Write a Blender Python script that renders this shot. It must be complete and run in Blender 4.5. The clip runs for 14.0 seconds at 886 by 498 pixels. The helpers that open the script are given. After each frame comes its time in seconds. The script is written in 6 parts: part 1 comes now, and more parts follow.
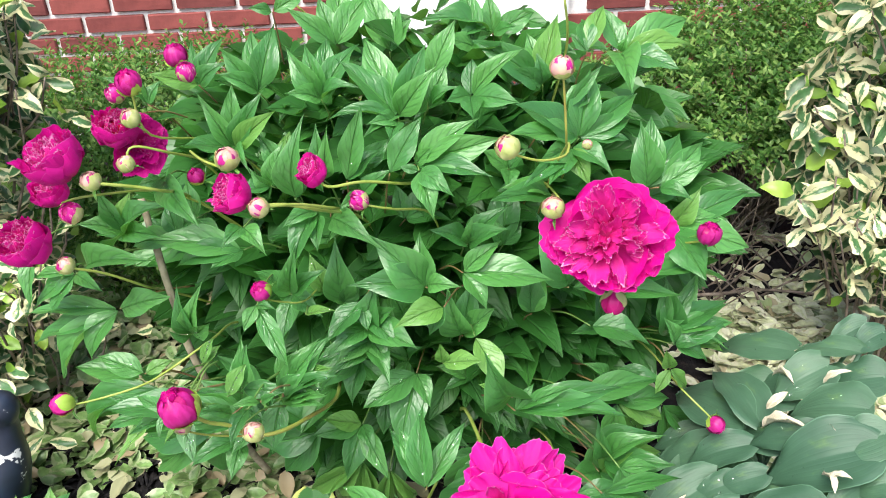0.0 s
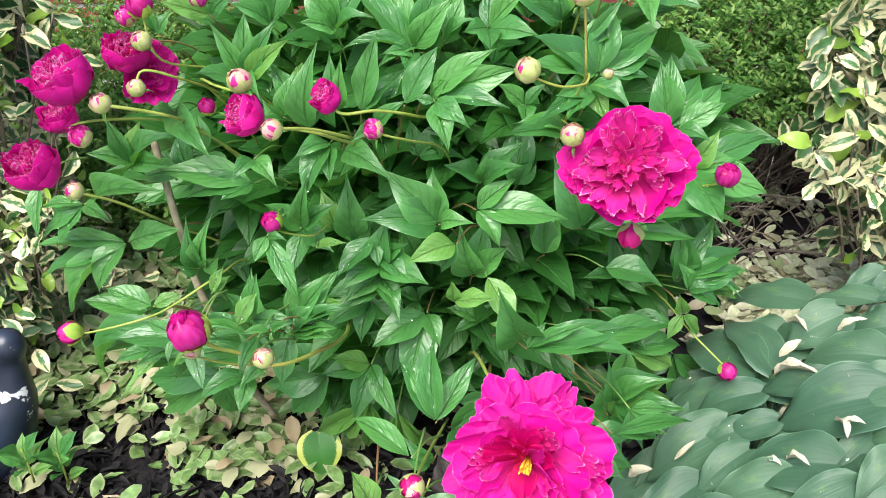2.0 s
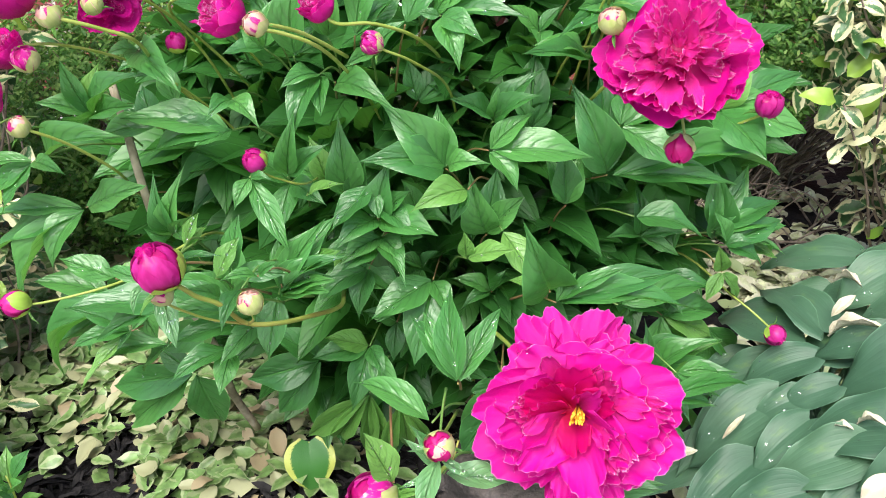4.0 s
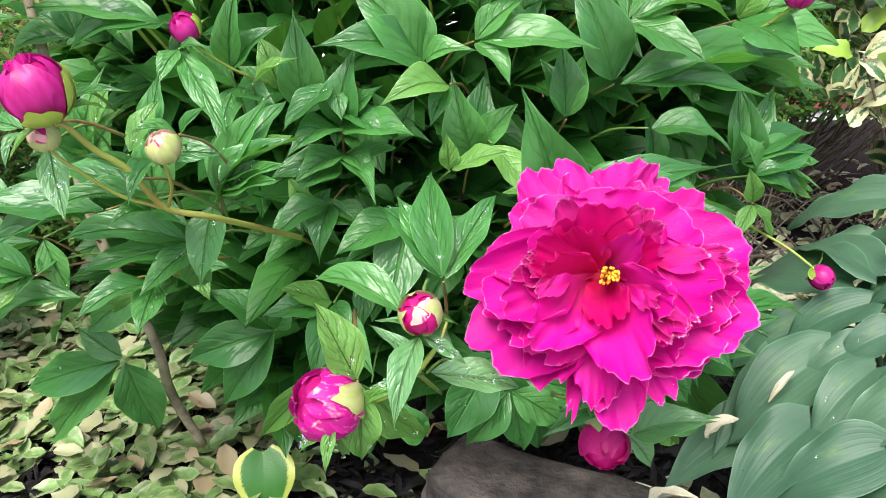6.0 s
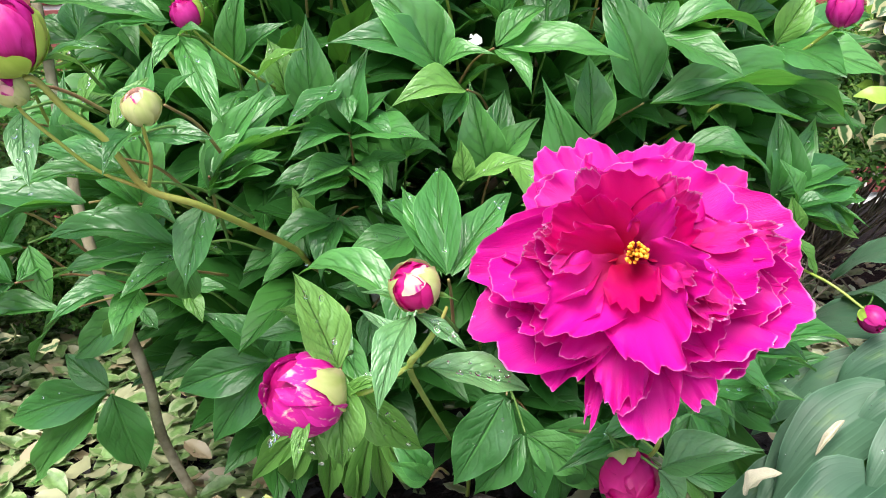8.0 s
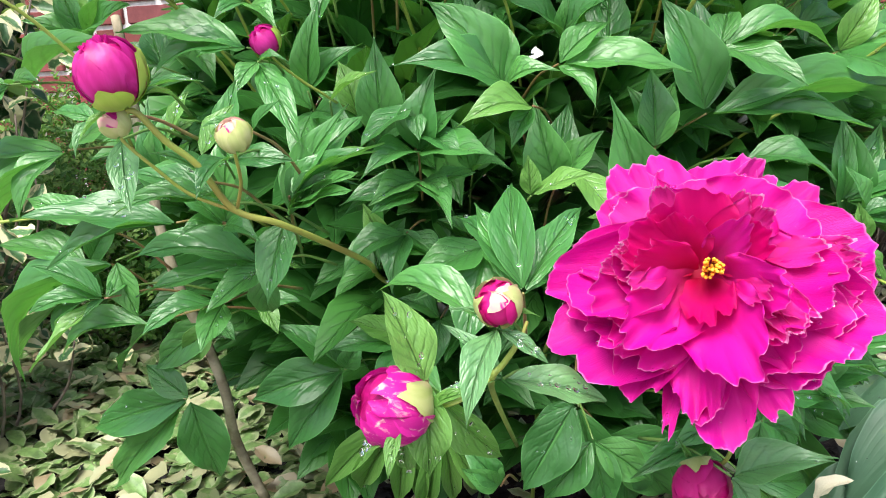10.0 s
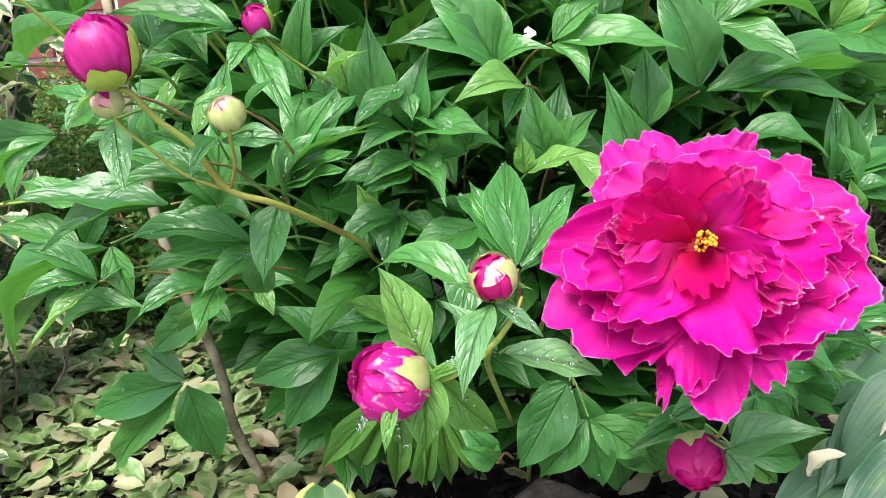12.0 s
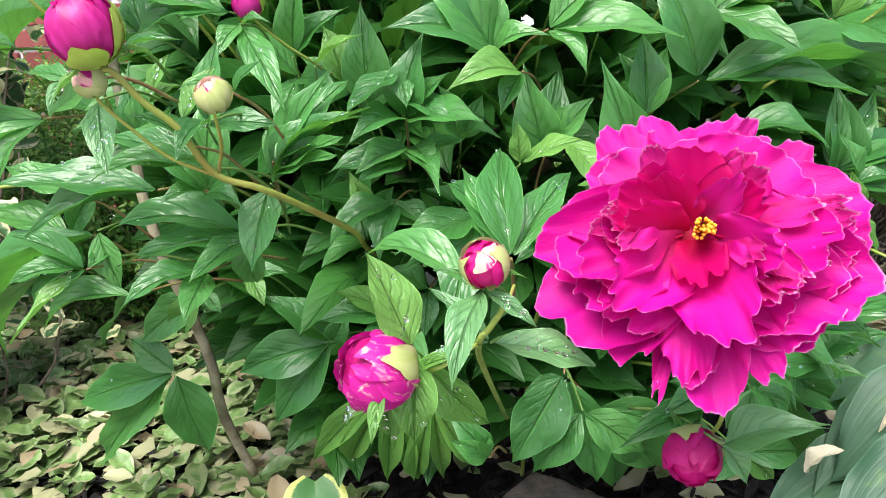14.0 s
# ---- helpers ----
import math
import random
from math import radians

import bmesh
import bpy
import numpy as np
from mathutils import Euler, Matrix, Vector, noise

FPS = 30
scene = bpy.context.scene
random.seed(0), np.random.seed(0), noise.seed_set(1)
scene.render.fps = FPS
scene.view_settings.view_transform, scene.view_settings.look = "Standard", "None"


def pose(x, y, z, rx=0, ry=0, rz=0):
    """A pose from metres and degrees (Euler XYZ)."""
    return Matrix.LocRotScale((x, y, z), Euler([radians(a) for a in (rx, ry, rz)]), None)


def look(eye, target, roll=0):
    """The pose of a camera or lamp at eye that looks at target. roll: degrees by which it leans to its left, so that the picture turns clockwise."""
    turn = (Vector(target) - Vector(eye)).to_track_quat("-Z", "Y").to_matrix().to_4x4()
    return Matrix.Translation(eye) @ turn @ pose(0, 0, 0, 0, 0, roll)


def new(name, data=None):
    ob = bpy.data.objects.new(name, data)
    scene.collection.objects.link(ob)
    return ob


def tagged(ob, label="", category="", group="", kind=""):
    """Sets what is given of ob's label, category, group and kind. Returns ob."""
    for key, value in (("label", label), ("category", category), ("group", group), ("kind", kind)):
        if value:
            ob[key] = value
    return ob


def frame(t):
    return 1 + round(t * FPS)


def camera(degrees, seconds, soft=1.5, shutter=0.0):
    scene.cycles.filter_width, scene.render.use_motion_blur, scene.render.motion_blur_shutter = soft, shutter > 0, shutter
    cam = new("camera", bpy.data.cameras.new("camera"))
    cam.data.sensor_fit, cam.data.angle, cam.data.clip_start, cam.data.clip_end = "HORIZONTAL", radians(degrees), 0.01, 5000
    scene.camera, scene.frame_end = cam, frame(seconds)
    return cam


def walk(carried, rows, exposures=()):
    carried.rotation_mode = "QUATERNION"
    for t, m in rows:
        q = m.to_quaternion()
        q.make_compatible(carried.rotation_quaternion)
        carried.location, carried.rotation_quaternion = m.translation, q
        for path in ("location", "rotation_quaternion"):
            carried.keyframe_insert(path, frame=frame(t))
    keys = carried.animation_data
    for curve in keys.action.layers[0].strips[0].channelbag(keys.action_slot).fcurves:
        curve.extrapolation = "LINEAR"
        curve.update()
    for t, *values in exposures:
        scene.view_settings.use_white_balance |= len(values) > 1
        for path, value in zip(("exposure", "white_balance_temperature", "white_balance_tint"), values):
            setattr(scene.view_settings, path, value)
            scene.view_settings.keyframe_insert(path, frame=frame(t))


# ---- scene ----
cam = camera(56.0, 14.0, soft=1.0)
PATH = [
    (0, (0.033, 0.016, 1.111), (0.0, 1.746, 0.108), -3.0),
    (0.5, (0.029, 0.011, 1.109), (-0.011, 1.745, 0.114), -2.8),
    (1, (0.021, 0.008, 1.101), (-0.021, 1.737, 0.097), -2.3),
    (1.5, (0.019, 0.007, 1.086), (-0.024, 1.693, 0.011), -2.2),
    (2, (0.021, 0.006, 1.067), (-0.024, 1.702, 0.009), -2.1),
    (2.5, (0.016, 0.009, 1.046), (-0.023, 1.68, -0.052), -2.0),
    (2.7, (0.015, 0.007, 1.041), (-0.026, 1.68, -0.054), -2.1),
    (4.8, (-0.045, 0.108, 0.777), (0.036, 1.925, -0.054), -3.4),
    (5, (-0.041, 0.116, 0.75), (0.046, 1.94, -0.064), -3.4),
    (5.5, (-0.038, 0.122, 0.703), (0.06, 1.967, -0.062), -3.1),
    (6, (-0.037, 0.136, 0.672), (0.065, 2.003, -0.039), -3.0),
    (6.5, (-0.036, 0.181, 0.617), (0.064, 2.066, -0.043), -2.7),
    (7, (-0.03, 0.206, 0.587), (0.045, 2.116, -0.001), -2.5),
    (7.5, (-0.023, 0.19, 0.595), (0.03, 2.113, 0.049), -1.9),
    (8, (-0.025, 0.174, 0.596), (0.025, 2.108, 0.092), -1.6),
    (8.5, (-0.034, 0.161, 0.6), (-0.014, 2.102, 0.119), -1.9),
    (9, (-0.037, 0.156, 0.609), (-0.096, 2.097, 0.13), -2.8),
    (9.2, (-0.039, 0.157, 0.608), (-0.109, 2.097, 0.127), -3.0),
    (11.3, (-0.041, 0.152, 0.609), (-0.101, 2.087, 0.104), -3.7),
    (11.5, (-0.04, 0.151, 0.605), (-0.103, 2.084, 0.095), -3.7),
    (12, (-0.041, 0.154, 0.604), (-0.097, 2.083, 0.08), -3.7),
    (12.5, (-0.038, 0.156, 0.599), (-0.097, 2.088, 0.087), -3.4),
    (13, (-0.039, 0.16, 0.599), (-0.096, 2.095, 0.093), -3.4),
    (13.5, (-0.04, 0.161, 0.596), (-0.091, 2.096, 0.091), -3.3),
    (14, (-0.038, 0.165, 0.596), (-0.089, 2.091, 0.061), -3.2),
]
walk(cam, [(t, look(eye, target, roll)) for t, eye, target, roll in PATH], [(0, 1.15), (2.7, 1.14), (5.5, 1.17), (8.5, 1.26), (14, 1.28)])

# ---- light ----
world = bpy.data.worlds.new("overcast_sky")
scene.world = world
world.use_nodes = True
wn = world.node_tree.nodes
sky = wn.new("ShaderNodeTexSky")
sky.sky_type, sky.sun_disc = "NISHITA", False
sky.sun_elevation, sky.sun_rotation = radians(57), radians(198)
sky.air_density, sky.dust_density, sky.ozone_density = 1.0, 3.0, 1.2
wn["Background"].inputs["Strength"].default_value = 0.115
world.node_tree.links.new(sky.outputs[0], wn["Background"].inputs["Color"])
sun = new("sun", bpy.data.lights.new("sun", "SUN"))
sun.data.energy, sun.data.angle, sun.data.color = 2.9, radians(38), (1.0, 0.97, 0.92)
sun.matrix_world = look((-0.5, -1.5, 2.4), (0, 0, 0))


# ---- materials ----
def material(name):
    m = bpy.data.materials.new(name)
    m.use_nodes = True
    nt = m.node_tree
    return m, nt, nt.nodes["Principled BSDF"]


def node(nt, kind, **inputs):
    n = nt.nodes.new(kind)
    for key, value in inputs.items():
        n.inputs[key.replace("_", " ")].default_value = value
    return n


def ramp(nt, source, *stops):
    n = nt.nodes.new("ShaderNodeValToRGB")
    while len(n.color_ramp.elements) < len(stops):
        n.color_ramp.elements.new(0.5)
    for e, (at, colour) in zip(n.color_ramp.elements, stops):
        e.position, e.color = at, (*colour, 1)
    nt.links.new(source, n.inputs[0])
    return n.outputs[0]


def noise_of(nt, scale, detail=3.0, coords="Object", rough=0.55):
    tc = nt.nodes.new("ShaderNodeTexCoord")
    n = node(nt, "ShaderNodeTexNoise", Scale=scale, Detail=detail, Roughness=rough)
    nt.links.new(tc.outputs[coords], n.inputs["Vector"])
    return n.outputs["Fac"]


def mixed(nt, fac, a, b, mode="MIX"):
    n = nt.nodes.new("ShaderNodeMix")
    n.data_type, n.blend_type = "RGBA", mode
    for k, v in ((0, fac), (6, a), (7, b)):
        if isinstance(v, (int, float)):
            n.inputs[k].default_value = v
        elif isinstance(v, tuple):
            n.inputs[k].default_value = (*v, 1)
        else:
            nt.links.new(v, n.inputs[k])
    return n.outputs[2]


def maths(nt, op, a, b=None, c=None):
    n = nt.nodes.new("ShaderNodeMath")
    n.operation = op
    for k, v in enumerate((a, b, c)):
        if v is None:
            continue
        if isinstance(v, (int, float)):
            n.inputs[k].default_value = v
        else:
            nt.links.new(v, n.inputs[k])
    return n.outputs[0]


def bumped(nt, shader, height, strength, distance):
    b = node(nt, "ShaderNodeBump", Strength=strength, Distance=distance)
    nt.links.new(height, b.inputs["Height"])
    nt.links.new(b.outputs[0], shader.inputs["Normal"])
    return b


def see_through(nt, shader, colour, amount):
    """Lets a part of the light through a thin leaf or petal."""
    t = nt.nodes.new("ShaderNodeBsdfTranslucent")
    if isinstance(colour, tuple):
        t.inputs[0].default_value = (*colour, 1)
    else:
        nt.links.new(colour, t.inputs[0])
    mix = nt.nodes.new("ShaderNodeMixShader")
    mix.inputs[0].default_value = amount
    nt.links.new(shader.outputs[0], mix.inputs[1])
    nt.links.new(t.outputs[0], mix.inputs[2])
    nt.links.new(mix.outputs[0], nt.nodes["Material Output"].inputs["Surface"])


def island_or_object(nt, per):
    if per == "object":
        return nt.nodes.new("ShaderNodeObjectInfo").outputs["Random"]
    return nt.nodes.new("ShaderNodeNewGeometry").outputs["Random Per Island"]


def leaf_material(name, dark, mid, light, rough=0.36, per="object", veins=6.0, vein_bump=0.85, vein_light=0.42, through_amount=0.22, spec=0.5, parallel=0.0, stain=None):
    """A green leaf: midrib and side veins run by the leaf's own u and v."""
    m, nt, p = material(name)
    rnd = island_or_object(nt, per)
    tone = ramp(nt, rnd, (0.0, dark), (0.5, mid), (1.0, light))
    mott = noise_of(nt, 5.0, 5.0)
    tone = mixed(nt, 0.5, tone, ramp(nt, mott, (0.3, (0.6, 0.62, 0.6)), (0.7, (1.0, 1.0, 0.95))), "MULTIPLY")
    if stain:
        tone = mixed(nt, ramp(nt, noise_of(nt, 2.6, 6.0), (0.6, (0, 0, 0)), (0.7, (0.45, 0.45, 0.45))), tone, stain)
    uv = nt.nodes.new("ShaderNodeUVMap")
    sep = nt.nodes.new("ShaderNodeSeparateXYZ")
    nt.links.new(uv.outputs[0], sep.inputs[0])
    across = maths(nt, "ABSOLUTE", maths(nt, "SUBTRACT", sep.outputs[0], 0.5))
    rib = maths(nt, "SUBTRACT", 1.0, maths(nt, "SMOOTH_MIN", maths(nt, "MULTIPLY", across, 22.0), 1.0, 0.2))
    bend = maths(nt, "MULTIPLY_ADD", noise_of(nt, 6.0, 1.0), 0.09, maths(nt, "SUBTRACT", sep.outputs[1], maths(nt, "MULTIPLY", across, 0.75)))
    wave = maths(nt, "SINE", maths(nt, "MULTIPLY", bend, 6.283 * veins))
    vein = maths(nt, "POWER", maths(nt, "MULTIPLY_ADD", wave, 0.5, 0.5), 5.0)
    vein = maths(nt, "MULTIPLY", vein, maths(nt, "SUBTRACT", 1.0, maths(nt, "MULTIPLY", across, 1.6)))
    tone = mixed(nt, maths(nt, "MULTIPLY", vein, 0.8 if veins else 0.0), tone, tuple(c * 0.6 for c in dark))
    lines = maths(nt, "MAXIMUM", maths(nt, "MULTIPLY", vein, 0.17), rib)
    if parallel:
        lane = maths(nt, "MULTIPLY_ADD", maths(nt, "COSINE", maths(nt, "MULTIPLY", across, 6.283 * parallel)), 0.5, 0.5)
        lines = maths(nt, "MAXIMUM", maths(nt, "MULTIPLY", maths(nt, "POWER", lane, 6.0), 0.6), rib)
    rim = maths(nt, "GREATER_THAN", across, 0.485)
    colour = mixed(nt, maths(nt, "MAXIMUM", maths(nt, "MULTIPLY", lines, vein_light), maths(nt, "MULTIPLY", rim, 0.35)), tone, tuple(min(1, c * 1.9 + 0.04) for c in light))
    nt.links.new(colour, p.inputs["Base Color"])
    p.inputs["Roughness"].default_value = rough
    p.inputs["Specular IOR Level"].default_value = spec
    height = maths(nt, "MULTIPLY_ADD", lines, -1.0, maths(nt, "MULTIPLY", noise_of(nt, 7.0, 2.0), 0.5))
    bumped(nt, p, height, vein_bump, 0.0034)
    see_through(nt, p, mixed(nt, 0.5, colour, (0.22, 0.6, 0.05), "MIX"), through_amount)
    return m


def plain_material(name, a, b, scale=30.0, rough=0.6, bump=0.2, metal=0.0, detail=4.0, bump_at=0.002):
    m, nt, p = material(name)
    n = noise_of(nt, scale, detail)
    nt.links.new(ramp(nt, n, (0.35, a), (0.65, b)), p.inputs["Base Color"])
    p.inputs["Roughness"].default_value, p.inputs["Metallic"].default_value = rough, metal
    bumped(nt, p, noise_of(nt, scale * 3, 3.0), bump, bump_at)
    return m


def variegated_material(name, edge, inner, per="island", fresh=(0.2, 0.42, 0.05), fresh_part=0.0, dry=(0.42, 0.31, 0.17), dry_part=0.0, width=0.2):
    """Green leaf with an uneven pale margin; some leaves fresh green, some dry."""
    m, nt, p = material(name)
    uv = nt.nodes.new("ShaderNodeUVMap")
    sep = nt.nodes.new("ShaderNodeSeparateXYZ")
    nt.links.new(uv.outputs[0], sep.inputs[0])
    across = maths(nt, "ABSOLUTE", maths(nt, "SUBTRACT", sep.outputs[0], 0.5))
    rnd = island_or_object(nt, per)
    n = noise_of(nt, 4.0 if per == "object" else 60.0, 5.0)
    edge_at = maths(nt, "ADD", maths(nt, "MULTIPLY_ADD", n, 1.0, -0.52), maths(nt, "MULTIPLY_ADD", rnd, 0.24, across))
    green = ramp(nt, noise_of(nt, 6.0 if per == "object" else 80.0), (0.35, inner), (0.7, tuple(c * 1.9 for c in inner)))
    f = ramp(nt, edge_at, (0.47 - width, (0, 0, 0)), (0.49 - width, (0.3, 0.3, 0.3)), (0.54 - width, (0.4, 0.4, 0.4)), (0.56 - width, (1, 1, 1)))
    col = mixed(nt, f, green, edge)
    if fresh_part:
        col = mixed(nt, maths(nt, "GREATER_THAN", maths(nt, "FRACT", maths(nt, "MULTIPLY", rnd, 7.31)), 1 - fresh_part), col, fresh)
    if dry_part:
        col = mixed(nt, maths(nt, "GREATER_THAN", maths(nt, "FRACT", maths(nt, "MULTIPLY", rnd, 13.7)), 1 - dry_part), col, dry)
    shade = ramp(nt, maths(nt, "FRACT", maths(nt, "MULTIPLY", rnd, 29.3)), (0.0, (0.62, 0.62, 0.55)), (1.0, (1, 1, 1)))
    col = mixed(nt, 0.8, col, shade, "MULTIPLY")
    nt.links.new(col, p.inputs["Base Color"])
    p.inputs["Roughness"].default_value = 0.4
    bumped(nt, p, noise_of(nt, 5.0 if per == "object" else 60.0), 0.4, 0.001)
    see_through(nt, p, col, 0.15)
    return m


def petal_material(name, deep, bright, pale, pale_at=0.93, through_amount=0.28):
    """Magenta petal: deeper at its foot, pale thin margin, fine long veins."""
    m, nt, p = material(name)
    uv = nt.nodes.new("ShaderNodeUVMap")
    sep = nt.nodes.new("ShaderNodeSeparateXYZ")
    nt.links.new(uv.outputs[0], sep.inputs[0])
    rnd = island_or_object(nt, "object")
    along = maths(nt, "MULTIPLY_ADD", noise_of(nt, 60.0, 2.0), 0.1, sep.outputs[1])
    rim = ramp(nt, maths(nt, "MULTIPLY_ADD", noise_of(nt, 7.0, 2.0), 0.04, maths(nt, "SUBTRACT", sep.outputs[1], 0.02)), (pale_at, (0, 0, 0)), (min(1.0, pale_at + 0.01), (1, 1, 1)))
    rim = maths(nt, "MULTIPLY", rim, ramp(nt, noise_of(nt, 5.0, 3.0), (0.4, (0.4, 0.4, 0.4)), (0.6, (1, 1, 1))))
    col = mixed(nt, rim, ramp(nt, along, (0.1, deep), (0.6, bright)), pale)
    col = mixed(nt, 0.6, col, ramp(nt, rnd, (0.0, (0.72, 0.7, 0.75)), (1.0, (1, 1, 1))), "MULTIPLY")
    nt.links.new(col, p.inputs["Base Color"])
    p.inputs["Roughness"].default_value = 0.5
    p.inputs["Specular IOR Level"].default_value = 0.35
    streak = nt.nodes.new("ShaderNodeTexNoise")
    mp = nt.nodes.new("ShaderNodeMapping")
    mp.inputs["Scale"].default_value = (42.0, 2.2, 1.0)
    nt.links.new(uv.outputs[0], mp.inputs[0])
    nt.links.new(mp.outputs[0], streak.inputs["Vector"])
    bumped(nt, p, streak.outputs["Fac"], 0.5, 0.0012)
    see_through(nt, p, col, through_amount)
    return m


PEONY_LEAF = leaf_material("peony_leaf", (0.046, 0.188, 0.045), (0.069, 0.258, 0.058), (0.117, 0.354, 0.08), rough=0.37, spec=0.85, through_amount=0.32)
# darker copy of the outer leaf; the shade inside the bush is in its colour
SHADED_INNER_LEAF = leaf_material("peony_leaf_inner_shaded", (0.027, 0.12, 0.024), (0.039, 0.165, 0.03), (0.062, 0.23, 0.04), per="island", rough=0.4, spec=0.55, through_amount=0.25)
# paler copy for the nearest leaves; the sky's light on them is coloured in
SKYLIT_LEAF = leaf_material("peony_leaf_skylit", (0.115, 0.29, 0.105), (0.15, 0.355, 0.135), (0.2, 0.43, 0.175), rough=0.37, spec=0.85, through_amount=0.32)
FRESH_LEAF = leaf_material("peony_leaf_fresh", (0.12, 0.3, 0.06), (0.15, 0.35, 0.07), (0.19, 0.4, 0.09), rough=0.37, spec=0.65, through_amount=0.3)
HOSTA_LEAF = leaf_material("hosta_leaf", (0.044, 0.108, 0.064), (0.057, 0.13, 0.076), (0.073, 0.154, 0.088), rough=0.48, spec=0.36, veins=0.0, vein_bump=0.12, vein_light=0.03, through_amount=0.1, parallel=13.0, stain=(0.12, 0.22, 0.05))
STEM_GREEN = plain_material("stem_green", (0.24, 0.32, 0.05), (0.36, 0.43, 0.1), 40.0, 0.4)
STEM_RED = plain_material("stem_reddish", (0.32, 0.26, 0.06), (0.34, 0.43, 0.08), 16.0, 0.4)
STALK_GREEN = plain_material("leaf_stalk_green", (0.09, 0.2, 0.04), (0.17, 0.28, 0.07), 40.0, 0.45)
STALK_RED = plain_material("leaf_stalk_red", (0.2, 0.1, 0.05), (0.24, 0.2, 0.07), 30.0, 0.45)
BARK = plain_material("brown_bark", (0.22, 0.18, 0.12), (0.48, 0.41, 0.29), 45.0, 0.8, 0.6)
TWIG = plain_material("dry_twig", (0.1, 0.075, 0.055), (0.25, 0.2, 0.16), 45.0, 0.85, 0.5)
# own deeper foot, darkened further to stand for shade between the petals
PETAL = petal_material("magenta_petal", (0.42, 0.002, 0.08), (0.7, 0.003, 0.315), (0.84, 0.27, 0.58), 0.985)
PETAL_LIGHT = petal_material("light_magenta_petal", (0.56, 0.0, 0.14), (0.76, 0.02, 0.32), (0.88, 0.4, 0.66), 0.94)
PETAL_CRIMSON = petal_material("crimson_magenta_petal", (0.52, 0.0, 0.12), (0.72, 0.003, 0.3), (0.82, 0.18, 0.5), 0.986)
PETAL_DEEP = petal_material("deep_magenta_petal", (0.6, 0.0, 0.06), (0.7, 0.0, 0.19), (0.8, 0.12, 0.44), 0.985, 0.5)
POLLEN = plain_material("yellow_anther", (0.75, 0.33, 0.015), (0.92, 0.55, 0.05), 200.0, 0.6)


# ---- mesh helpers ----
def mesh_of(name, verts, faces, uvs=None, smooth=True):
    me = bpy.data.meshes.new(name)
    me.from_pydata([tuple(v) for v in verts], [], faces)
    if uvs is not None:
        layer = me.uv_layers.new(name="UVMap")
        loops = np.empty(len(me.loops), dtype=np.int32)
        me.loops.foreach_get("vertex_index", loops)
        layer.data.foreach_set("uv", np.asarray(uvs, dtype=np.float32)[loops].ravel())
    if smooth:
        me.polygons.foreach_set("use_smooth", [True] * len(me.polygons))
    return me


def put(name, me, mat, parent=None, label="", matrix=None):
    """Links a mesh as one object, as a part of its parent where one is given."""
    if mat is not None and not me.materials:
        me.materials.append(mat)
    ob = new(name, me)
    if parent is not None:
        ob.parent = parent
    if matrix is not None:
        ob.matrix_basis = matrix
    if label:
        ob["label"] = label
    return ob


def part(name, bm, mat, parent=None, label="", smooth=True):
    me = bpy.data.meshes.new(name)
    bm.to_mesh(me)
    bm.free()
    if smooth:
        me.polygons.foreach_set("use_smooth", [True] * len(me.polygons))
    return put(name, me, mat, parent, label)


def thing(name, label, category, place=(0, 0, 0), group="", kind=""):
    ob = new(name)
    ob.location = place
    ob.empty_display_size = 0.05
    return tagged(ob, label, category, group, kind)


def grid_faces(rows, cols, first=0):
    return [(first + r * cols + c, first + r * cols + c + 1, first + (r + 1) * cols + c + 1, first + (r + 1) * cols + c)
            for r in range(rows - 1) for c in range(cols - 1)]


def blade(rows=11, cols=5, curl=0.1, fold=0.25, wave=0.02, twist=0.0, peak=0.42, sharp=1.0, seed=0, droop=0.0, notch=0.0):
    """A unit leaf blade along y from 0 to 1, half a unit to each side: verts, faces, uvs."""
    rng = random.Random(seed)
    ph = rng.uniform(0, 6.28)
    a = 0.9
    b = a * (1 - peak) / peak * sharp
    top = (a / (a + b)) ** a * (b / (a + b)) ** b
    verts, uvs = [], []
    for r in range(rows):
        v = r / (rows - 1)
        vv = min(max(v, 0.006), 0.997)
        w = 0.5 * (vv ** a * (1 - vv) ** b) / top
        for c in range(cols):
            u = 2 * c / (cols - 1) - 1
            x = u * w
            z = fold * abs(x) * (1 - 0.4 * abs(u)) + curl * math.sin(math.pi * v) - droop * v * v * v
            z += wave * math.sin(v * 15 + ph + (2.0 if u > 0 else 0)) * abs(u) ** 2
            z += twist * u * w * (v - 0.4)
            verts.append((x, v + notch * abs(u) * (1 - v) * 0.2, z))
            uvs.append((0.5 + 0.5 * u, v))
    return verts, grid_faces(rows, cols), uvs


def axes_matrix(base, tip, width, up, deep=1.0):
    """The pose that lays a unit blade from base to tip; width is a share of the length."""
    base, tip = Vector(base), Vector(tip)
    y = tip - base
    size = max(y.length, 1e-4)
    y = y / size
    z = Vector(up) - y * y.dot(Vector(up))
    if z.length < 0.05:
        z = Vector((0, -1, 0.2)) - y * y.dot(Vector((0, -1, 0.2)))
    z.normalize()
    x = y.cross(z)
    m = Matrix((x * size * width, y * size, z * size * deep)).transposed().to_4x4()
    m.translation = base
    return m


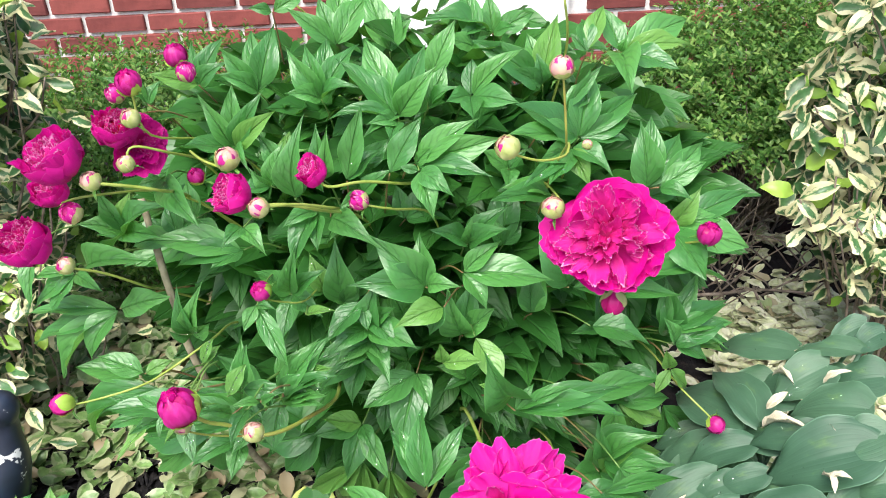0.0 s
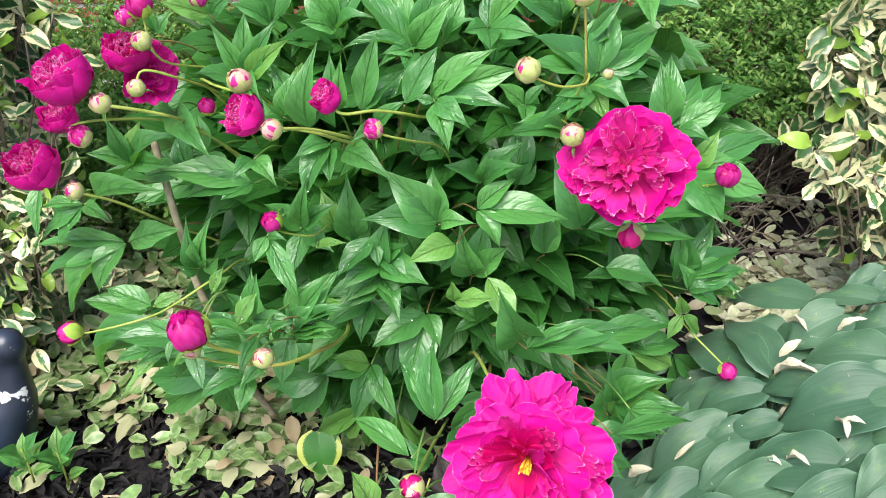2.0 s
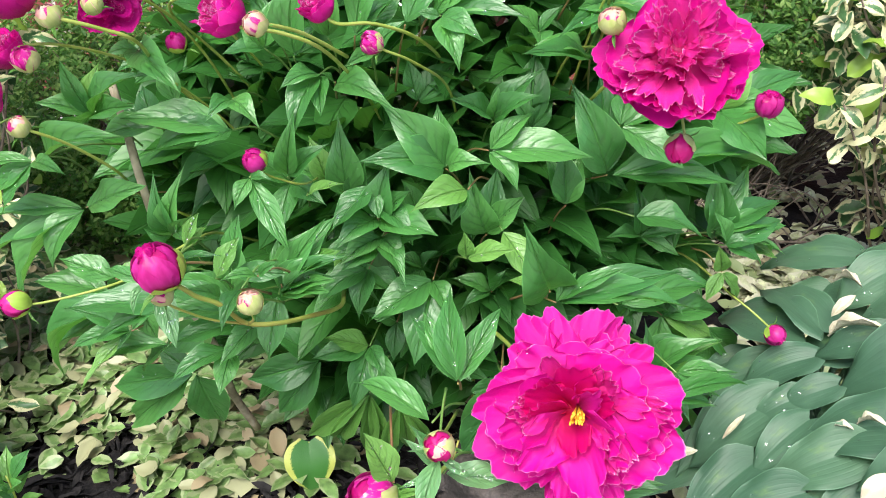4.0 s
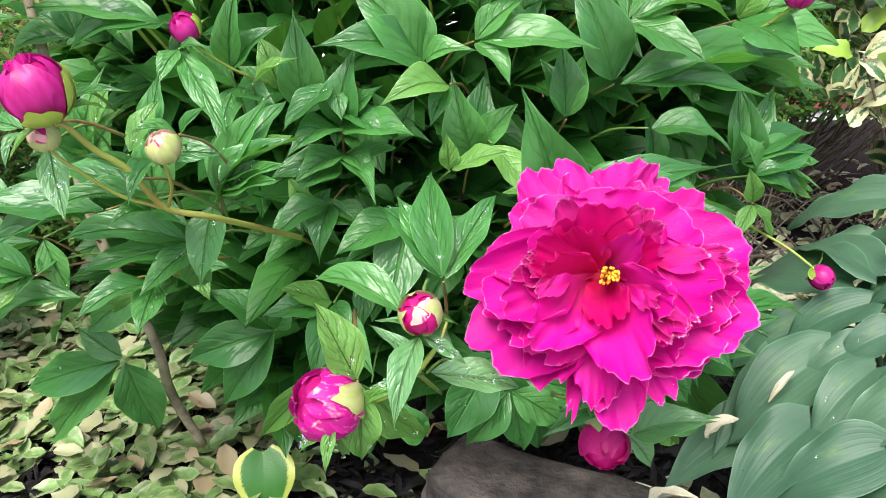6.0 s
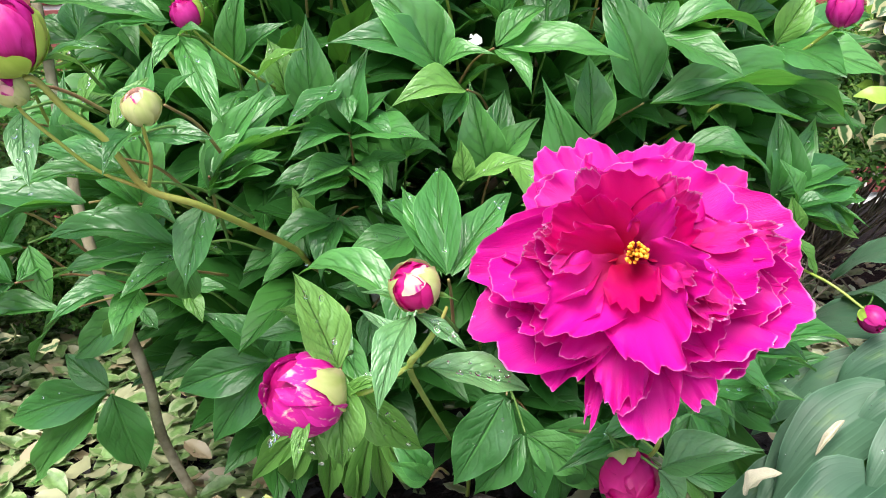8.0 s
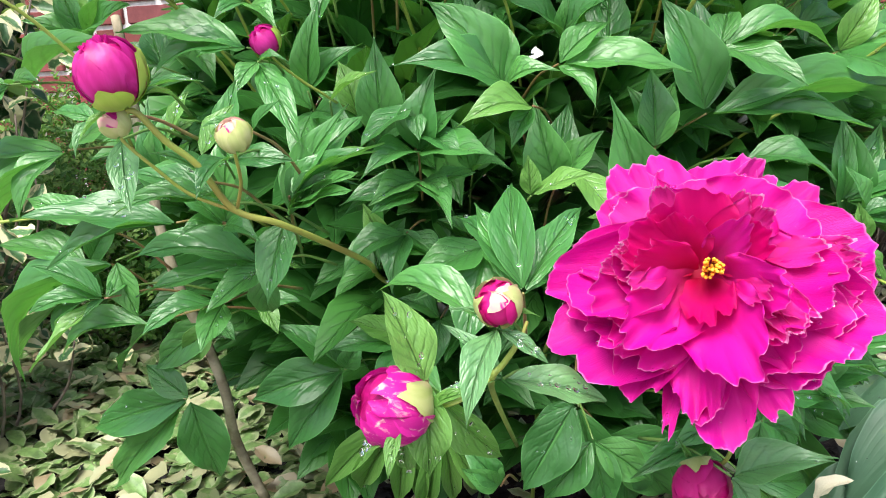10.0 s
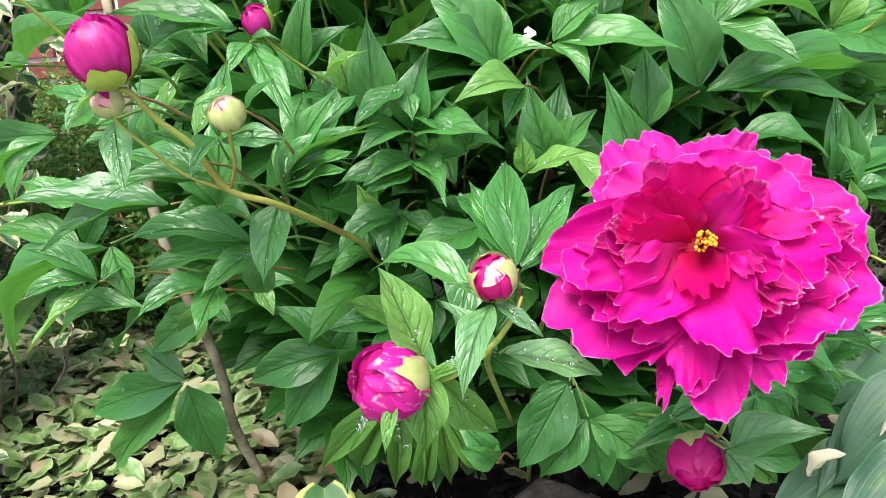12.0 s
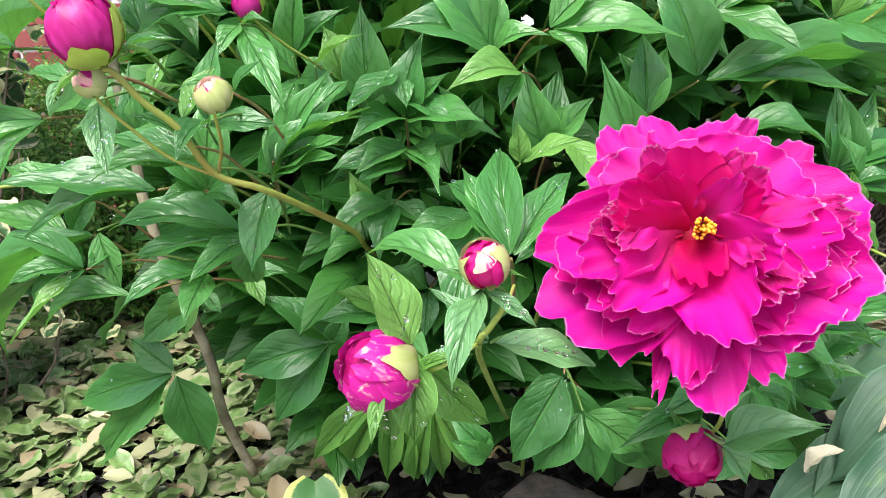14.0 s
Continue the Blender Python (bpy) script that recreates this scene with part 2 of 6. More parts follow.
def tube(points, radii, sides=6, close=True):
    """A round bar through points: verts and faces."""
    pts = [Vector(p) for p in points]
    verts, faces = [], []
    ref = Vector((0.3, 0.9, 0.31)).normalized()
    for k, p in enumerate(pts):
        d = (pts[min(k + 1, len(pts) - 1)] - pts[max(k - 1, 0)]).normalized()
        s = d.cross(ref)
        if s.length < 0.1:
            s = d.cross(Vector((1, 0, 0)))
        s.normalize()
        t = d.cross(s)
        for j in range(sides):
            an = 2 * math.pi * j / sides
            verts.append(p + (s * math.cos(an) + t * math.sin(an)) * radii[k])
    for k in range(len(pts) - 1):
        for j in range(sides):
            a, b = k * sides + j, k * sides + (j + 1) % sides
            faces.append((a, b, b + sides, a + sides))
    if close:
        faces.append(tuple(range(sides))[::-1])
        faces.append(tuple((len(pts) - 1) * sides + j for j in range(sides)))
    return verts, faces


def smooth_line(points, steps=5):
    """Points of a soft curve through the given ones."""
    p = [Vector(q) for q in points]
    p = [2 * p[0] - p[1], *p, 2 * p[-1] - p[-2]]
    out = []
    for k in range(1, len(p) - 2):
        for s in range(steps):
            t = s / steps
            a, b, c, d = p[k - 1], p[k], p[k + 1], p[k + 2]
            out.append(0.5 * (2 * b + (c - a) * t + (2 * a - 5 * b + 4 * c - d) * t * t + (3 * b - a - 3 * c + d) * t ** 3))
    return [*out, p[-2]]


def bar(name, points, r0, r1, mat, parent, label="", sides=7, steps=5):
    line = smooth_line(points, steps)
    n = len(line) - 1
    v, f = tube(line, [r0 + (r1 - r0) * k / n for k in range(n + 1)], sides)
    return put(name, mesh_of(name, v, f), mat, parent, label)


def join(pieces):
    """Many (verts, faces, uvs, matrix) into one verts, faces, uvs."""
    verts, faces, uvs, first = [], [], [], 0
    for v, f, u, m in pieces:
        a = np.asarray(v, dtype=float)
        mm = np.array(m)
        verts.append(a @ mm[:3, :3].T + mm[:3, 3])
        faces.extend(tuple(i + first for i in q) for q in f)
        uvs.extend(u)
        first += len(v)
    return np.concatenate(verts), faces, uvs


# ---- setting ----
def ground():
    n = 90
    xs = np.concatenate([[-60, -12, -4], np.linspace(-1.8, 1.8, n), [4, 12, 60]])
    ys = np.concatenate([[-60, -12, -3], np.linspace(-0.2, 2.87, n), [4, 12, 60]])
    verts, uvs = [], []
    for y in ys:
        for x in xs:
            z = 0.02 * noise.noise((x * 3, y * 3, 0)) + 0.008 * noise.noise((x * 17, y * 17, 3)) + 0.004 * noise.noise((x * 50, y * 50, 7))
            verts.append((x, y, z if abs(x) < 3 and abs(y) < 3.5 else 0))
            uvs.append((x, y))
    me = mesh_of("ground", verts, grid_faces(len(ys), len(xs)), uvs)
    m, nt, p = material("dark_mulch")
    col = ramp(nt, noise_of(nt, 45.0, 6.0), (0.3, (0.004, 0.004, 0.005)), (0.55, (0.011, 0.01, 0.011)), (0.75, (0.03, 0.024, 0.02)))
    nt.links.new(col, p.inputs["Base Color"])
    p.inputs["Roughness"].default_value = 0.8
    p.inputs["Specular IOR Level"].default_value = 0.2
    bumped(nt, p, noise_of(nt, 90.0, 5.0), 0.9, 0.008)
    return tagged(put("ground", me, m), "dark wet shredded bark mulch soil", "ground", kind="structure")


def pavement():
    """An unseen pale slab in front of the bed, added to bounce light up."""
    bm = bmesh.new()
    bmesh.ops.create_cube(bm, size=1, matrix=Matrix.LocRotScale((0, -14.8, 0.0), None, (60, 30.4, 0.07)))
    bmesh.ops.bevel(bm, geom=bm.edges[:], offset=0.008, segments=1, affect="EDGES")
    m = plain_material("pale_bounce_slab", (0.27, 0.26, 0.24), (0.36, 0.35, 0.32), 8.0, 0.85, 0.3)
    return tagged(part("pavement", bm, m, smooth=False), "unseen pale slab added in front of the bed to bounce light", "pavement", kind="structure")


WALL_Y = 2.867
COURSE, PITCH, JOINT_Z = 0.0667, 0.2127, 0.367


def brick_wall():
    bm = bmesh.new()
    bmesh.ops.create_cube(bm, size=1, matrix=Matrix.LocRotScale((0, WALL_Y + 0.13, 1.5), None, (12, 0.25, 3.2)))
    mortar, nt, p = material("pale_mortar")
    nt.links.new(ramp(nt, noise_of(nt, 60.0, 5.0), (0.3, (0.62, 0.6, 0.58)), (0.7, (0.8, 0.78, 0.76))), p.inputs["Base Color"])
    p.inputs["Roughness"].default_value = 0.9
    bumped(nt, p, noise_of(nt, 150.0), 0.5, 0.003)
    wall = tagged(part("wall_north", bm, mortar, smooth=False), "red brick house wall with pale mortar joints", "wall", kind="structure")
    return wall


def bricks_on(wall):
    m, nt, p = material("red_brick")
    rnd = nt.nodes.new("ShaderNodeObjectInfo").outputs["Random"]
    base = ramp(nt, rnd, (0.0, (0.15, 0.036, 0.032)), (0.45, (0.21, 0.048, 0.042)), (0.8, (0.27, 0.066, 0.055)), (1.0, (0.17, 0.045, 0.048)))
    n = noise_of(nt, 22.0, 6.0)
    col = mixed(nt, 0.7, base, ramp(nt, n, (0.3, (0.55, 0.5, 0.5)), (0.6, (1, 1, 1))), "MULTIPLY")
    nt.links.new(col, p.inputs["Base Color"])
    p.inputs["Roughness"].default_value = 0.85
    bumped(nt, p, noise_of(nt, 80.0, 5.0), 0.6, 0.004)
    shapes = []
    for k in range(5):
        bm = bmesh.new()
        bmesh.ops.create_cube(bm, size=1, matrix=Matrix.Diagonal((PITCH - 0.015, 0.02, COURSE - 0.014, 1)))
        bmesh.ops.bevel(bm, geom=bm.edges[:], offset=0.003, segments=1, affect="EDGES")
        rng = random.Random(k)
        for v in bm.verts:
            v.co += Vector((rng.uniform(-1, 1), 0, rng.uniform(-1, 1))) * 0.0012
        me = bpy.data.meshes.new("brick")
        bm.to_mesh(me)
        bm.free()
        me.materials.append(m)
        shapes.append(me)
    rng = random.Random(4)
    for row in range(-5, 9):
        z = JOINT_Z + (row + 0.5) * COURSE
        for col_ in range(-9, 10):
            x = -1.201 + (col_ + 5) * PITCH + (PITCH / 2 if row % 2 == 0 else 0)
            if -0.33 < x < 0.42 and z > 0.29:
                continue
            ob = put("brick", rng.choice(shapes), None, wall)
            ob.location = (x, WALL_Y + rng.uniform(-0.001, 0.0015), z)
    # the rest of the wall, out of the nearer stretch
    verts, faces, uvs = [], [], []
    for row in range(-5, 39):
        z = JOINT_Z + (row + 0.5) * COURSE
        for col_ in range(-25, 26):
            x = -1.201 + (col_ + 5) * PITCH + (PITCH / 2 if row % 2 == 0 else 0)
            if (-9 <= col_ <= 9 and row < 9) or abs(x) > 5.8 or (-0.44 < x < 0.54 and 0.29 < z < 0.95):
                continue
            a, h, k = (PITCH - 0.015) / 2, (COURSE - 0.014) / 2, len(verts)
            verts += [(x + sx * a, WALL_Y + sy, z + sz * h) for sy in (-0.01, 0.01) for sx, sz in ((-1, -1), (1, -1), (1, 1), (-1, 1))]
            faces += [(k, k + 1, k + 2, k + 3), (k, k + 4, k + 5, k + 1), (k + 3, k + 2, k + 6, k + 7), (k, k + 3, k + 7, k + 4), (k + 1, k + 5, k + 6, k + 2)]
    far, nt, p = material("red_brick_far")
    tone = ramp(nt, nt.nodes.new("ShaderNodeNewGeometry").outputs["Random Per Island"], (0.0, (0.15, 0.036, 0.032)), (0.5, (0.21, 0.048, 0.042)), (1.0, (0.26, 0.062, 0.052)))
    nt.links.new(mixed(nt, 0.7, tone, ramp(nt, noise_of(nt, 22.0, 6.0), (0.3, (0.55, 0.5, 0.5)), (0.6, (1, 1, 1))), "MULTIPLY"), p.inputs["Base Color"])
    p.inputs["Roughness"].default_value = 0.85
    rest = put("brickwork", mesh_of("brickwork", verts, faces, smooth=False), far, wall)
    rest["kind"] = "stuff"


WHITE_PAINT = plain_material("white_painted_panel", (0.74, 0.76, 0.78), (0.82, 0.83, 0.84), 12.0, 0.4, 0.05)


def access_panel():
    """White framed panel in the foot of the house wall."""
    t = thing("basement_window", "white painted basement window frame in the brick wall", "window", (0.05, WALL_Y - 0.02, 0.6), kind="structure")
    def slab(name, x, z, w, h, d, y=0.0):
        bm = bmesh.new()
        bmesh.ops.create_cube(bm, size=1, matrix=Matrix.LocRotScale((x, y, z), None, (w, d, h)))
        bmesh.ops.bevel(bm, geom=bm.edges[:], offset=0.004, segments=2, affect="EDGES")
        return part(name, bm, WHITE_PAINT, t, smooth=False)
    slab("panel", 0, 0, 0.7, 0.56, 0.02, 0.012)
    slab("sill", 0, -0.29, 0.78, 0.05, 0.07, -0.01)
    slab("frame_side", -0.36, 0.01, 0.06, 0.56, 0.05)
    slab("frame_side", 0.36, 0.01, 0.06, 0.56, 0.05)
    slab("mullion", 0.0, 0.01, 0.035, 0.56, 0.045)
    return t


# ---- peony ----
BLADES = [mesh_of("leaflet", *blade(13, 7, curl=c, fold=f, wave=w, twist=t, peak=p - 0.05, sharp=s * 1.15, seed=k, droop=d))
          for k, (c, f, w, t, p, s, d) in enumerate((
              (0.06, 0.34, 0.016, 0.0, 0.45, 0.92, 0.02), (0.12, 0.40, 0.024, 0.3, 0.43, 0.98, 0.10), (0.03, 0.26, 0.020, -0.3, 0.48, 0.9, 0.05),
              (0.14, 0.44, 0.014, 0.2, 0.41, 1.0, 0.14), (0.05, 0.22, 0.028, -0.2, 0.46, 0.92, 0.00), (0.08, 0.5, 0.018, 0.4, 0.44, 0.95, 0.08)))]
for me in BLADES:
    me.materials.append(PEONY_LEAF)
FRESH_BLADES, SKYLIT_BLADES = [], []
for me in BLADES:
    for blades_, leaf_ in ((FRESH_BLADES, FRESH_LEAF), (SKYLIT_BLADES, SKYLIT_LEAF)):
        c = me.copy()
        c.materials[0] = leaf_
        blades_.append(c)

CROWN = Vector((0.02, 1.14, 0.0))
peony_bush = thing("peony_bush", "large leafy peony bush with magenta double flowers and buds", "shrub", CROWN)
MOVE = Matrix.Translation(-CROWN)
leaf_rng = random.Random(11)
WET, WET_SPOTS, BLOOMS = [], [], []


def leaf(base, *tips, fresh=False):
    """A compound leaf: a stalk and its leaflets. tips: x, y, z and the width as a share of the length."""
    b = Vector(base)
    mid = sum((Vector(t[:3]) for t in tips), Vector()) / len(tips)
    back = (b - mid).normalized() * 0.35 + Vector((0, 0.6, -0.15)) + (CROWN + Vector((0, 0, 0.15)) - b).normalized() * 0.4
    end = b + back.normalized() * leaf_rng.uniform(0.07, 0.13)
    line = smooth_line([b - CROWN, b.lerp(end, 0.5) + Vector((0, 0, 0.008)) - CROWN, end - CROWN], 4)
    v, f = tube(line, [0.0009 + 0.0006 * k / len(line) for k in range(len(line))], 5)
    stalk = put("leaf_stalk", mesh_of("leaf_stalk", v, f), STALK_RED if leaf_rng.random() < 0.35 else STALK_GREEN, peony_bush)
    for x, y, z, w in tips:
        tip = Vector((x, y, z))
        face = min(1.0, max(0.0, (z - 0.5) / 0.2)) * leaf_rng.choice((0.0, 0.5, 1.0))
        up = Vector((leaf_rng.uniform(-0.22, 0.22), -0.5 - 0.45 * face + leaf_rng.uniform(-0.15, 0.15), 0.85 - 0.3 * face))
        if z < 0.3:
            up = Vector((leaf_rng.uniform(-0.2, 0.2), -0.9, 0.45))
        start = b + (tip - b) * 0.04
        if abs((tip - b).normalized().dot(up.normalized())) > 0.8:
            up = Vector((leaf_rng.uniform(-0.15, 0.15), -1.0, 0.0))
        m = MOVE @ axes_matrix(start, tip, min(0.52, w * leaf_rng.uniform(1.06, 1.26)), up)
        light = fresh or (y > 0.62 and leaf_rng.random() < 0.08)
        put("leaflet", leaf_rng.choice(FRESH_BLADES if light else SKYLIT_BLADES if y < 0.63 else BLADES), None, stalk, matrix=m)
        if y < 1.05:
            WET.append((m, y))


def inner_foliage():
    """The leaves behind the outer ones, thinning out towards the back."""
    rng = random.Random(5)
    pieces = []
    shapes = [blade(7, 3, curl=0.08, fold=0.3, seed=k) for k in range(4)]
    while len(pieces) < 1700:
        x, z = rng.uniform(-0.46, 0.42), rng.uniform(0.16, 0.8)
        if ((x + 0.02) / 0.42) ** 2 + ((z - 0.42) / 0.36) ** 2 > 1 or abs(x + 0.02) > 0.1 + 0.62 * z:
            continue
        front = 0.965 + 0.25 * max(0.0, 0.35 - z) + 0.9 * x * x + 0.5 * max(0.0, z - 0.5)
        c = Vector((x, front + 0.3 * rng.random() ** 1.6, z))
        out = Vector((x * 1.6 + rng.uniform(-0.7, 0.7), -0.55, rng.uniform(-0.45, 0.75))).normalized()
        size = rng.uniform(0.08, 0.125)
        tip = c + out * size
        pieces.append((*shapes[len(pieces) % 4], axes_matrix(c - CROWN, tip - CROWN, rng.uniform(0.4, 0.52), (rng.uniform(-0.4, 0.4), -0.5, 0.85))))
    ob = put("inner_foliage", mesh_of("inner_foliage", *join(pieces)), SHADED_INNER_LEAF, peony_bush, "dense green inner leaves, coloured darker for the bush's shade")
    ob["kind"] = "stuff"


def water_drops():
    """Rain drops lying on the outer leaves."""
    rng = random.Random(17)
    m, nt, p = material("water")
    p.inputs["Base Color"].default_value = (1, 1, 1, 1)
    p.inputs["Roughness"].default_value = 0.02
    p.inputs["IOR"].default_value = 1.33
    p.inputs["Transmission Weight"].default_value = 1.0
    bm = bmesh.new()
    bmesh.ops.create_icosphere(bm, subdivisions=2, radius=1.0)
    v0 = [tuple(v.co) for v in bm.verts]
    f0 = [tuple(v.index for v in f.verts) for f in bm.faces]
    bm.free()
    u0 = [(0, 0)] * len(v0)
    pieces = []
    for mt, y in WET:
        if rng.random() < 0.2:
            continue
        up = mt.to_3x3().col[2].normalized()
        turn = turn_to(up)
        for k in range(rng.randint(6, 18) if y < 0.72 else rng.randint(3, 11) if y < 0.85 else rng.randint(0, 4)):
            v, u = rng.uniform(0.15, 0.85), rng.uniform(-0.6, 0.6)
            w = 0.5 * math.sin(math.pi * v ** 0.8) * 0.9
            p_ = mt @ Vector((u * w, v, 0.06 * math.sin(math.pi * v) + 0.3 * abs(u * w)))
            r = rng.choice((0.0005, 0.0006, 0.0008, 0.001, 0.0015))
            pieces.append((v0, f0, u0, Matrix.Translation(p_) @ turn @ Matrix.Diagonal((r, r * rng.uniform(0.8, 1.2), r * 0.55, 1))))
    for p_, r in WET_SPOTS:
        pieces.append((v0, f0, u0, Matrix.Translation(p_) @ Matrix.Diagonal((r, r * 0.7, r, 1))))
    ob = put("rain_water", mesh_of("rain_water", *join(pieces)), m, peony_bush, "clear rain drops on the leaves")
    ob["kind"] = "stuff"
    ob.visible_shadow = False


def at_bush(p):
    return Vector(p) - CROWN


def turn_to(axis, spin=0.0):
    """A turn that takes z to the given axis."""
    return Vector(axis).to_track_quat("Z", "Y").to_matrix().to_4x4() @ Matrix.Rotation(spin, 4, "Z")


def petal_mesh(width, cup, flare, ruffle, notch, seed, round_off=0.4, rows=15, cols=41):
    """A fan-shaped petal of unit length that grows up z from the origin; its hollow face looks to -y."""
    rng = random.Random(seed)
    ph = [rng.uniform(0, 6.28) for _ in range(9)]
    side, crease, cleft, lop = rng.uniform(-0.5, 0.5), rng.uniform(0, 0.05), rng.choice((0, 0.04, 0.12)), rng.uniform(-0.15, 0.15)
    verts, uvs = [], []
    for r in range(rows):
        v = 1 - (1 - r / (rows - 1)) ** 1.4
        w = width * 0.5 * (0.2 + 0.8 * math.sin(v * math.pi / 2) ** 0.85)
        for c in range(cols):
            u = 2 * c / (cols - 1) - 1
            top = 1 - round_off * abs(u + lop * (1 - abs(u))) ** 2.4 - cleft * math.exp(-((u - side) * 6) ** 2) + notch * (0.7 * math.sin(u * 5 + ph[0]) + 0.45 * math.sin(u * 11 + ph[1]) + 0.35 * math.sin(u * 24 + ph[8]) + 0.3 * math.sin(u * 43 + ph[6])) * v ** 3
            z = v * (1 + (top - 1) * v ** 0.6)
            x = u * w * (1 - 0.13 * abs(u) ** 3 * v)
            y = cup * u * u * w - cup * 0.5 * math.sin(v * math.pi * 0.62) + flare * v * v
            y += 0.045 * math.sin(u * 3.6 + ph[7]) * v * v + 0.015 * math.sin(v * 6 + u * 2 + ph[2])
            y += 0.05 * math.exp(-((u - side) * 5) ** 2) * v * v - crease * math.exp(-((u + side * 0.7) * 7) ** 2) * v ** 3
            y += ruffle * v ** 5 * (math.sin(u * 8 + ph[2]) + 0.7 * math.sin(u * 15 + ph[3]) + 0.4 * math.sin(u * 27 + ph[4]))
            y += ruffle * 0.8 * abs(u) ** 5 * math.sin(v * 13 + ph[5])
            verts.append((x, -y, z))
            uvs.append((0.5 + 0.5 * u, max(v, 0.5 * v + 0.5 * abs(u) ** 10 * v)))
    return mesh_of("petal", verts, grid_faces(rows, cols), uvs)


PETALS = [[petal_mesh(w, c, fl, ru, no, 30 + 10 * k + s, ro) for s in range(4)] for k, (w, c, fl, ru, no, ro) in enumerate((
    (1.05, 0.36, 0.00, 0.011, 0.024, 0.4), (0.95, 0.5, -0.06, 0.026, 0.045, 0.4), (1.15, 0.28, 0.06, 0.009, 0.02, 0.4), (0.85, 0.5, -0.04, 0.034, 0.06, 0.4),
    (0.66, 0.46, 0.05, 0.045, 0.085, 0.4), (0.5, 0.42, 0.02, 0.05, 0.1, 0.4), (1.0, 0.42, -0.12, 0.02, 0.05, 0.4),
    (1.1, 0.36, 0.03, 0.022, 0.024, 0.6), (1.0, 0.58, -0.12, 0.048, 0.046, 0.56), (1.15, 0.28, 0.08, 0.018, 0.02, 0.58), (1.1, 0.5, 0.34, 0.012, 0.02, 0.5)))]
DEEP_PETALS, LIGHT_PETALS, CRIMSON_PETALS = [], [], []
for kind_ in PETALS:
    deep_kind, light_kind, crimson_kind = [], [], []
    for me in kind_:
        me.materials.append(PETAL)
        c = me.copy()
        c.materials[0] = PETAL_DEEP
        deep_kind.append(c)
        c = me.copy()
        c.materials[0] = PETAL_LIGHT
        light_kind.append(c)
        c = me.copy()
        c.materials[0] = PETAL_CRIMSON
        crimson_kind.append(c)
    DEEP_PETALS.append(deep_kind)
    LIGHT_PETALS.append(light_kind)
    CRIMSON_PETALS.append(crimson_kind)


def ring(flower, frame_m, rng, count, size, open_deg, start_r, rise, shapes, jitter=8.0, phase=0.0, widen=1.0, vary=0.12):
    """A ring of petals; open_deg is the lean of a petal away from the flower's axis."""
    for k in range(count):
        an = 2 * math.pi * (k + phase) / count + radians(rng.uniform(-jitter, jitter) * 1.6)
        lean = radians(open_deg + rng.uniform(-jitter, jitter))
        s = size * rng.uniform(1 - vary, 1 + vary)
        m = (frame_m @ Matrix.Rotation(an, 4, "Z") @ Matrix.Translation((0, start_r, rise)) @ Matrix.Rotation(-lean, 4, "X")
             @ Matrix.Rotation(radians(rng.uniform(-1.5, 1.5) * jitter), 4, "Z") @ Matrix.Rotation(radians(rng.uniform(-1, 1) * jitter), 4, "Y")
             @ Matrix.Diagonal((s * widen * rng.uniform(0.85, 1.15), s, s, 1)))
        put("petal", rng.choice(rng.choice(shapes)), None, flower, matrix=m)


def heart(name, frame_m, r, mat, label=""):
    """The flower's solid foot, which the petals grow from."""
    bm = bmesh.new()
    bmesh.ops.create_uvsphere(bm, u_segments=14, v_segments=8, radius=r)
    for v in bm.verts:
        v.co.z *= 0.8
    bm.transform(frame_m)
    return part(name, bm, mat, peony_bush, label)


def loose_peony(place, axis, size, seed, label=""):
    """A double flower that has opened wide and is losing its petals."""
    BLOOMS.append(place)
    rng = random.Random(seed)
    fm = Matrix.Translation(at_bush(place)) @ turn_to(axis)
    r = size / 2
    flower = heart("flower", fm @ Matrix.Translation((0, 0, -0.2 * size)), 0.14 * size, PETAL_LIGHT, label)
    A, B, C, D, E_, F_, G = CRIMSON_PETALS[:7]
    ring(flower, fm, rng, 8, r * 1.06, 80, 0.05 * r, -0.30 * r, (A, C, C), 12, widen=1.0, vary=0.1)
    ring(flower, fm, rng, 8, r * 0.96, 68, 0.06 * r, -0.28 * r, (A, C, G), 10, 0.5, 0.95, 0.12)
    ring(flower, fm, rng, 8, r * 0.86, 58, 0.08 * r, -0.26 * r, (A, G), 12, 0.2, 0.9, 0.15)
    ring(flower, fm, rng, 7, r * 0.72, 46, 0.1 * r, -0.24 * r, (A, B, G), 14, 0.7, 1.0, 0.18)
    ring(flower, fm, rng, 7, r * 0.6, 36, 0.14 * r, -0.2 * r, (B, D, G), 16, 0.4, 1.0, 0.2)
    for count, size_, lean, start, rise in ((6, 0.34, 64, 0.22, -0.06), (6, 0.31, 56, 0.19, -0.03), (6, 0.28, 48, 0.14, 0.0), (5, 0.25, 36, 0.09, 0.02), (3, 0.22, 18, 0.03, 0.03)):
        ring(flower, fm, rng, count, r * size_, lean, start * r, rise * r, LIGHT_PETALS[4:6], 24, rng.random(), 1.1, 0.28)
    return flower


PETAL_WIDTHS = (1.05, 0.95, 1.15, 0.85, 0.66, 0.5, 1.0, 1.1, 1.0, 1.15, 1.1)
PETAL_KINDS = {"guard": (PETALS, (7, 9), 0.12), "mid": (PETALS, (8, 7, 8), 0.3), "cup": (DEEP_PETALS, (8,), 1.6), "lip": (PETALS, (8,), 1.2),
               "crumple": (LIGHT_PETALS, (3, 4), 0.7), "red_guard": (CRIMSON_PETALS, (7, 9), 0.4), "red_mid": (CRIMSON_PETALS, (8, 7), 0.8)}
petal_rng, drop_rng = random.Random(77), random.Random(78)


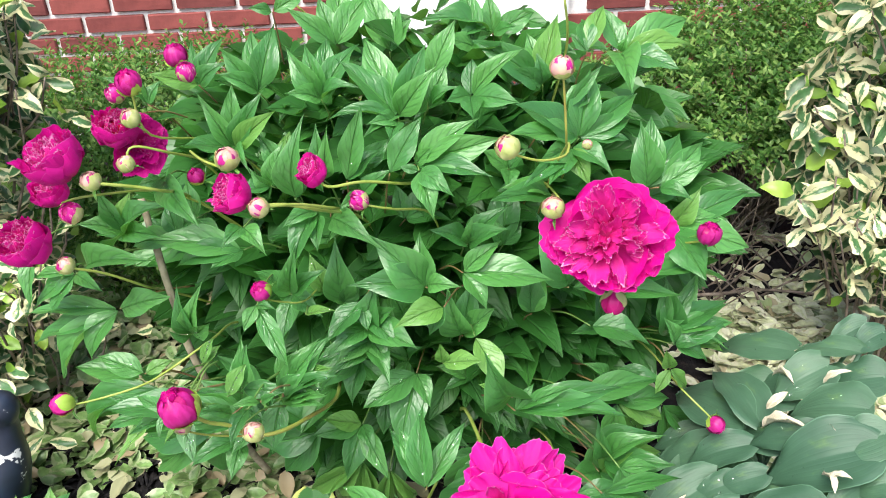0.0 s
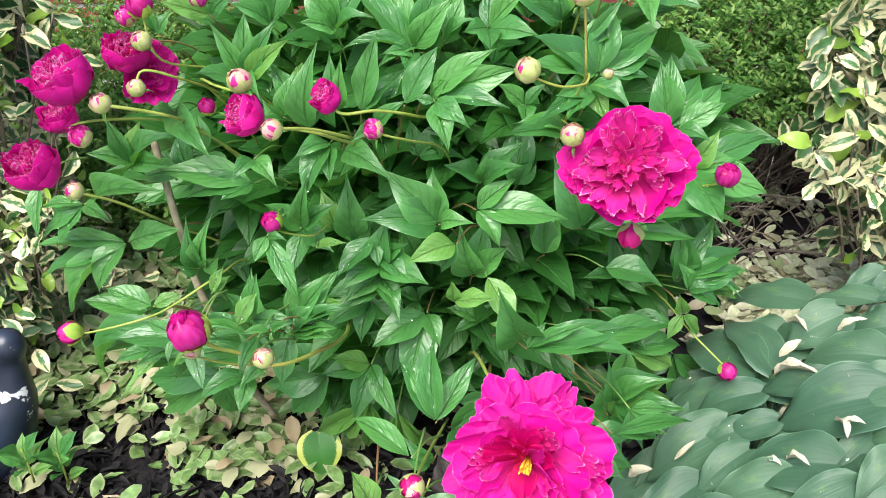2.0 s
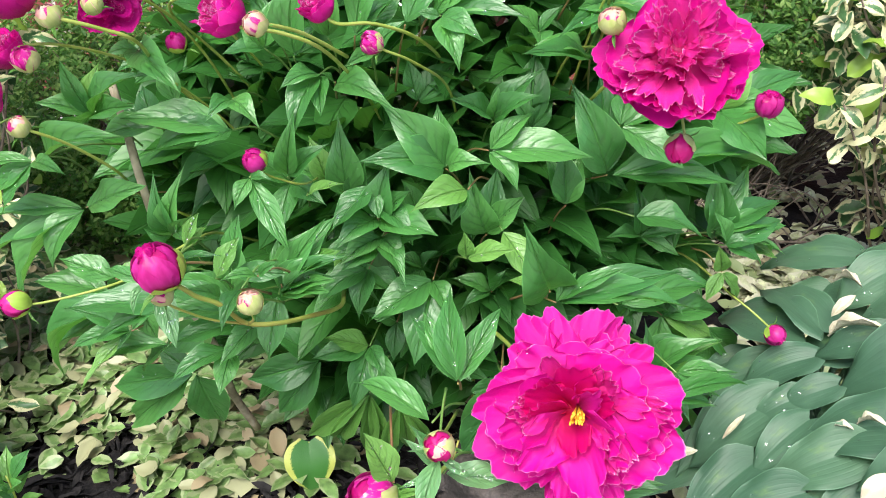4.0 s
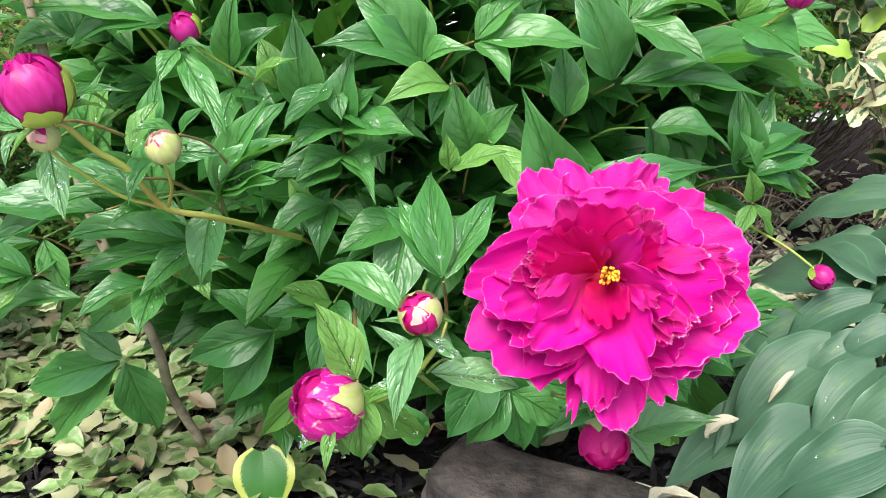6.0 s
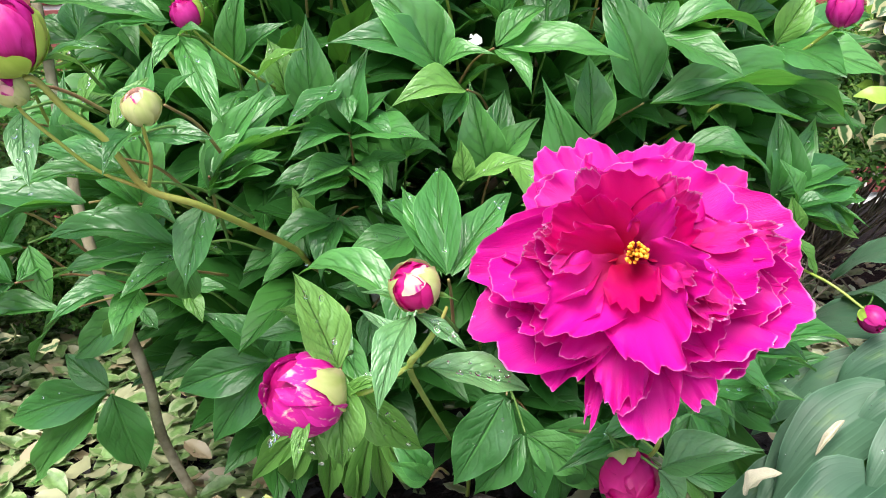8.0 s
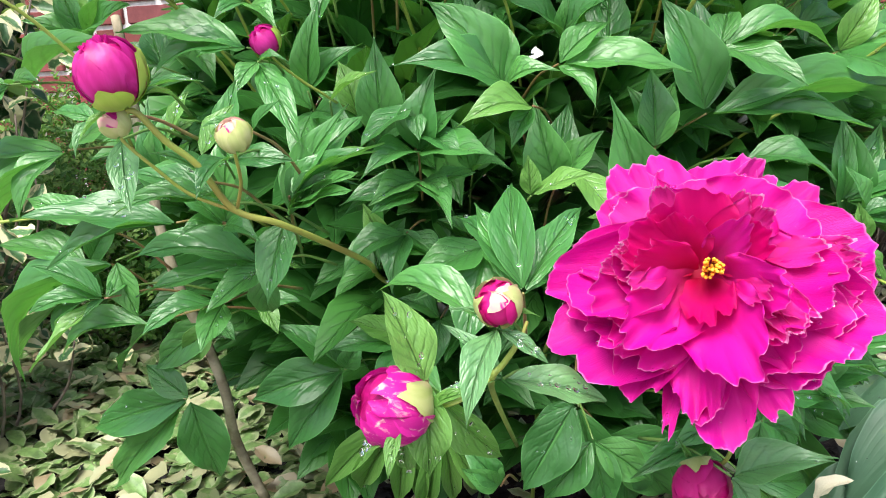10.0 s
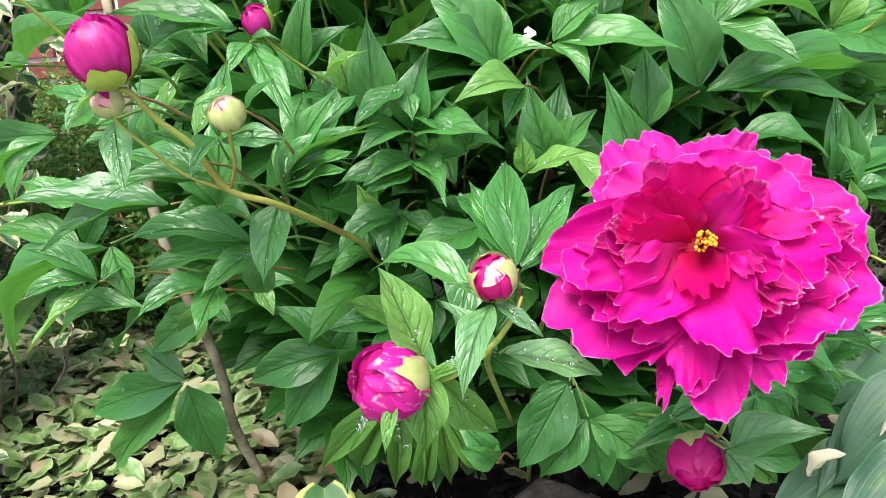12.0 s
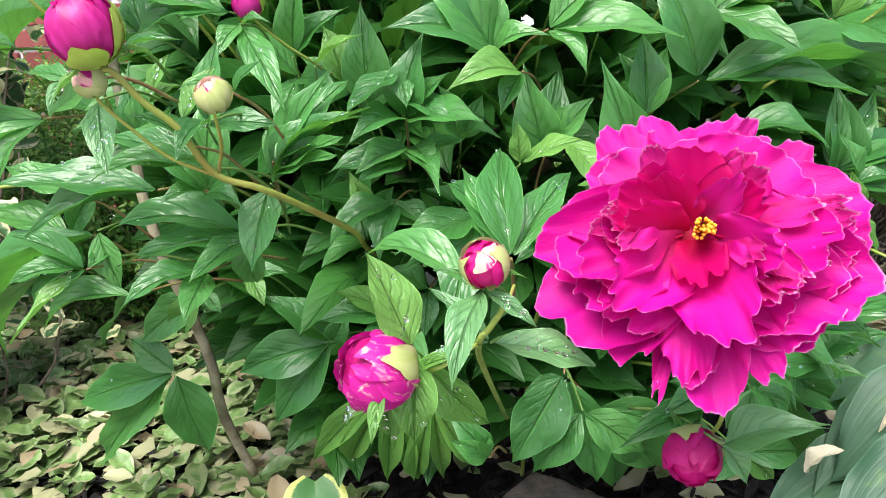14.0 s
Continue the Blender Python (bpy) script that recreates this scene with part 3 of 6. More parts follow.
def flower_frame(place, axis, right, r):
    """A pose at the flower's heart: x to the given side, z out along its axis, one unit the flower's radius."""
    z = Vector(axis).normalized()
    x = (Vector(right) - z * z.dot(Vector(right))).normalized()
    m = Matrix((x * r, z.cross(x) * r, z * r)).transposed().to_4x4()
    m.translation = at_bush(place)
    return m


def set_petal(flower, fm, foot, tip, width, kind_):
    """One petal of a flower from its foot to its rim, in parts of the flower's radius."""
    shapes, picks, close = PETAL_KINDS[kind_]
    pick = petal_rng.choice(picks)
    a, b = Vector(foot), Vector(tip)
    way = b - a
    size = way.length
    way /= size
    n = Vector((-close * b.x, -close * b.y + (0.0 if kind_ in ("cup", "lip") else 0.4), 0.5 if kind_ in ("cup", "lip") else 1.0)) + Vector((petal_rng.uniform(-1, 1), petal_rng.uniform(-1, 1), 0)) * 0.22
    n = (n - way * way.dot(n)).normalized()
    n.rotate(Matrix.Rotation(radians(petal_rng.gauss(0, 17) if "mid" in kind_ else petal_rng.gauss(0, 9)), 3, way))
    x = (-n).cross(way)
    m = Matrix((x * width * 1.12 / PETAL_WIDTHS[pick], -n * size, way * size)).transposed().to_4x4()
    m.translation = a
    ob = put("petal", petal_rng.choice(shapes[pick]), None, flower, matrix=fm @ m)
    if kind_ in ("guard", "mid"):
        for v in petal_rng.sample(range(len(ob.data.vertices)), 9):
            WET_SPOTS.append((ob.matrix_basis @ ob.data.vertices[v].co, petal_rng.choice((0.0005, 0.0007, 0.001))))
        for v in drop_rng.sample(range(len(ob.data.vertices)), 8):
            WET_SPOTS.append((ob.matrix_basis @ ob.data.vertices[v].co, drop_rng.choice((0.0007, 0.001, 0.0014))))


def stamens_in(flower, fm, place, spread, count, seed):
    rng = random.Random(seed)
    for k in range(count):
        an, rr = rng.uniform(0, 6.28), spread * math.sqrt(rng.random())
        a = Vector(place) + Vector((rr * math.cos(an) * 0.5, rr * math.sin(an) * 0.5, -0.22))
        b = Vector(place) + Vector((rr * math.cos(an) * 1.25, rr * math.sin(an), rng.uniform(-0.03, 0.1)))
        v, f = tube([a, a.lerp(b, 0.6), b - (b - a) * 0.14, b], [0.005, 0.005, 0.013, 0.008], 5)
        put("stamen", mesh_of("stamen", v, f), POLLEN, flower, matrix=fm)


def ruffled_heart(flower, fm, seed):
    """The crowded small petals in the middle of a double flower."""
    rng = random.Random(seed)
    for count, size_, lean, start, rise in ((14, 0.42, 64, 0.30, -0.04), (14, 0.38, 58, 0.25, 0.0), (12, 0.34, 50, 0.18, 0.04), (10, 0.3, 38, 0.11, 0.06), (7, 0.26, 20, 0.04, 0.06)):
        ring(flower, fm, rng, count, size_, lean, start, rise, LIGHT_PETALS[4:6], 26, rng.random(), 1.1, 0.3)


def globe_peony(place, axis, size, seed, label=""):
    """A half-open, ball-shaped double flower."""
    BLOOMS.append(place)
    rng = random.Random(seed)
    fm = Matrix.Translation(at_bush(place)) @ turn_to(axis)
    r = size / 2
    flower = heart("flower", fm, 0.62 * r, PETAL_DEEP, label or "half-open magenta peony flower")
    A, B, C, D, E_, F_, G = CRIMSON_PETALS[:7]
    ball = CRIMSON_PETALS[10:]
    ring(flower, fm, rng, 5, r * 1.55, 38, 0.2 * r, -0.9 * r, ball, 8, widen=1.2)
    ring(flower, fm, rng, 5, r * 1.7, 28, 0.3 * r, -0.85 * r, ball, 8, 0.4, 1.1)
    ring(flower, fm, rng, 7, r * 1.4, 4, 0.5 * r, -0.55 * r, (B, G), 8, 0.1, 0.85)
    ring(flower, fm, rng, 10, r * 1.0, 6, 0.42 * r, -0.2 * r, LIGHT_PETALS[3:5], 14, 0.3, 0.85)
    ring(flower, fm, rng, 11, r * 0.8, 2, 0.32 * r, 0.0 * r, LIGHT_PETALS[4:6], 16, 0.3)
    ring(flower, fm, rng, 10, r * 0.7, -2, 0.2 * r, 0.1 * r, LIGHT_PETALS[4:6], 18, 0.3)
    ring(flower, fm, rng, 6, r * 0.65, 0, 0.07 * r, 0.16 * r, LIGHT_PETALS[4:6], 18, 0.3)
    return flower


def bud_material(name, a, b, streak_scale, low, high, blush=None, blush_at=0.6, squash=0.3):
    m, nt, p = material(name)
    tc = nt.nodes.new("ShaderNodeTexCoord")
    mp = nt.nodes.new("ShaderNodeMapping")
    mp.inputs["Scale"].default_value = (1.0, 1.0, squash)
    n = node(nt, "ShaderNodeTexNoise", Scale=streak_scale, Detail=5.0, Distortion=1.2)
    nt.links.new(tc.outputs["Object"], mp.inputs[0])
    nt.links.new(mp.outputs[0], n.inputs["Vector"])
    col = ramp(nt, n.outputs["Fac"], (low, a), (high, b))
    if blush:
        patch = node(nt, "ShaderNodeTexNoise", Scale=95.0, Detail=3.0)
        nt.links.new(mp.outputs[0], patch.inputs["Vector"])
        col = mixed(nt, ramp(nt, patch.outputs["Fac"], (blush_at, (0, 0, 0)), (blush_at + 0.04, (1, 1, 1))), col, blush)
    nt.links.new(col, p.inputs["Base Color"])
    p.inputs["Roughness"].default_value = 0.42
    p.inputs["Specular IOR Level"].default_value = 0.4
    bumped(nt, p, n.outputs["Fac"], 0.5, 0.001)
    see_through(nt, p, col, 0.3)
    return m


BUD_PINK = bud_material("bud_magenta", (0.42, 0.004, 0.17), (0.6, 0.03, 0.3), 90.0, 0.35, 0.65)
BUD_CORE = bud_material("bud_core", (0.33, 0.002, 0.1), (0.5, 0.01, 0.2), 90.0, 0.35, 0.65)
BUD_STREAKED = bud_material("bud_streaked", (0.58, 0.01, 0.28), (0.78, 0.5, 0.46), 240.0, 0.55, 0.72, squash=0.35)
BUD_PALE = bud_material("bud_pale", (0.72, 0.57, 0.4), (0.78, 0.38, 0.42), 80.0, 0.4, 0.62, blush=(0.55, 0.03, 0.27), blush_at=0.6)
BUD_DARK = bud_material("bud_deep", (0.5, 0.003, 0.15), (0.66, 0.012, 0.24), 80.0, 0.3, 0.7)
SEPAL_GREEN = bud_material("sepal_green", (0.3, 0.5, 0.06), (0.46, 0.64, 0.12), 45.0, 0.35, 0.65)
SEPAL_CREAM = bud_material("sepal_cream", (0.42, 0.52, 0.15), (0.6, 0.63, 0.29), 60.0, 0.35, 0.6)
BUD_LOOKS = {"pink": (BUD_CORE, BUD_PINK, SEPAL_GREEN), "streaked": (BUD_CORE, BUD_STREAKED, SEPAL_CREAM), "pale": (BUD_PALE, BUD_PALE, SEPAL_CREAM), "dark": (BUD_DARK, BUD_DARK, SEPAL_CREAM)}
BUD_WORDS = {"pink": "plump magenta peony bud with green sepals", "streaked": "magenta and cream streaked peony bud", "pale": "closed cream green peony bud with a magenta blush", "dark": "dark magenta peony bud between cream green sepals"}


def bud(place, axis, size, look_="pink", sepals=3, cover=0.5, seed=0, label="", sides=(), cap=False):
    """A closed bud: guard petals wrapped one over the other, sepals cupped under them, narrow bracts."""
    BLOOMS.append(place)
    rng = random.Random(seed)
    r = size * (0.43 if look_ == "pale" else 0.5)
    core, wrap, green = BUD_LOOKS[look_]
    fm = Matrix.Translation(at_bush(place)) @ turn_to(axis, rng.uniform(0, 6.28))
    bm = bmesh.new()
    bmesh.ops.create_uvsphere(bm, u_segments=20, v_segments=14, radius=r * 0.93)
    ph = rng.uniform(0, 6.28)
    for v in bm.verts:
        an, h = math.atan2(v.co.y, v.co.x), v.co.z / r
        fold = max(0.0, math.sin(3 * an + 5 * h + ph)) ** 4 * 0.09 + 0.06 * max(0.0, math.sin(5 * an - 4 * h + ph * 2)) ** 4
        v.co *= 1.0 - fold * (0.3 + 0.7 * max(0, h))
        if h > 0.6:
            v.co.z -= r * 0.5 * (h - 0.6)
    b = part("bud", bm, core, peony_bush, label or BUD_WORDS[look_])
    b.matrix_basis = fm
    wraps = 7 if look_ == "streaked" else 5
    reach = {"pale": 0.3, "streaked": 0.12, "pink": 0.16, "dark": 0.2}[look_]
    for k in range(wraps):
        an0 = 2.4 * k + ph
        shell(b, r * (0.92 + 0.02 * k), an0, rng.uniform(0.75, 1.2), -1.2, rng.uniform(0.75, 1.2) + reach, wrap, "guard_petal", rng, lift=0.07, ragged=0.08)
    if look_ == "pink" and size > 0.02:
        # curled rims of the inner petals in the mouth of the bud
        for k in range(6):
            an = 1.05 * k + ph
            m = (Matrix.Rotation(an, 4, "Z") @ Matrix.Translation((0, 0.2 * r, 0.45 * r)) @ Matrix.Rotation(radians(-8 + rng.uniform(-14, 14)), 4, "X") @ Matrix.Diagonal((0.6 * r, 0.5 * r, rng.uniform(0.5, 0.64) * r, 1)))
            put("inner_petal", rng.choice(CRIMSON_PETALS[3]), None, b, matrix=m)
    front = fm.to_3x3().inverted() @ Vector((0, -1, 0.2))
    front = math.atan2(front.y, front.x)
    if look_ == "pale":
        # a tongue of magenta between the pale petals
        shell(b, r * 1.03, front + rng.uniform(-0.6, 0.6), rng.uniform(0.24, 0.36), 0.1, rng.uniform(0.75, 1.1), BUD_PINK, "inner_petal", rng, ragged=0.12)
    if cap:
        # a pale petal folded over the top
        shell(b, r * 1.05, front + 0.5, 1.2, 0.74, 1.62, BUD_PALE, "guard_petal", rng, lift=0.06, ragged=0.12)
    for way, half, top in sides:
        d = fm.to_3x3().inverted() @ Vector(way)
        shell(b, r * 1.06, math.atan2(d.y, d.x), half, -1.5, top, green, "sepal", rng, lift=0.045, ragged=0.06)
    for k in range(0 if sides else sepals):
        an0 = 2 * math.pi * (k + 0.5) / sepals + ph + rng.uniform(-0.3, 0.3)
        top = -1.0 + (2.15 * cover + (0.1 if look_ == "pink" else 0.0)) * rng.uniform(0.7, 1.25) + (0.1 if look_ == "pale" else 0.0)
        shell(b, r * (1.05 + 0.014 * k), an0, rng.uniform(0.75, 1.1) + (0.35 if look_ == "pale" else 0.1), -1.5, top, green, "sepal", rng, lift=0.05, ragged=0.05)
    for k in range(2):
        an = math.pi * k + ph + rng.uniform(-0.5, 0.5)
        foot = Vector((0.4 * r * math.cos(an), 0.4 * r * math.sin(an), -0.93 * r))
        tip = foot + Vector((math.cos(an), math.sin(an), rng.uniform(-0.7, 0.2))) * r * rng.uniform(0.9, 1.7)
        put("bract", FRESH_BLADES[k], None, b, matrix=axes_matrix(foot, tip, 0.22, (0, -0.3, 1)))
    return b


def shell(parent, r, an0, half, low, high, mat, name, rng, lift=0.03, ragged=0.05):
    """A cupped scale on a ball, from latitude low to high, with an uneven, slightly lifted rim."""
    verts, uvs, rows, cols = [], [], 9, 9
    ph = rng.uniform(0, 6.28)
    for i in range(rows):
        v = i / (rows - 1)
        for j in range(cols):
            u = 2 * j / (cols - 1) - 1
            la = low + (high - low) * v * (1 - 0.25 * u * u + ragged * math.sin(u * 6 + ph))
            w = half * (1 - max(0.0, v - 0.5) ** 2 * 1.3 + ragged * 0.6 * math.sin(v * 9 + ph))
            an = an0 + u * w
            rr = r * (1.0 + lift * max(abs(u) ** 4, v ** 6) - 0.02 * math.exp(-((u - 0.2) * 6) ** 2) * v + 0.018 * math.sin(u * 8 + 3 * v + ph) * v)
            verts.append((rr * math.cos(la) * math.cos(an), rr * math.cos(la) * math.sin(an), rr * math.sin(la)))
            uvs.append((0.5 + 0.5 * u, v))
    put(name, mesh_of(name, verts, grid_faces(rows, cols), uvs), mat, parent)


def stem(points, r0, r1, mat=None, label=""):
    near = min(BLOOMS, key=lambda q: (Vector(q) - Vector(points[0])).length)
    if 0.004 < (Vector(near) - Vector(points[0])).length < 0.035 and mat is not BARK:
        points = [near, *points]
    a, b = Vector(points[-2]), Vector(points[-1])
    if b.y > 0.82 and b.z > 0.25:
        # the hidden run down to the crown of the bush
        way = ((b - a).normalized() * 0.6 + (CROWN + Vector((0, 0, 0.2)) - b).normalized()).normalized()
        points = [*points, b + way * 0.1, b + way * 0.2 + Vector((0, 0.02, -0.04))]
    bar("stem", [at_bush(p) for p in points], r0, r1, mat or STEM_GREEN, peony_bush, label)


# ---- hosta ----
hosta = thing("hosta", "hosta clump with broad ribbed blue-green leaves", "plant", (0.5, 0.95, 0.0))
HOSTA_FOOT = Vector((0.5, 0.95, 0.0))


def hosta_blade(seed):
    rng = random.Random(seed)
    rows, cols = 15, 43
    verts, uvs = [], []
    ph = rng.uniform(0, 6)
    for r in range(rows):
        v = r / (rows - 1)
        vv = min(max(v, 0.01), 0.997)
        w = 0.5 * (vv ** 0.42 * (1 - vv) ** 1.0) / 0.43
        for c in range(cols):
            u = 2 * c / (cols - 1) - 1
            rib = 0.0009 * math.sin(u * 6.5 * math.pi) * min(1, 4 * v) * (1 - v) ** 0.5
            z = 0.09 * math.sin(math.pi * v) - 0.13 * v ** 3 + 0.3 * abs(u * w) ** 1.3 * (1 - v) - 0.05 * abs(u) ** 3 * w + rib
            z += 0.035 * math.sin(v * 8 + ph + 2.5 * u) * abs(u) ** 3 + 0.02 * math.sin(v * 17 + 2 * ph) * abs(u) ** 5
            verts.append((u * w, v - 0.1 * abs(u) * (1 - v) ** 3, z))
            uvs.append((0.5 + 0.5 * u, v))
    return mesh_of("hosta_leaf", verts, grid_faces(rows, cols), uvs)


HOSTA_BLADES = [hosta_blade(k) for k in range(7)]
for me in HOSTA_BLADES:
    me.materials.append(HOSTA_LEAF)
hosta_rng = random.Random(3)


def hosta_leaf(base, tip, width):
    b, t = Vector(base) - HOSTA_FOOT, Vector(tip) - HOSTA_FOOT
    m = axes_matrix(b, t, width, (hosta_rng.uniform(-0.3, 0.1), hosta_rng.uniform(-0.55, -0.25), 0.85))
    lf = put("leaf", hosta_rng.choice(HOSTA_BLADES), None, hosta, matrix=m)
    WET.append((MOVE @ Matrix.Translation(HOSTA_FOOT) @ m, 0.8))
    foot = Vector((hosta_rng.uniform(-0.04, 0.04), hosta_rng.uniform(-0.04, 0.04), 0))
    bar("leaf_stalk", [b + (t - b) * 0.02, b.lerp(foot, 0.4) + Vector((0, 0, 0.01)), foot], 0.003, 0.004, HOSTA_LEAF, hosta, sides=6, steps=3)


hosta_leaf((0.361, 0.879, 0.244), (0.245, 0.785, 0.210), 0.33)
hosta_leaf((0.305, 0.819, 0.208), (0.201, 0.792, 0.166), 0.53)
hosta_leaf((0.383, 0.933, 0.254), (0.308, 0.940, 0.220), 0.47)
hosta_leaf((0.377, 0.948, 0.223), (0.304, 0.941, 0.193), 0.50)
hosta_leaf((0.495, 0.943, 0.386), (0.410, 1.029, 0.336), 0.37)
hosta_leaf((0.411, 0.873, 0.325), (0.346, 0.990, 0.290), 0.63)
hosta_leaf((0.427, 0.860, 0.335), (0.404, 0.996, 0.330), 0.48)
hosta_leaf((0.407, 0.833, 0.320), (0.323, 0.850, 0.268), 0.52)
hosta_leaf((0.480, 0.796, 0.370), (0.400, 0.836, 0.322), 0.42)
hosta_leaf((0.530, 0.798, 0.405), (0.455, 0.851, 0.361), 0.70)
hosta_leaf((0.515, 0.746, 0.392), (0.400, 0.776, 0.319), 0.67)
hosta_leaf((0.532, 0.755, 0.405), (0.470, 0.756, 0.367), 0.85)
hosta_leaf((0.444, 0.687, 0.340), (0.348, 0.738, 0.281), 0.65)
hosta_leaf((0.359, 0.806, 0.286), (0.253, 0.782, 0.217), 0.58)
hosta_leaf((0.410, 0.780, 0.320), (0.348, 0.790, 0.283), 0.53)
hosta_leaf((0.373, 0.757, 0.294), (0.300, 0.728, 0.247), 0.49)
hosta_leaf((0.400, 0.691, 0.310), (0.308, 0.707, 0.252), 0.59)
hosta_leaf((0.313, 0.742, 0.251), (0.222, 0.703, 0.192), 0.59)
hosta_leaf((0.339, 0.678, 0.267), (0.256, 0.696, 0.215), 0.61)
hosta_leaf((0.450, 0.654, 0.344), (0.372, 0.649, 0.295), 0.54)
hosta_leaf((0.497, 0.660, 0.377), (0.441, 0.629, 0.342), 0.72)
hosta_leaf((0.485, 0.611, 0.366), (0.426, 0.600, 0.330), 0.65)
hosta_leaf((0.520, 0.891, 0.401), (0.445, 0.882, 0.355), 0.72)
hosta_leaf((0.554, 0.884, 0.425), (0.488, 0.947, 0.387), 0.34)
hosta_leaf((0.586, 0.897, 0.448), (0.544, 0.888, 0.424), 0.85)
hosta_leaf((0.575, 0.924, 0.441), (0.522, 0.915, 0.410), 0.67)
hosta_leaf((0.388, 0.865, 0.289), (0.297, 0.894, 0.231), 0.49)
hosta_leaf((0.382, 0.790, 0.301), (0.321, 0.792, 0.264), 0.55)
hosta_leaf((0.400, 0.656, 0.278), (0.332, 0.643, 0.237), 0.77)
hosta_leaf((0.464, 0.610, 0.322), (0.395, 0.608, 0.279), 0.71)
hosta_leaf((0.399, 0.809, 0.283), (0.377, 0.872, 0.277), 0.72)
hosta_leaf((0.477, 0.790, 0.337), (0.437, 0.825, 0.317), 0.85)
hosta_leaf((0.471, 0.737, 0.331), (0.421, 0.730, 0.302), 0.85)
hosta_leaf((0.498, 0.717, 0.349), (0.443, 0.689, 0.316), 0.77)
hosta_leaf((0.489, 0.887, 0.350), (0.439, 0.949, 0.323), 0.85)
hosta_leaf((0.469, 0.930, 0.337), (0.405, 0.955, 0.300), 0.85)
hosta_leaf((0.534, 0.870, 0.380), (0.493, 0.924, 0.360), 0.85)
hosta_leaf((0.519, 0.776, 0.366), (0.475, 0.847, 0.345), 0.80)
hosta_leaf((0.361, 0.777, 0.256), (0.299, 0.835, 0.221), 0.70)
hosta_leaf((0.445, 0.746, 0.313), (0.385, 0.774, 0.278), 0.85)
hosta_leaf((0.494, 0.738, 0.347), (0.447, 0.776, 0.322), 0.85)
hosta_leaf((0.452, 0.830, 0.322), (0.396, 0.891, 0.291), 0.72)
hosta_leaf((0.375, 0.713, 0.264), (0.312, 0.767, 0.227), 0.67)
hosta_leaf((0.445, 0.660, 0.310), (0.393, 0.714, 0.282), 0.79)
hosta_leaf((0.482, 0.660, 0.336), (0.445, 0.713, 0.318), 0.85)
hosta_leaf((0.384, 0.642, 0.267), (0.311, 0.679, 0.223), 0.69)
hosta_leaf((0.449, 0.582, 0.310), (0.392, 0.633, 0.278), 0.71)
hosta_leaf((0.314, 0.716, 0.221), (0.257, 0.764, 0.189), 0.76)
hosta_leaf((0.546, 0.836, 0.388), (0.490, 0.834, 0.354), 0.85)
hosta_leaf((0.576, 0.853, 0.409), (0.517, 0.878, 0.375), 0.85)
hosta_leaf((0.528, 0.712, 0.370), (0.486, 0.719, 0.347), 0.85)

DRY_PETAL = plain_material("dry_cream_petal", (0.46, 0.4, 0.26), (0.74, 0.71, 0.56), 70.0, 0.6, 0.4)


def fallen_petal(place, way, size, width, seed):
    v, f, u = blade(11, 7, curl=0.2, fold=0.7, wave=0.05, twist=0.35, peak=0.5, sharp=0.8, seed=seed)
    ob = put("fallen_petal", mesh_of("fallen_petal", v, f, u), DRY_PETAL)
    ob.matrix_basis = axes_matrix(place, Vector(place) + Vector(way).normalized() * size * 0.8, width * 0.7, (0.1, -0.4, 0.9))
    return tagged(ob, "curled cream dry petal lying on a hosta leaf", "petal", "fallen petals on the hosta")


fallen_petal((0.433, 0.860, 0.356), (0.026, 0.003, 0.026), 0.045, 0.50, 0)
fallen_petal((0.498, 0.855, 0.401), (0.028, -0.010, 0.027), 0.048, 0.35, 1)
fallen_petal((0.420, 0.834, 0.346), (0.041, -0.041, 0.035), 0.081, 0.30, 2)
fallen_petal((0.477, 0.791, 0.383), (0.006, -0.022, 0.011), 0.031, 0.50, 3)
fallen_petal((0.453, 0.732, 0.365), (0.000, -0.037, 0.007), 0.045, 0.50, 4)
fallen_petal((0.460, 0.720, 0.369), (0.014, -0.017, 0.017), 0.034, 0.50, 5)
fallen_petal((0.378, 0.717, 0.312), (0.011, -0.018, 0.015), 0.031, 0.60, 6)
fallen_petal((0.397, 0.710, 0.324), (0.016, -0.027, 0.018), 0.044, 0.40, 7)
fallen_petal((0.238, 0.790, 0.213), (0.027, -0.011, 0.027), 0.047, 0.60, 8)
fallen_petal((0.367, 0.631, 0.300), (0.028, 0.003, 0.028), 0.048, 0.80, 9)
fallen_petal((0.396, 0.626, 0.320), (0.020, -0.016, 0.021), 0.040, 0.90, 10)
fallen_petal((0.455, 0.908, 0.373), (0.013, -0.041, 0.015), 0.055, 0.30, 11)
fallen_petal((0.178, 0.775, 0.148), (0.051, -0.035, 0.035), 0.075, 0.30, 12)
fallen_petal((0.290, 0.780, 0.253), (0.027, 0.009, 0.027), 0.048, 0.25, 13)

# ---- variegated shrubs ----
EU_GREEN_EDGE = variegated_material("variegated_leaf", (0.72, 0.7, 0.42), (0.055, 0.14, 0.05), per="object", fresh=(0.26, 0.42, 0.06), fresh_part=0.08, width=0.23)
# darkened copy of the outer leaf, with the shrub's inner shade in the colour
EU_BACK_SHADED = variegated_material("variegated_leaf_inner_shaded", (0.55, 0.54, 0.32), (0.035, 0.1, 0.03), per="island", fresh=(0.2, 0.38, 0.04), fresh_part=0.12, width=0.12)
LITTER_LEAF = variegated_material("fallen_pale_green_leaf", (0.32, 0.4, 0.2), (0.12, 0.21, 0.065), per="island", fresh=(0.4, 0.41, 0.24), fresh_part=0.2, dry=(0.42, 0.34, 0.21), dry_part=0.07, width=0.1)
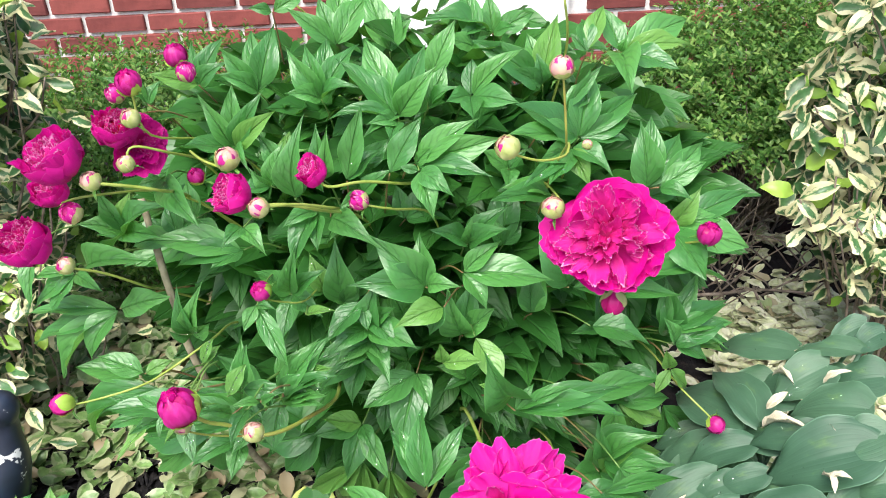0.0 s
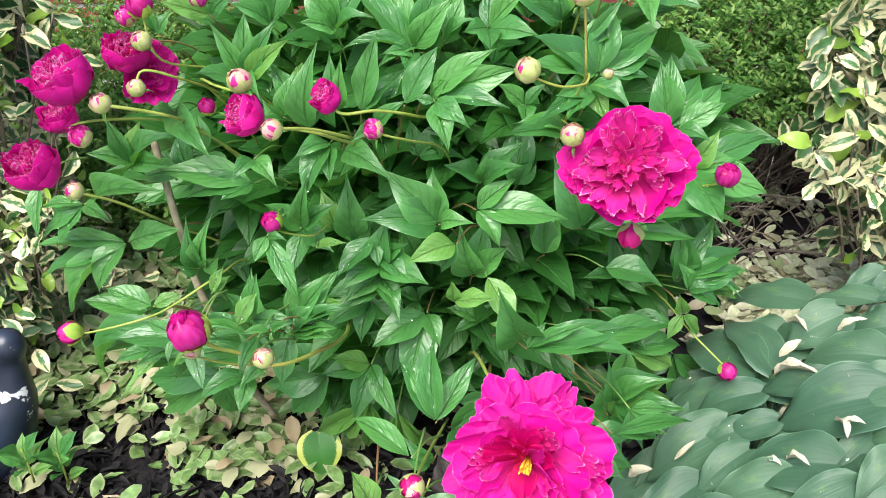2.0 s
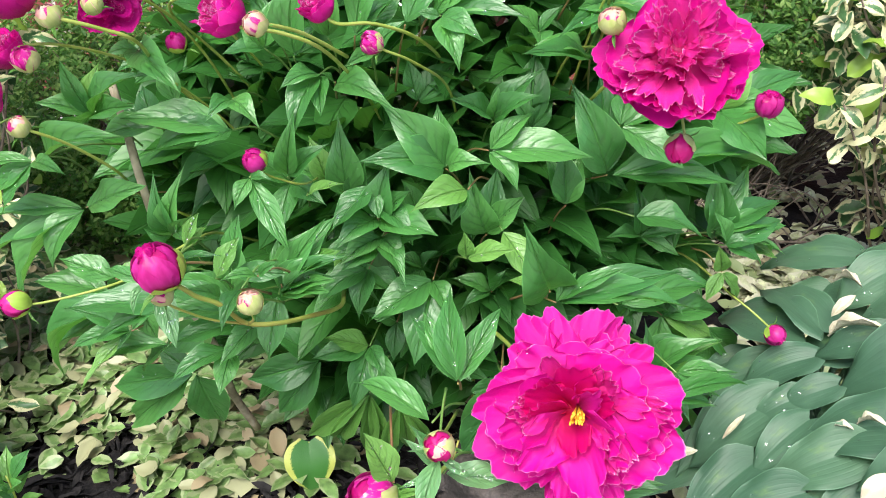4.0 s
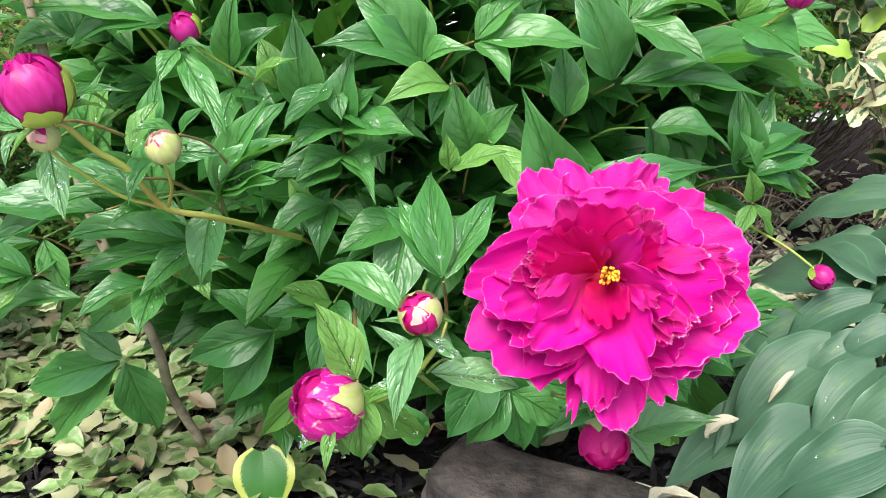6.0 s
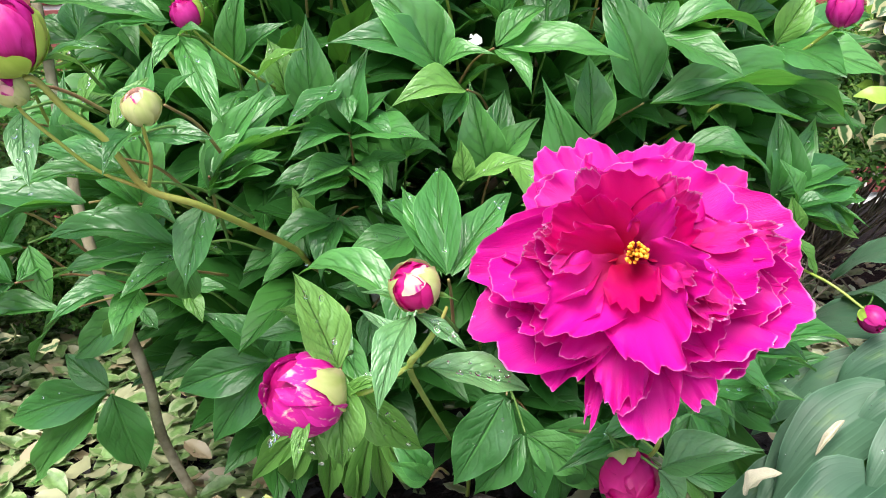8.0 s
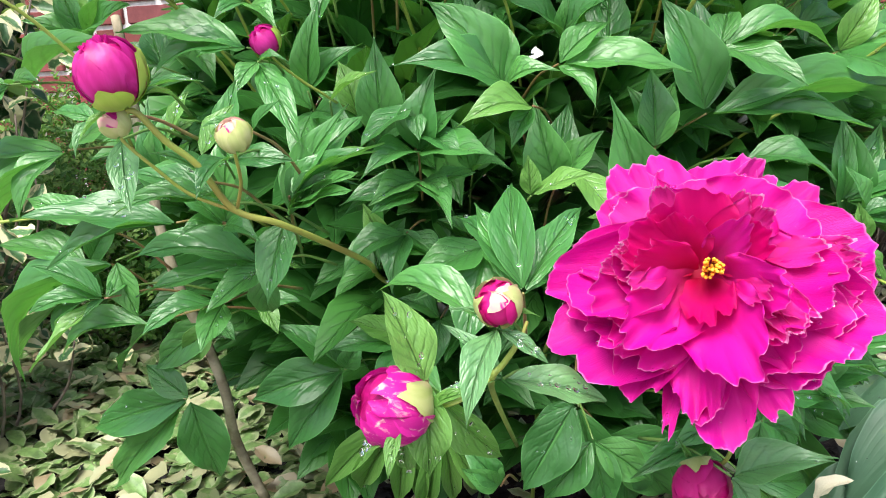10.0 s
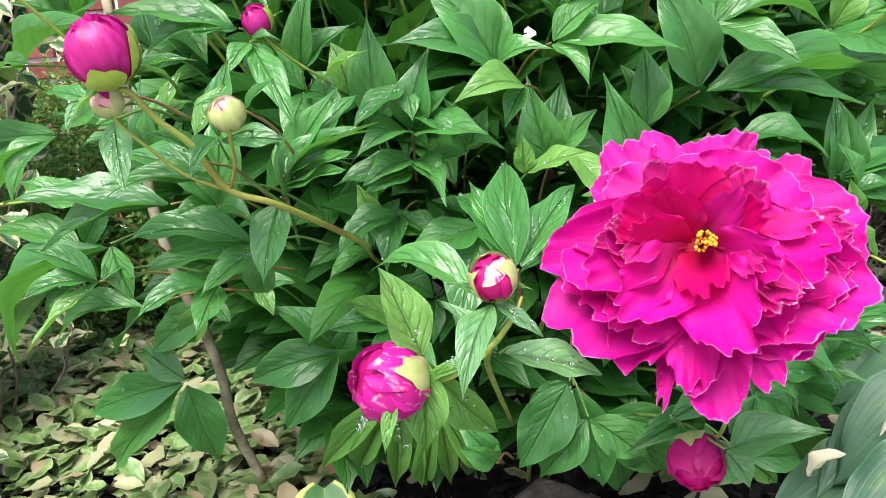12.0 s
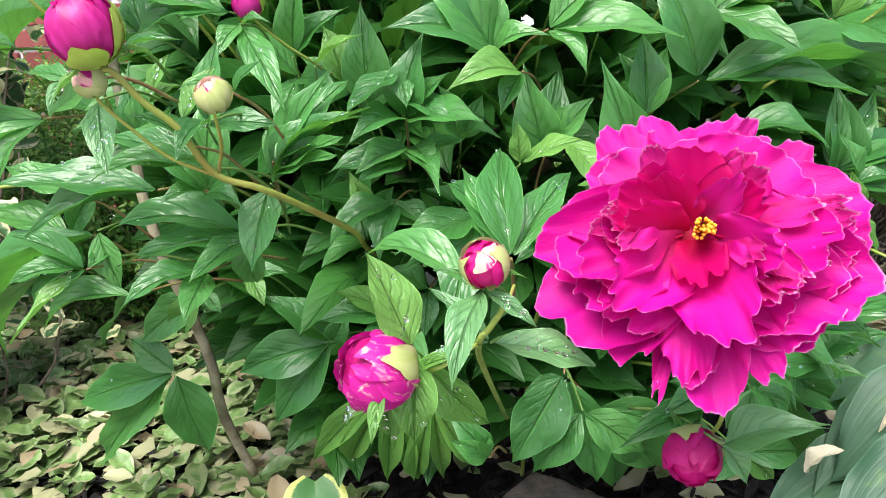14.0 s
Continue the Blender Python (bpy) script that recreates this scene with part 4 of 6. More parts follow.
DRY_LITTER = variegated_material("fallen_cream_leaf", (0.6, 0.6, 0.44), (0.4, 0.43, 0.26), per="island", fresh=(0.28, 0.35, 0.16), fresh_part=0.1, dry=(0.4, 0.35, 0.22), dry_part=0.12, width=0.15)
EU_BLADES = [mesh_of("leaf", *blade(9, 5, curl=c, fold=f, wave=0.05, twist=tw, peak=pk, sharp=0.75, seed=k, droop=d)) for k, (c, f, d, tw, pk) in enumerate(((0.06, 0.35, 0.0, 0.5, 0.5), (0.14, 0.25, 0.16, -0.4, 0.46), (-0.08, 0.45, 0.0, 0.8, 0.54), (0.03, 0.15, 0.08, -0.9, 0.5), (0.12, 0.6, 0.2, 0.3, 0.45), (-0.1, 0.2, -0.1, -0.3, 0.52)))]
for me in EU_BLADES:
    me.materials.append(EU_GREEN_EDGE)


def variegated_shrub(name, foot, boxes, count, seed, label, size=(0.04, 0.06)):
    """Upright stems and rosettes of leaves inside boxes given as (x0, x1, y0, y1, z0, z1)."""
    rng = random.Random(seed)
    foot = Vector(foot)
    t = thing(name, label, "shrub", foot)
    done = 0
    while done < count:
        x0, x1, y0, y1, z0, z1 = rng.choice(boxes)
        hub = Vector((rng.uniform(x0, x1), rng.uniform(y0, y1), rng.uniform(z0, z1))) - foot
        root = Vector((hub.x * 0.5, hub.y * 0.6 + 0.05, max(0.0, hub.z - rng.uniform(0.1, 0.3))))
        bar("twig", [hub, hub.lerp(root, 0.5) + Vector((rng.uniform(-0.02, 0.02), 0.01, -0.01)), root], 0.0015, 0.003, TWIG, t, sides=5, steps=3)
        n = rng.randint(2, 6)
        face = Vector((rng.uniform(-0.7, 0.7), rng.uniform(-1.0, -0.3), rng.uniform(-0.2, 0.8))).normalized()
        a = face.orthogonal().normalized()
        b = face.cross(a)
        for k in range(n):
            an = 2 * math.pi * k / n + rng.uniform(-0.4, 0.4)
            d = (a * math.cos(an) + b * math.sin(an) + face * rng.uniform(-0.2, 1.1) + Vector((0, 0, rng.uniform(-0.5, 0.2)))).normalized()
            s = rng.uniform(*size)
            start = hub - face * rng.uniform(0, 0.07) + Vector((rng.uniform(-1, 1), 0, rng.uniform(-1, 1))) * 0.012
            m = axes_matrix(start, start + d * s, rng.uniform(0.4, 0.54), face + Vector((0, 0, 0.4)))
            put("leaf", rng.choice(EU_BLADES), None, t, matrix=m)
            done += 1
    # the leaves behind, too many to tell apart, in the darkened leaf colour
    pieces, shapes = [], [blade(5, 3, curl=0.05, fold=0.3, peak=0.5, sharp=0.75, seed=k) for k in range(3)]
    for k in range(1300):
        x0, x1, y0, y1, z0, z1 = rng.choice(boxes)
        p = Vector((rng.uniform(x0 + (0.03 if x0 > 0 else 0), x1 + (0.2 if x0 > 0 else -0.1)), rng.uniform(y0 + 0.1, y1 + 0.15), rng.uniform(z0, z1))) - foot
        d = Vector((rng.uniform(-1, 1), rng.uniform(-1, 0.2), rng.uniform(-0.8, 0.6))).normalized() * rng.uniform(*size)
        pieces.append((*shapes[k % 3], axes_matrix(p, p + d, 0.48, (rng.uniform(-0.5, 0.5), -0.7, 0.7))))
    ob = put("foliage", mesh_of("foliage", *join(pieces)), EU_BACK_SHADED, t, "cream and grey-green inner leaves, coloured darker for shade")
    ob["kind"] = "stuff"
    return t


euonymus = variegated_shrub("euonymus_shrub", (0.85, 1.3, 0.0), ((0.62, 0.82, 1.15, 1.3, 0.45, 0.95), (0.66, 0.95, 1.2, 1.35, 0.6, 1.08), (0.57, 0.8, 1.15, 1.25, 0.4, 0.66), (0.68, 0.85, 1.12, 1.25, 0.24, 0.45)), 300, 21, "variegated euonymus shrub with cream-edged leaves beside the peony", (0.034, 0.062))
variegated_shrub("euonymus_shrub", (-0.85, 1.3, 0.0), ((-0.98, -0.66, 1.15, 1.45, 0.15, 0.8), (-0.8, -0.63, 1.22, 1.4, 0.52, 0.86), (-0.95, -0.68, 1.1, 1.3, 0.1, 0.45)), 260, 22, "variegated euonymus shrub with drooping cream-edged leaves", (0.034, 0.06))


BOX_LEAF = leaf_material("boxwood_leaf", (0.022, 0.08, 0.012), (0.062, 0.17, 0.026), (0.21, 0.33, 0.085), rough=0.5, per="island", veins=0.0, vein_bump=0.1, vein_light=0.1, spec=0.25)


def boxwood(place, radii, count, seed, low=0.03):
    rng = random.Random(seed)
    foot = Vector((place[0], place[1], 0))
    t = thing("boxwood_shrub", "dense small-leaved boxwood shrub before the brick wall", "shrub", foot, group="boxwoods along the wall")
    leafs, shapes = [], [blade(3, 3, curl=0.05, fold=0.3, peak=0.5, sharp=0.5, seed=k) for k in range(3)]
    centre = Vector((0, 0, place[2]))
    for k in range(count // 6):
        d = Vector((rng.gauss(0, 1), rng.gauss(0, 1) - 0.4, rng.gauss(0, 1) + 0.25)).normalized()
        lump = 1 + 0.16 * noise.noise(d * 2.7 + Vector((seed, 0, 0))) + 0.1 * noise.noise(d * 7 + Vector((seed, 3, 0)))
        rr = lump * rng.uniform(0.55, 1.03)
        c = centre + Vector((d.x * radii[0], d.y * radii[1], d.z * radii[2])) * rr
        if c.z < low + 0.08 * noise.noise(c * 6):
            continue
        grow = (d * 0.6 + Vector((rng.uniform(-0.5, 0.5), rng.uniform(-0.5, 0.5), 0.7))).normalized()
        for j in range(6):
            p = c + grow * (j * 0.006 - 0.01)
            out = grow.orthogonal().normalized()
            out.rotate(Matrix.Rotation(j * 1.57 + rng.uniform(-0.4, 0.4), 3, grow))
            tip = p + (out + grow * 0.5).normalized() * rng.uniform(0.012, 0.019)
            leafs.append((*shapes[j % 3], axes_matrix(p, tip, 0.55, grow)))
    ob = put("foliage", mesh_of("foliage", *join(leafs)), BOX_LEAF, t)
    ob["kind"] = "stuff"
    twigs = []
    for k in range(150):
        d = Vector((rng.gauss(0, 1), rng.gauss(0, 1) - 0.3, abs(rng.gauss(0, 1)))).normalized()
        e = centre + Vector((d.x * radii[0], d.y * radii[1], d.z * radii[2])) * 0.85
        root = Vector((rng.uniform(-0.08, 0.08), rng.uniform(-0.08, 0.08), 0))
        v, f = tube(smooth_line([root, root.lerp(e, 0.5) + Vector((rng.uniform(-0.05, 0.05), 0, rng.uniform(-0.05, 0.05))), e], 3), [0.004, 0.0035, 0.003, 0.0028, 0.0022, 0.0018, 0.001], 4)
        twigs.append((v, f, [(0, 0)] * len(v), Matrix()))
    ob = put("brushwood", mesh_of("brushwood", *join(twigs)), TWIG, t)
    ob["kind"] = "stuff"
    return t


boxwood((-0.70, 1.95, 0.27), (0.56, 0.36, 0.29), 42000, 1)
boxwood((0.80, 2.0, 0.29), (0.46, 0.38, 0.32), 60000, 2, 0.32)
boxwood((0.03, 2.3, 0.16), (0.4, 0.28, 0.18), 9000, 3)


# ---- litter, mulch, stones ----
def scatter(name, label, count, area, size, mat, seed, lift=0.02, flat=0.75, widths=(0.38, 0.52), keep=None):
    rng = random.Random(seed)
    shapes = [blade(8, 5, curl=rng.uniform(-0.16, 0.2), fold=rng.uniform(-0.1, 0.5), wave=0.03, twist=rng.uniform(-0.35, 0.35), peak=0.5, sharp=0.75, seed=k) for k in range(9)]
    pieces = []
    while len(pieces) < count:
        x, y = rng.uniform(*area[:2]), rng.uniform(*area[2:])
        if keep and not keep(x, y, rng):
            continue
        an, s = rng.uniform(0, 6.28), rng.uniform(*size)
        p = Vector((x, y, rng.uniform(0.008, lift)))
        d = Vector((math.cos(an), math.sin(an), rng.uniform(-0.25, 0.45))) * s
        up = Vector((rng.uniform(-1, 1) * (1 - flat), rng.uniform(-1, 1) * (1 - flat) - 0.1, 1))
        pieces.append((*shapes[len(pieces) % 9], axes_matrix(p, p + d, rng.uniform(*widths), up)))
    return tagged(put(name, mesh_of(name, *join(pieces)), mat), label, "leaf litter", kind="stuff")


def on_bed(x, y, rng):
    """Thick under the shrubs, thin on the open mulch in front and outwards."""
    if rng.random() < max(abs(x) - 0.95, y - 1.95, 0.0) * 2.6:
        return False
    if x < -0.5 and y < 1.12:
        return rng.random() < 0.15
    if 0.15 < x < 0.55 and y < 1.5:
        return rng.random() < 0.03
    if y < 0.98 - 0.25 * (x > 0.3):
        return rng.random() < 0.12
    if x > 0.35 and y > 1.55:
        return rng.random() < 0.12
    if -0.22 < x < 0.33:
        return rng.random() < (0.06 if y < 1.35 else 0.4)
    return True


scatter("fallen_leaves", "pale green fallen leaves covering the soil", 5200, (-1.45, 0.35, 0.85, 2.45), (0.036, 0.056), LITTER_LEAF, 8, 0.05, 0.6, (0.44, 0.6), keep=on_bed)
scatter("dry_leaves", "cream and tan dry fallen leaves under the shrubs", 4200, (0.2, 1.45, 0.85, 2.45), (0.035, 0.055), DRY_LITTER, 12, 0.05, 0.5, keep=on_bed)
def dry_twig(points, r0, r1):
    ob = bar("dry_twig", points, r0, r1, TWIG, None, sides=5, steps=4)
    return tagged(ob, "thin bare grey-brown twig lying over the litter", "twig", "dry twigs by the shrubs")


twig_rng = random.Random(14)
dry_twig([(0.46, 1.58, 0.06), (0.6, 1.56, 0.07), (0.72, 1.6, 0.05), (0.86, 1.55, 0.06)], 0.005, 0.003)
dry_twig([(0.70, 1.6, 0.06), (0.69, 1.45, 0.04), (0.66, 1.36, 0.03)], 0.0035, 0.002)
for k in range(80):
    x, y = twig_rng.uniform(0.45, 0.95), twig_rng.uniform(1.55, 1.9)
    a = twig_rng.uniform(-1.2, 1.2)
    size_ = twig_rng.uniform(0.12, 0.3)
    dry_twig([(x, y, 0.01), (x + 0.5 * size_ * math.sin(a), y - 0.03, size_ * 0.5), (x + size_ * math.sin(a) + twig_rng.uniform(-0.05, 0.05), y - 0.06, size_ * math.cos(a) * 0.9 + 0.02)], 0.0025, 0.001)

MULCH_CHIP = plain_material("mulch_chip", (0.004, 0.004, 0.005), (0.02, 0.018, 0.018), 60.0, 0.75, 0.6)
MULCH_CHIP.node_tree.nodes["Principled BSDF"].inputs["Specular IOR Level"].default_value = 0.2
scatter("mulch_chips", "black wet bark mulch chips on the soil", 3200, (-0.9, 0.5, 0.75, 1.25), (0.02, 0.06), MULCH_CHIP, 9, 0.02, 0.6, (0.08, 0.25))

STONE = plain_material("brown_grey_stone", (0.035, 0.03, 0.027), (0.13, 0.108, 0.098), 28.0, 0.85, 0.9, detail=7.0, bump_at=0.008)


def edging_stone(place, size, turn, seed):
    bm = bmesh.new()
    bmesh.ops.create_cube(bm, size=1, matrix=Matrix.Diagonal((*size, 1)))
    bmesh.ops.bevel(bm, geom=bm.edges[:], offset=0.006, segments=1, affect="EDGES")
    bmesh.ops.subdivide_edges(bm, edges=bm.edges[:], cuts=7, use_grid_fill=True)
    for v in bm.verts:
        v.co += Vector((1, 1, 0.6)) * (0.007 * noise.noise(v.co * 14 + Vector((seed, 0, 0))) + 0.005 * noise.noise(v.co * 45 + Vector((seed, 0, 5))))
    ob = part("edging_stone", bm, STONE)
    ob.matrix_basis = Matrix.Translation(place) @ Matrix.Rotation(radians(turn), 4, "Z")
    return tagged(ob, "rough brown grey stone block edging the bed", "stone", "edging stones of the bed")


edging_stone((0.108, 0.925, 0.022), (0.28, 0.11, 0.1), -36, 1)
edging_stone((-0.52, 0.80, 0.02), (0.42, 0.16, 0.1), -4, 2)
edging_stone((-0.2, 0.72, 0.0), (0.3, 0.14, 0.09), -8, 3)


# ---- small plants in the bed ----
def seedling():
    """One heart-shaped leaf with a yellow margin on its stalk."""
    t = thing("hosta_seedling", "single green hosta leaf with yellow margin in the mulch", "plant", (-0.222, 1.0, 0.0))
    m, nt, p = material("yellow_margin_leaf")
    uv = nt.nodes.new("ShaderNodeUVMap")
    sep = nt.nodes.new("ShaderNodeSeparateXYZ")
    nt.links.new(uv.outputs[0], sep.inputs[0])
    across = maths(nt, "ABSOLUTE", maths(nt, "SUBTRACT", sep.outputs[0], 0.5))
    edge = maths(nt, "MULTIPLY_ADD", noise_of(nt, 50.0), 0.12, across)
    nt.links.new(ramp(nt, edge, (0.42, (0.04, 0.15, 0.025)), (0.45, (0.42, 0.46, 0.1))), p.inputs["Base Color"])
    p.inputs["Roughness"].default_value = 0.4
    bumped(nt, p, noise_of(nt, 40.0), 0.4, 0.001)
    lf = put("leaf", HOSTA_BLADES[1].copy(), None, t, matrix=axes_matrix((0.004, -0.005, 0.102), (0.006, -0.035, 0.025), 0.9, (0.1, -1, 0.3)))
    lf.data.materials[0] = m
    bar("leaf_stalk", [(0.004, -0.005, 0.102), (0.006, 0.008, 0.06), (0.0, 0.01, 0.0)], 0.0016, 0.002, STEM_GREEN, t, sides=5, steps=3)


seedling()


def sprig(place, seed, count=9):
    """A low sprig of fresh green leaves."""
    rng = random.Random(seed)
    t = thing("seedling", "low sprig of green leaves beside the statue", "plant", place)
    for k in range(count):
        an = 2.4 * k
        b = Vector((0.006 * math.cos(an), 0.006 * math.sin(an), 0.02 + 0.006 * k))
        tip = b + Vector((math.cos(an), math.sin(an), 0.5 + 0.1 * k)).normalized() * rng.uniform(0.035, 0.055)
        put("leaf", (BLADES if k % 3 else FRESH_BLADES)[k % 6], None, t, matrix=axes_matrix(b, tip, 0.5, (0, -0.5, 1)))
    bar("stalk", [(0, 0, 0), (0.002, 0, 0.04), (0, 0, 0.075)], 0.002, 0.0012, STEM_GREEN, t, sides=5, steps=2)


sprig((-0.675, 0.94, 0.06), 3)
sprig((-0.635, 0.96, 0.03), 4)


# ---- bird statue ----
def bird_statue():
    m, nt, p = material("flaking_blue_black_paint")
    n = noise_of(nt, 30.0, 7.0)
    body = ramp(nt, noise_of(nt, 9.0), (0.3, (0.008, 0.01, 0.016)), (0.7, (0.03, 0.045, 0.085)))
    flakes = ramp(nt, n, (0.62, (0, 0, 0)), (0.64, (1, 1, 1)))
    nt.links.new(mixed(nt, flakes, body, (0.6, 0.62, 0.62)), p.inputs["Base Color"])
    p.inputs["Roughness"].default_value = 0.35
    bumped(nt, p, n, 0.4, 0.002)
    rings = [(-0.86, 1.03, 0.0, 0.05), (-0.84, 1.03, 0.05, 0.085), (-0.80, 1.03, 0.08, 0.09), (-0.755, 1.03, 0.12, 0.066), (-0.724, 1.035, 0.155, 0.04),
             (-0.715, 1.04, 0.195, 0.028), (-0.712, 1.045, 0.232, 0.025), (-0.706, 1.045, 0.256, 0.028), (-0.712, 1.045, 0.272, 0.022), (-0.718, 1.045, 0.281, 0.008)]
    line = smooth_line([r[:3] for r in rings], 4)
    rad = [v.x for v in smooth_line([(r[3], 0, 0) for r in rings], 4)]
    v, f = tube(line, [max(0.004, r) for r in rad], 16)
    return tagged(put("bird_statue", mesh_of("bird_statue", v, f), m), "dark blue-black painted bird statue with flaking white patches", "statue")


bird_statue()


# ---- peony stems, flowers and buds ----
BIG = (0.069, 0.546, 0.490)
BLOOMS.append(BIG)
BIG_FRAME = flower_frame(BIG, (-0.256, -0.931, 0.261), (0.998, 0.015, -0.057), 0.0816)
big_flower = heart("flower", BIG_FRAME @ Matrix.Translation((0, 0, -0.36)), 0.2, PETAL_DEEP, "large wide open magenta peony flower with yellow stamens")
set_petal(big_flower, BIG_FRAME, (-0.06, 0.08, -0.32), (-0.56, 0.74, -0.74), 0.48, "guard")
set_petal(big_flower, BIG_FRAME, (-0.04, 0.09, -0.32), (-0.38, 0.82, -0.81), 0.59, "guard")
set_petal(big_flower, BIG_FRAME, (-0.02, 0.08, -0.32), (-0.15, 0.79, -0.78), 0.48, "guard")
set_petal(big_flower, BIG_FRAME, (0.02, 0.09, -0.32), (0.20, 0.87, -0.85), 0.66, "guard")
set_petal(big_flower, BIG_FRAME, (0.06, 0.08, -0.32), (0.52, 0.79, -0.79), 0.46, "guard")
set_petal(big_flower, BIG_FRAME, (0.08, 0.06, -0.32), (0.70, 0.57, -0.60), 0.44, "guard")
set_petal(big_flower, BIG_FRAME, (0.12, 0.02, -0.32), (1.03, 0.21, -0.32), 0.88, "guard")
set_petal(big_flower, BIG_FRAME, (0.12, -0.04, -0.32), (1.00, -0.33, -0.07), 0.75, "guard")
set_petal(big_flower, BIG_FRAME, (0.09, -0.06, -0.32), (0.76, -0.52, -0.03), 0.77, "guard")
set_petal(big_flower, BIG_FRAME, (0.06, -0.09, -0.32), (0.49, -0.81, 0.02), 0.33, "guard")
set_petal(big_flower, BIG_FRAME, (0.02, -0.11, -0.32), (0.15, -0.98, 0.06), 0.53, "guard")
set_petal(big_flower, BIG_FRAME, (-0.02, -0.11, -0.32), (-0.21, -0.95, 0.05), 0.18, "guard")
set_petal(big_flower, BIG_FRAME, (-0.05, -0.09, -0.32), (-0.41, -0.73, 0.01), 0.51, "guard")
set_petal(big_flower, BIG_FRAME, (-0.10, -0.06, -0.32), (-0.84, -0.55, -0.03), 0.88, "guard")
set_petal(big_flower, BIG_FRAME, (-0.11, -0.01, -0.32), (-0.93, -0.10, -0.11), 0.64, "guard")
set_petal(big_flower, BIG_FRAME, (-0.10, 0.02, -0.32), (-0.82, 0.14, -0.26), 0.55, "guard")
set_petal(big_flower, BIG_FRAME, (-0.08, 0.05, -0.32), (-0.69, 0.45, -0.55), 0.57, "guard")
set_petal(big_flower, BIG_FRAME, (0.00, -0.10, -0.32), (0.03, -0.86, 0.03), 0.40, "guard")
set_petal(big_flower, BIG_FRAME, (0.10, -0.01, -0.32), (0.86, -0.10, -0.11), 0.66, "guard")
set_petal(big_flower, BIG_FRAME, (0.04, 0.07, -0.32), (0.38, 0.65, -0.67), 0.57, "guard")
set_petal(big_flower, BIG_FRAME, (-0.16, -0.02, -0.25), (-0.74, -0.08, 0.08), 0.75, "mid")
set_petal(big_flower, BIG_FRAME, (-0.14, -0.07, -0.25), (-0.63, -0.33, 0.11), 0.61, "mid")
set_petal(big_flower, BIG_FRAME, (-0.13, 0.09, -0.25), (-0.57, 0.42, -0.23), 0.80, "mid")
set_petal(big_flower, BIG_FRAME, (-0.10, 0.03, -0.25), (-0.47, 0.13, 0.08), 0.64, "mid")
set_petal(big_flower, BIG_FRAME, (-0.02, 0.11, -0.25), (-0.10, 0.50, -0.21), 0.67, "mid")
set_petal(big_flower, BIG_FRAME, (0.04, 0.14, -0.25), (0.17, 0.63, -0.38), 0.80, "mid")
set_petal(big_flower, BIG_FRAME, (0.07, 0.10, -0.25), (0.32, 0.43, -0.12), 0.37, "mid")
set_petal(big_flower, BIG_FRAME, (0.10, 0.13, -0.25), (0.47, 0.57, -0.37), 0.64, "mid")
set_petal(big_flower, BIG_FRAME, (0.11, 0.08, -0.25), (0.52, 0.37, -0.01), 0.93, "mid")
set_petal(big_flower, BIG_FRAME, (0.17, 0.00, -0.25), (0.75, 0.02, 0.16), 0.59, "mid")
set_petal(big_flower, BIG_FRAME, (0.19, 0.01, -0.25), (0.87, 0.03, 0.01), 0.48, "mid")
set_petal(big_flower, BIG_FRAME, (0.17, -0.05, -0.25), (0.78, -0.23, 0.16), 0.80, "mid")
set_petal(big_flower, BIG_FRAME, (0.14, -0.09, -0.25), (0.63, -0.41, 0.17), 0.85, "mid")
set_petal(big_flower, BIG_FRAME, (0.11, -0.05, -0.25), (0.50, -0.24, 0.30), 0.48, "mid")
set_petal(big_flower, BIG_FRAME, (0.08, -0.09, -0.25), (0.35, -0.42, 0.23), 0.59, "mid")
set_petal(big_flower, BIG_FRAME, (0.00, -0.15, -0.25), (0.02, -0.67, 0.27), 0.37, "mid")
set_petal(big_flower, BIG_FRAME, (-0.07, -0.08, -0.25), (-0.33, -0.37, 0.23), 0.59, "mid")
set_petal(big_flower, BIG_FRAME, (-0.09, -0.01, -0.25), (-0.43, -0.07, 0.26), 0.59, "mid")
set_petal(big_flower, BIG_FRAME, (-0.28, 0.09, -0.14), (-0.45, 0.15, 0.14), 0.22, "crumple")
set_petal(big_flower, BIG_FRAME, (-0.24, 0.13, -0.19), (-0.39, 0.21, 0.08), 0.18, "crumple")
set_petal(big_flower, BIG_FRAME, (-0.31, 0.04, -0.16), (-0.50, 0.07, 0.15), 0.20, "crumple")
set_petal(big_flower, BIG_FRAME, (0.20, 0.26, -0.23), (0.32, 0.43, -0.01), 0.22, "crumple")
set_petal(big_flower, BIG_FRAME, (0.23, 0.23, -0.22), (0.37, 0.37, 0.02), 0.18, "crumple")
set_petal(big_flower, BIG_FRAME, (0.15, 0.29, -0.27), (0.24, 0.47, -0.06), 0.20, "crumple")
set_petal(big_flower, BIG_FRAME, (0.31, -0.12, -0.02), (0.50, -0.20, 0.31), 0.22, "crumple")
set_petal(big_flower, BIG_FRAME, (0.26, -0.18, -0.04), (0.43, -0.28, 0.28), 0.20, "crumple")
set_petal(big_flower, BIG_FRAME, (0.34, -0.09, -0.06), (0.55, -0.15, 0.26), 0.18, "crumple")
set_petal(big_flower, BIG_FRAME, (0.52, 0.09, -0.23), (0.83, 0.14, 0.06), 0.22, "crumple")
set_petal(big_flower, BIG_FRAME, (0.49, 0.12, -0.27), (0.78, 0.20, 0.00), 0.17, "crumple")
set_petal(big_flower, BIG_FRAME, (-0.21, 0.01, -0.06), (-0.33, 0.02, 0.26), 0.18, "crumple")
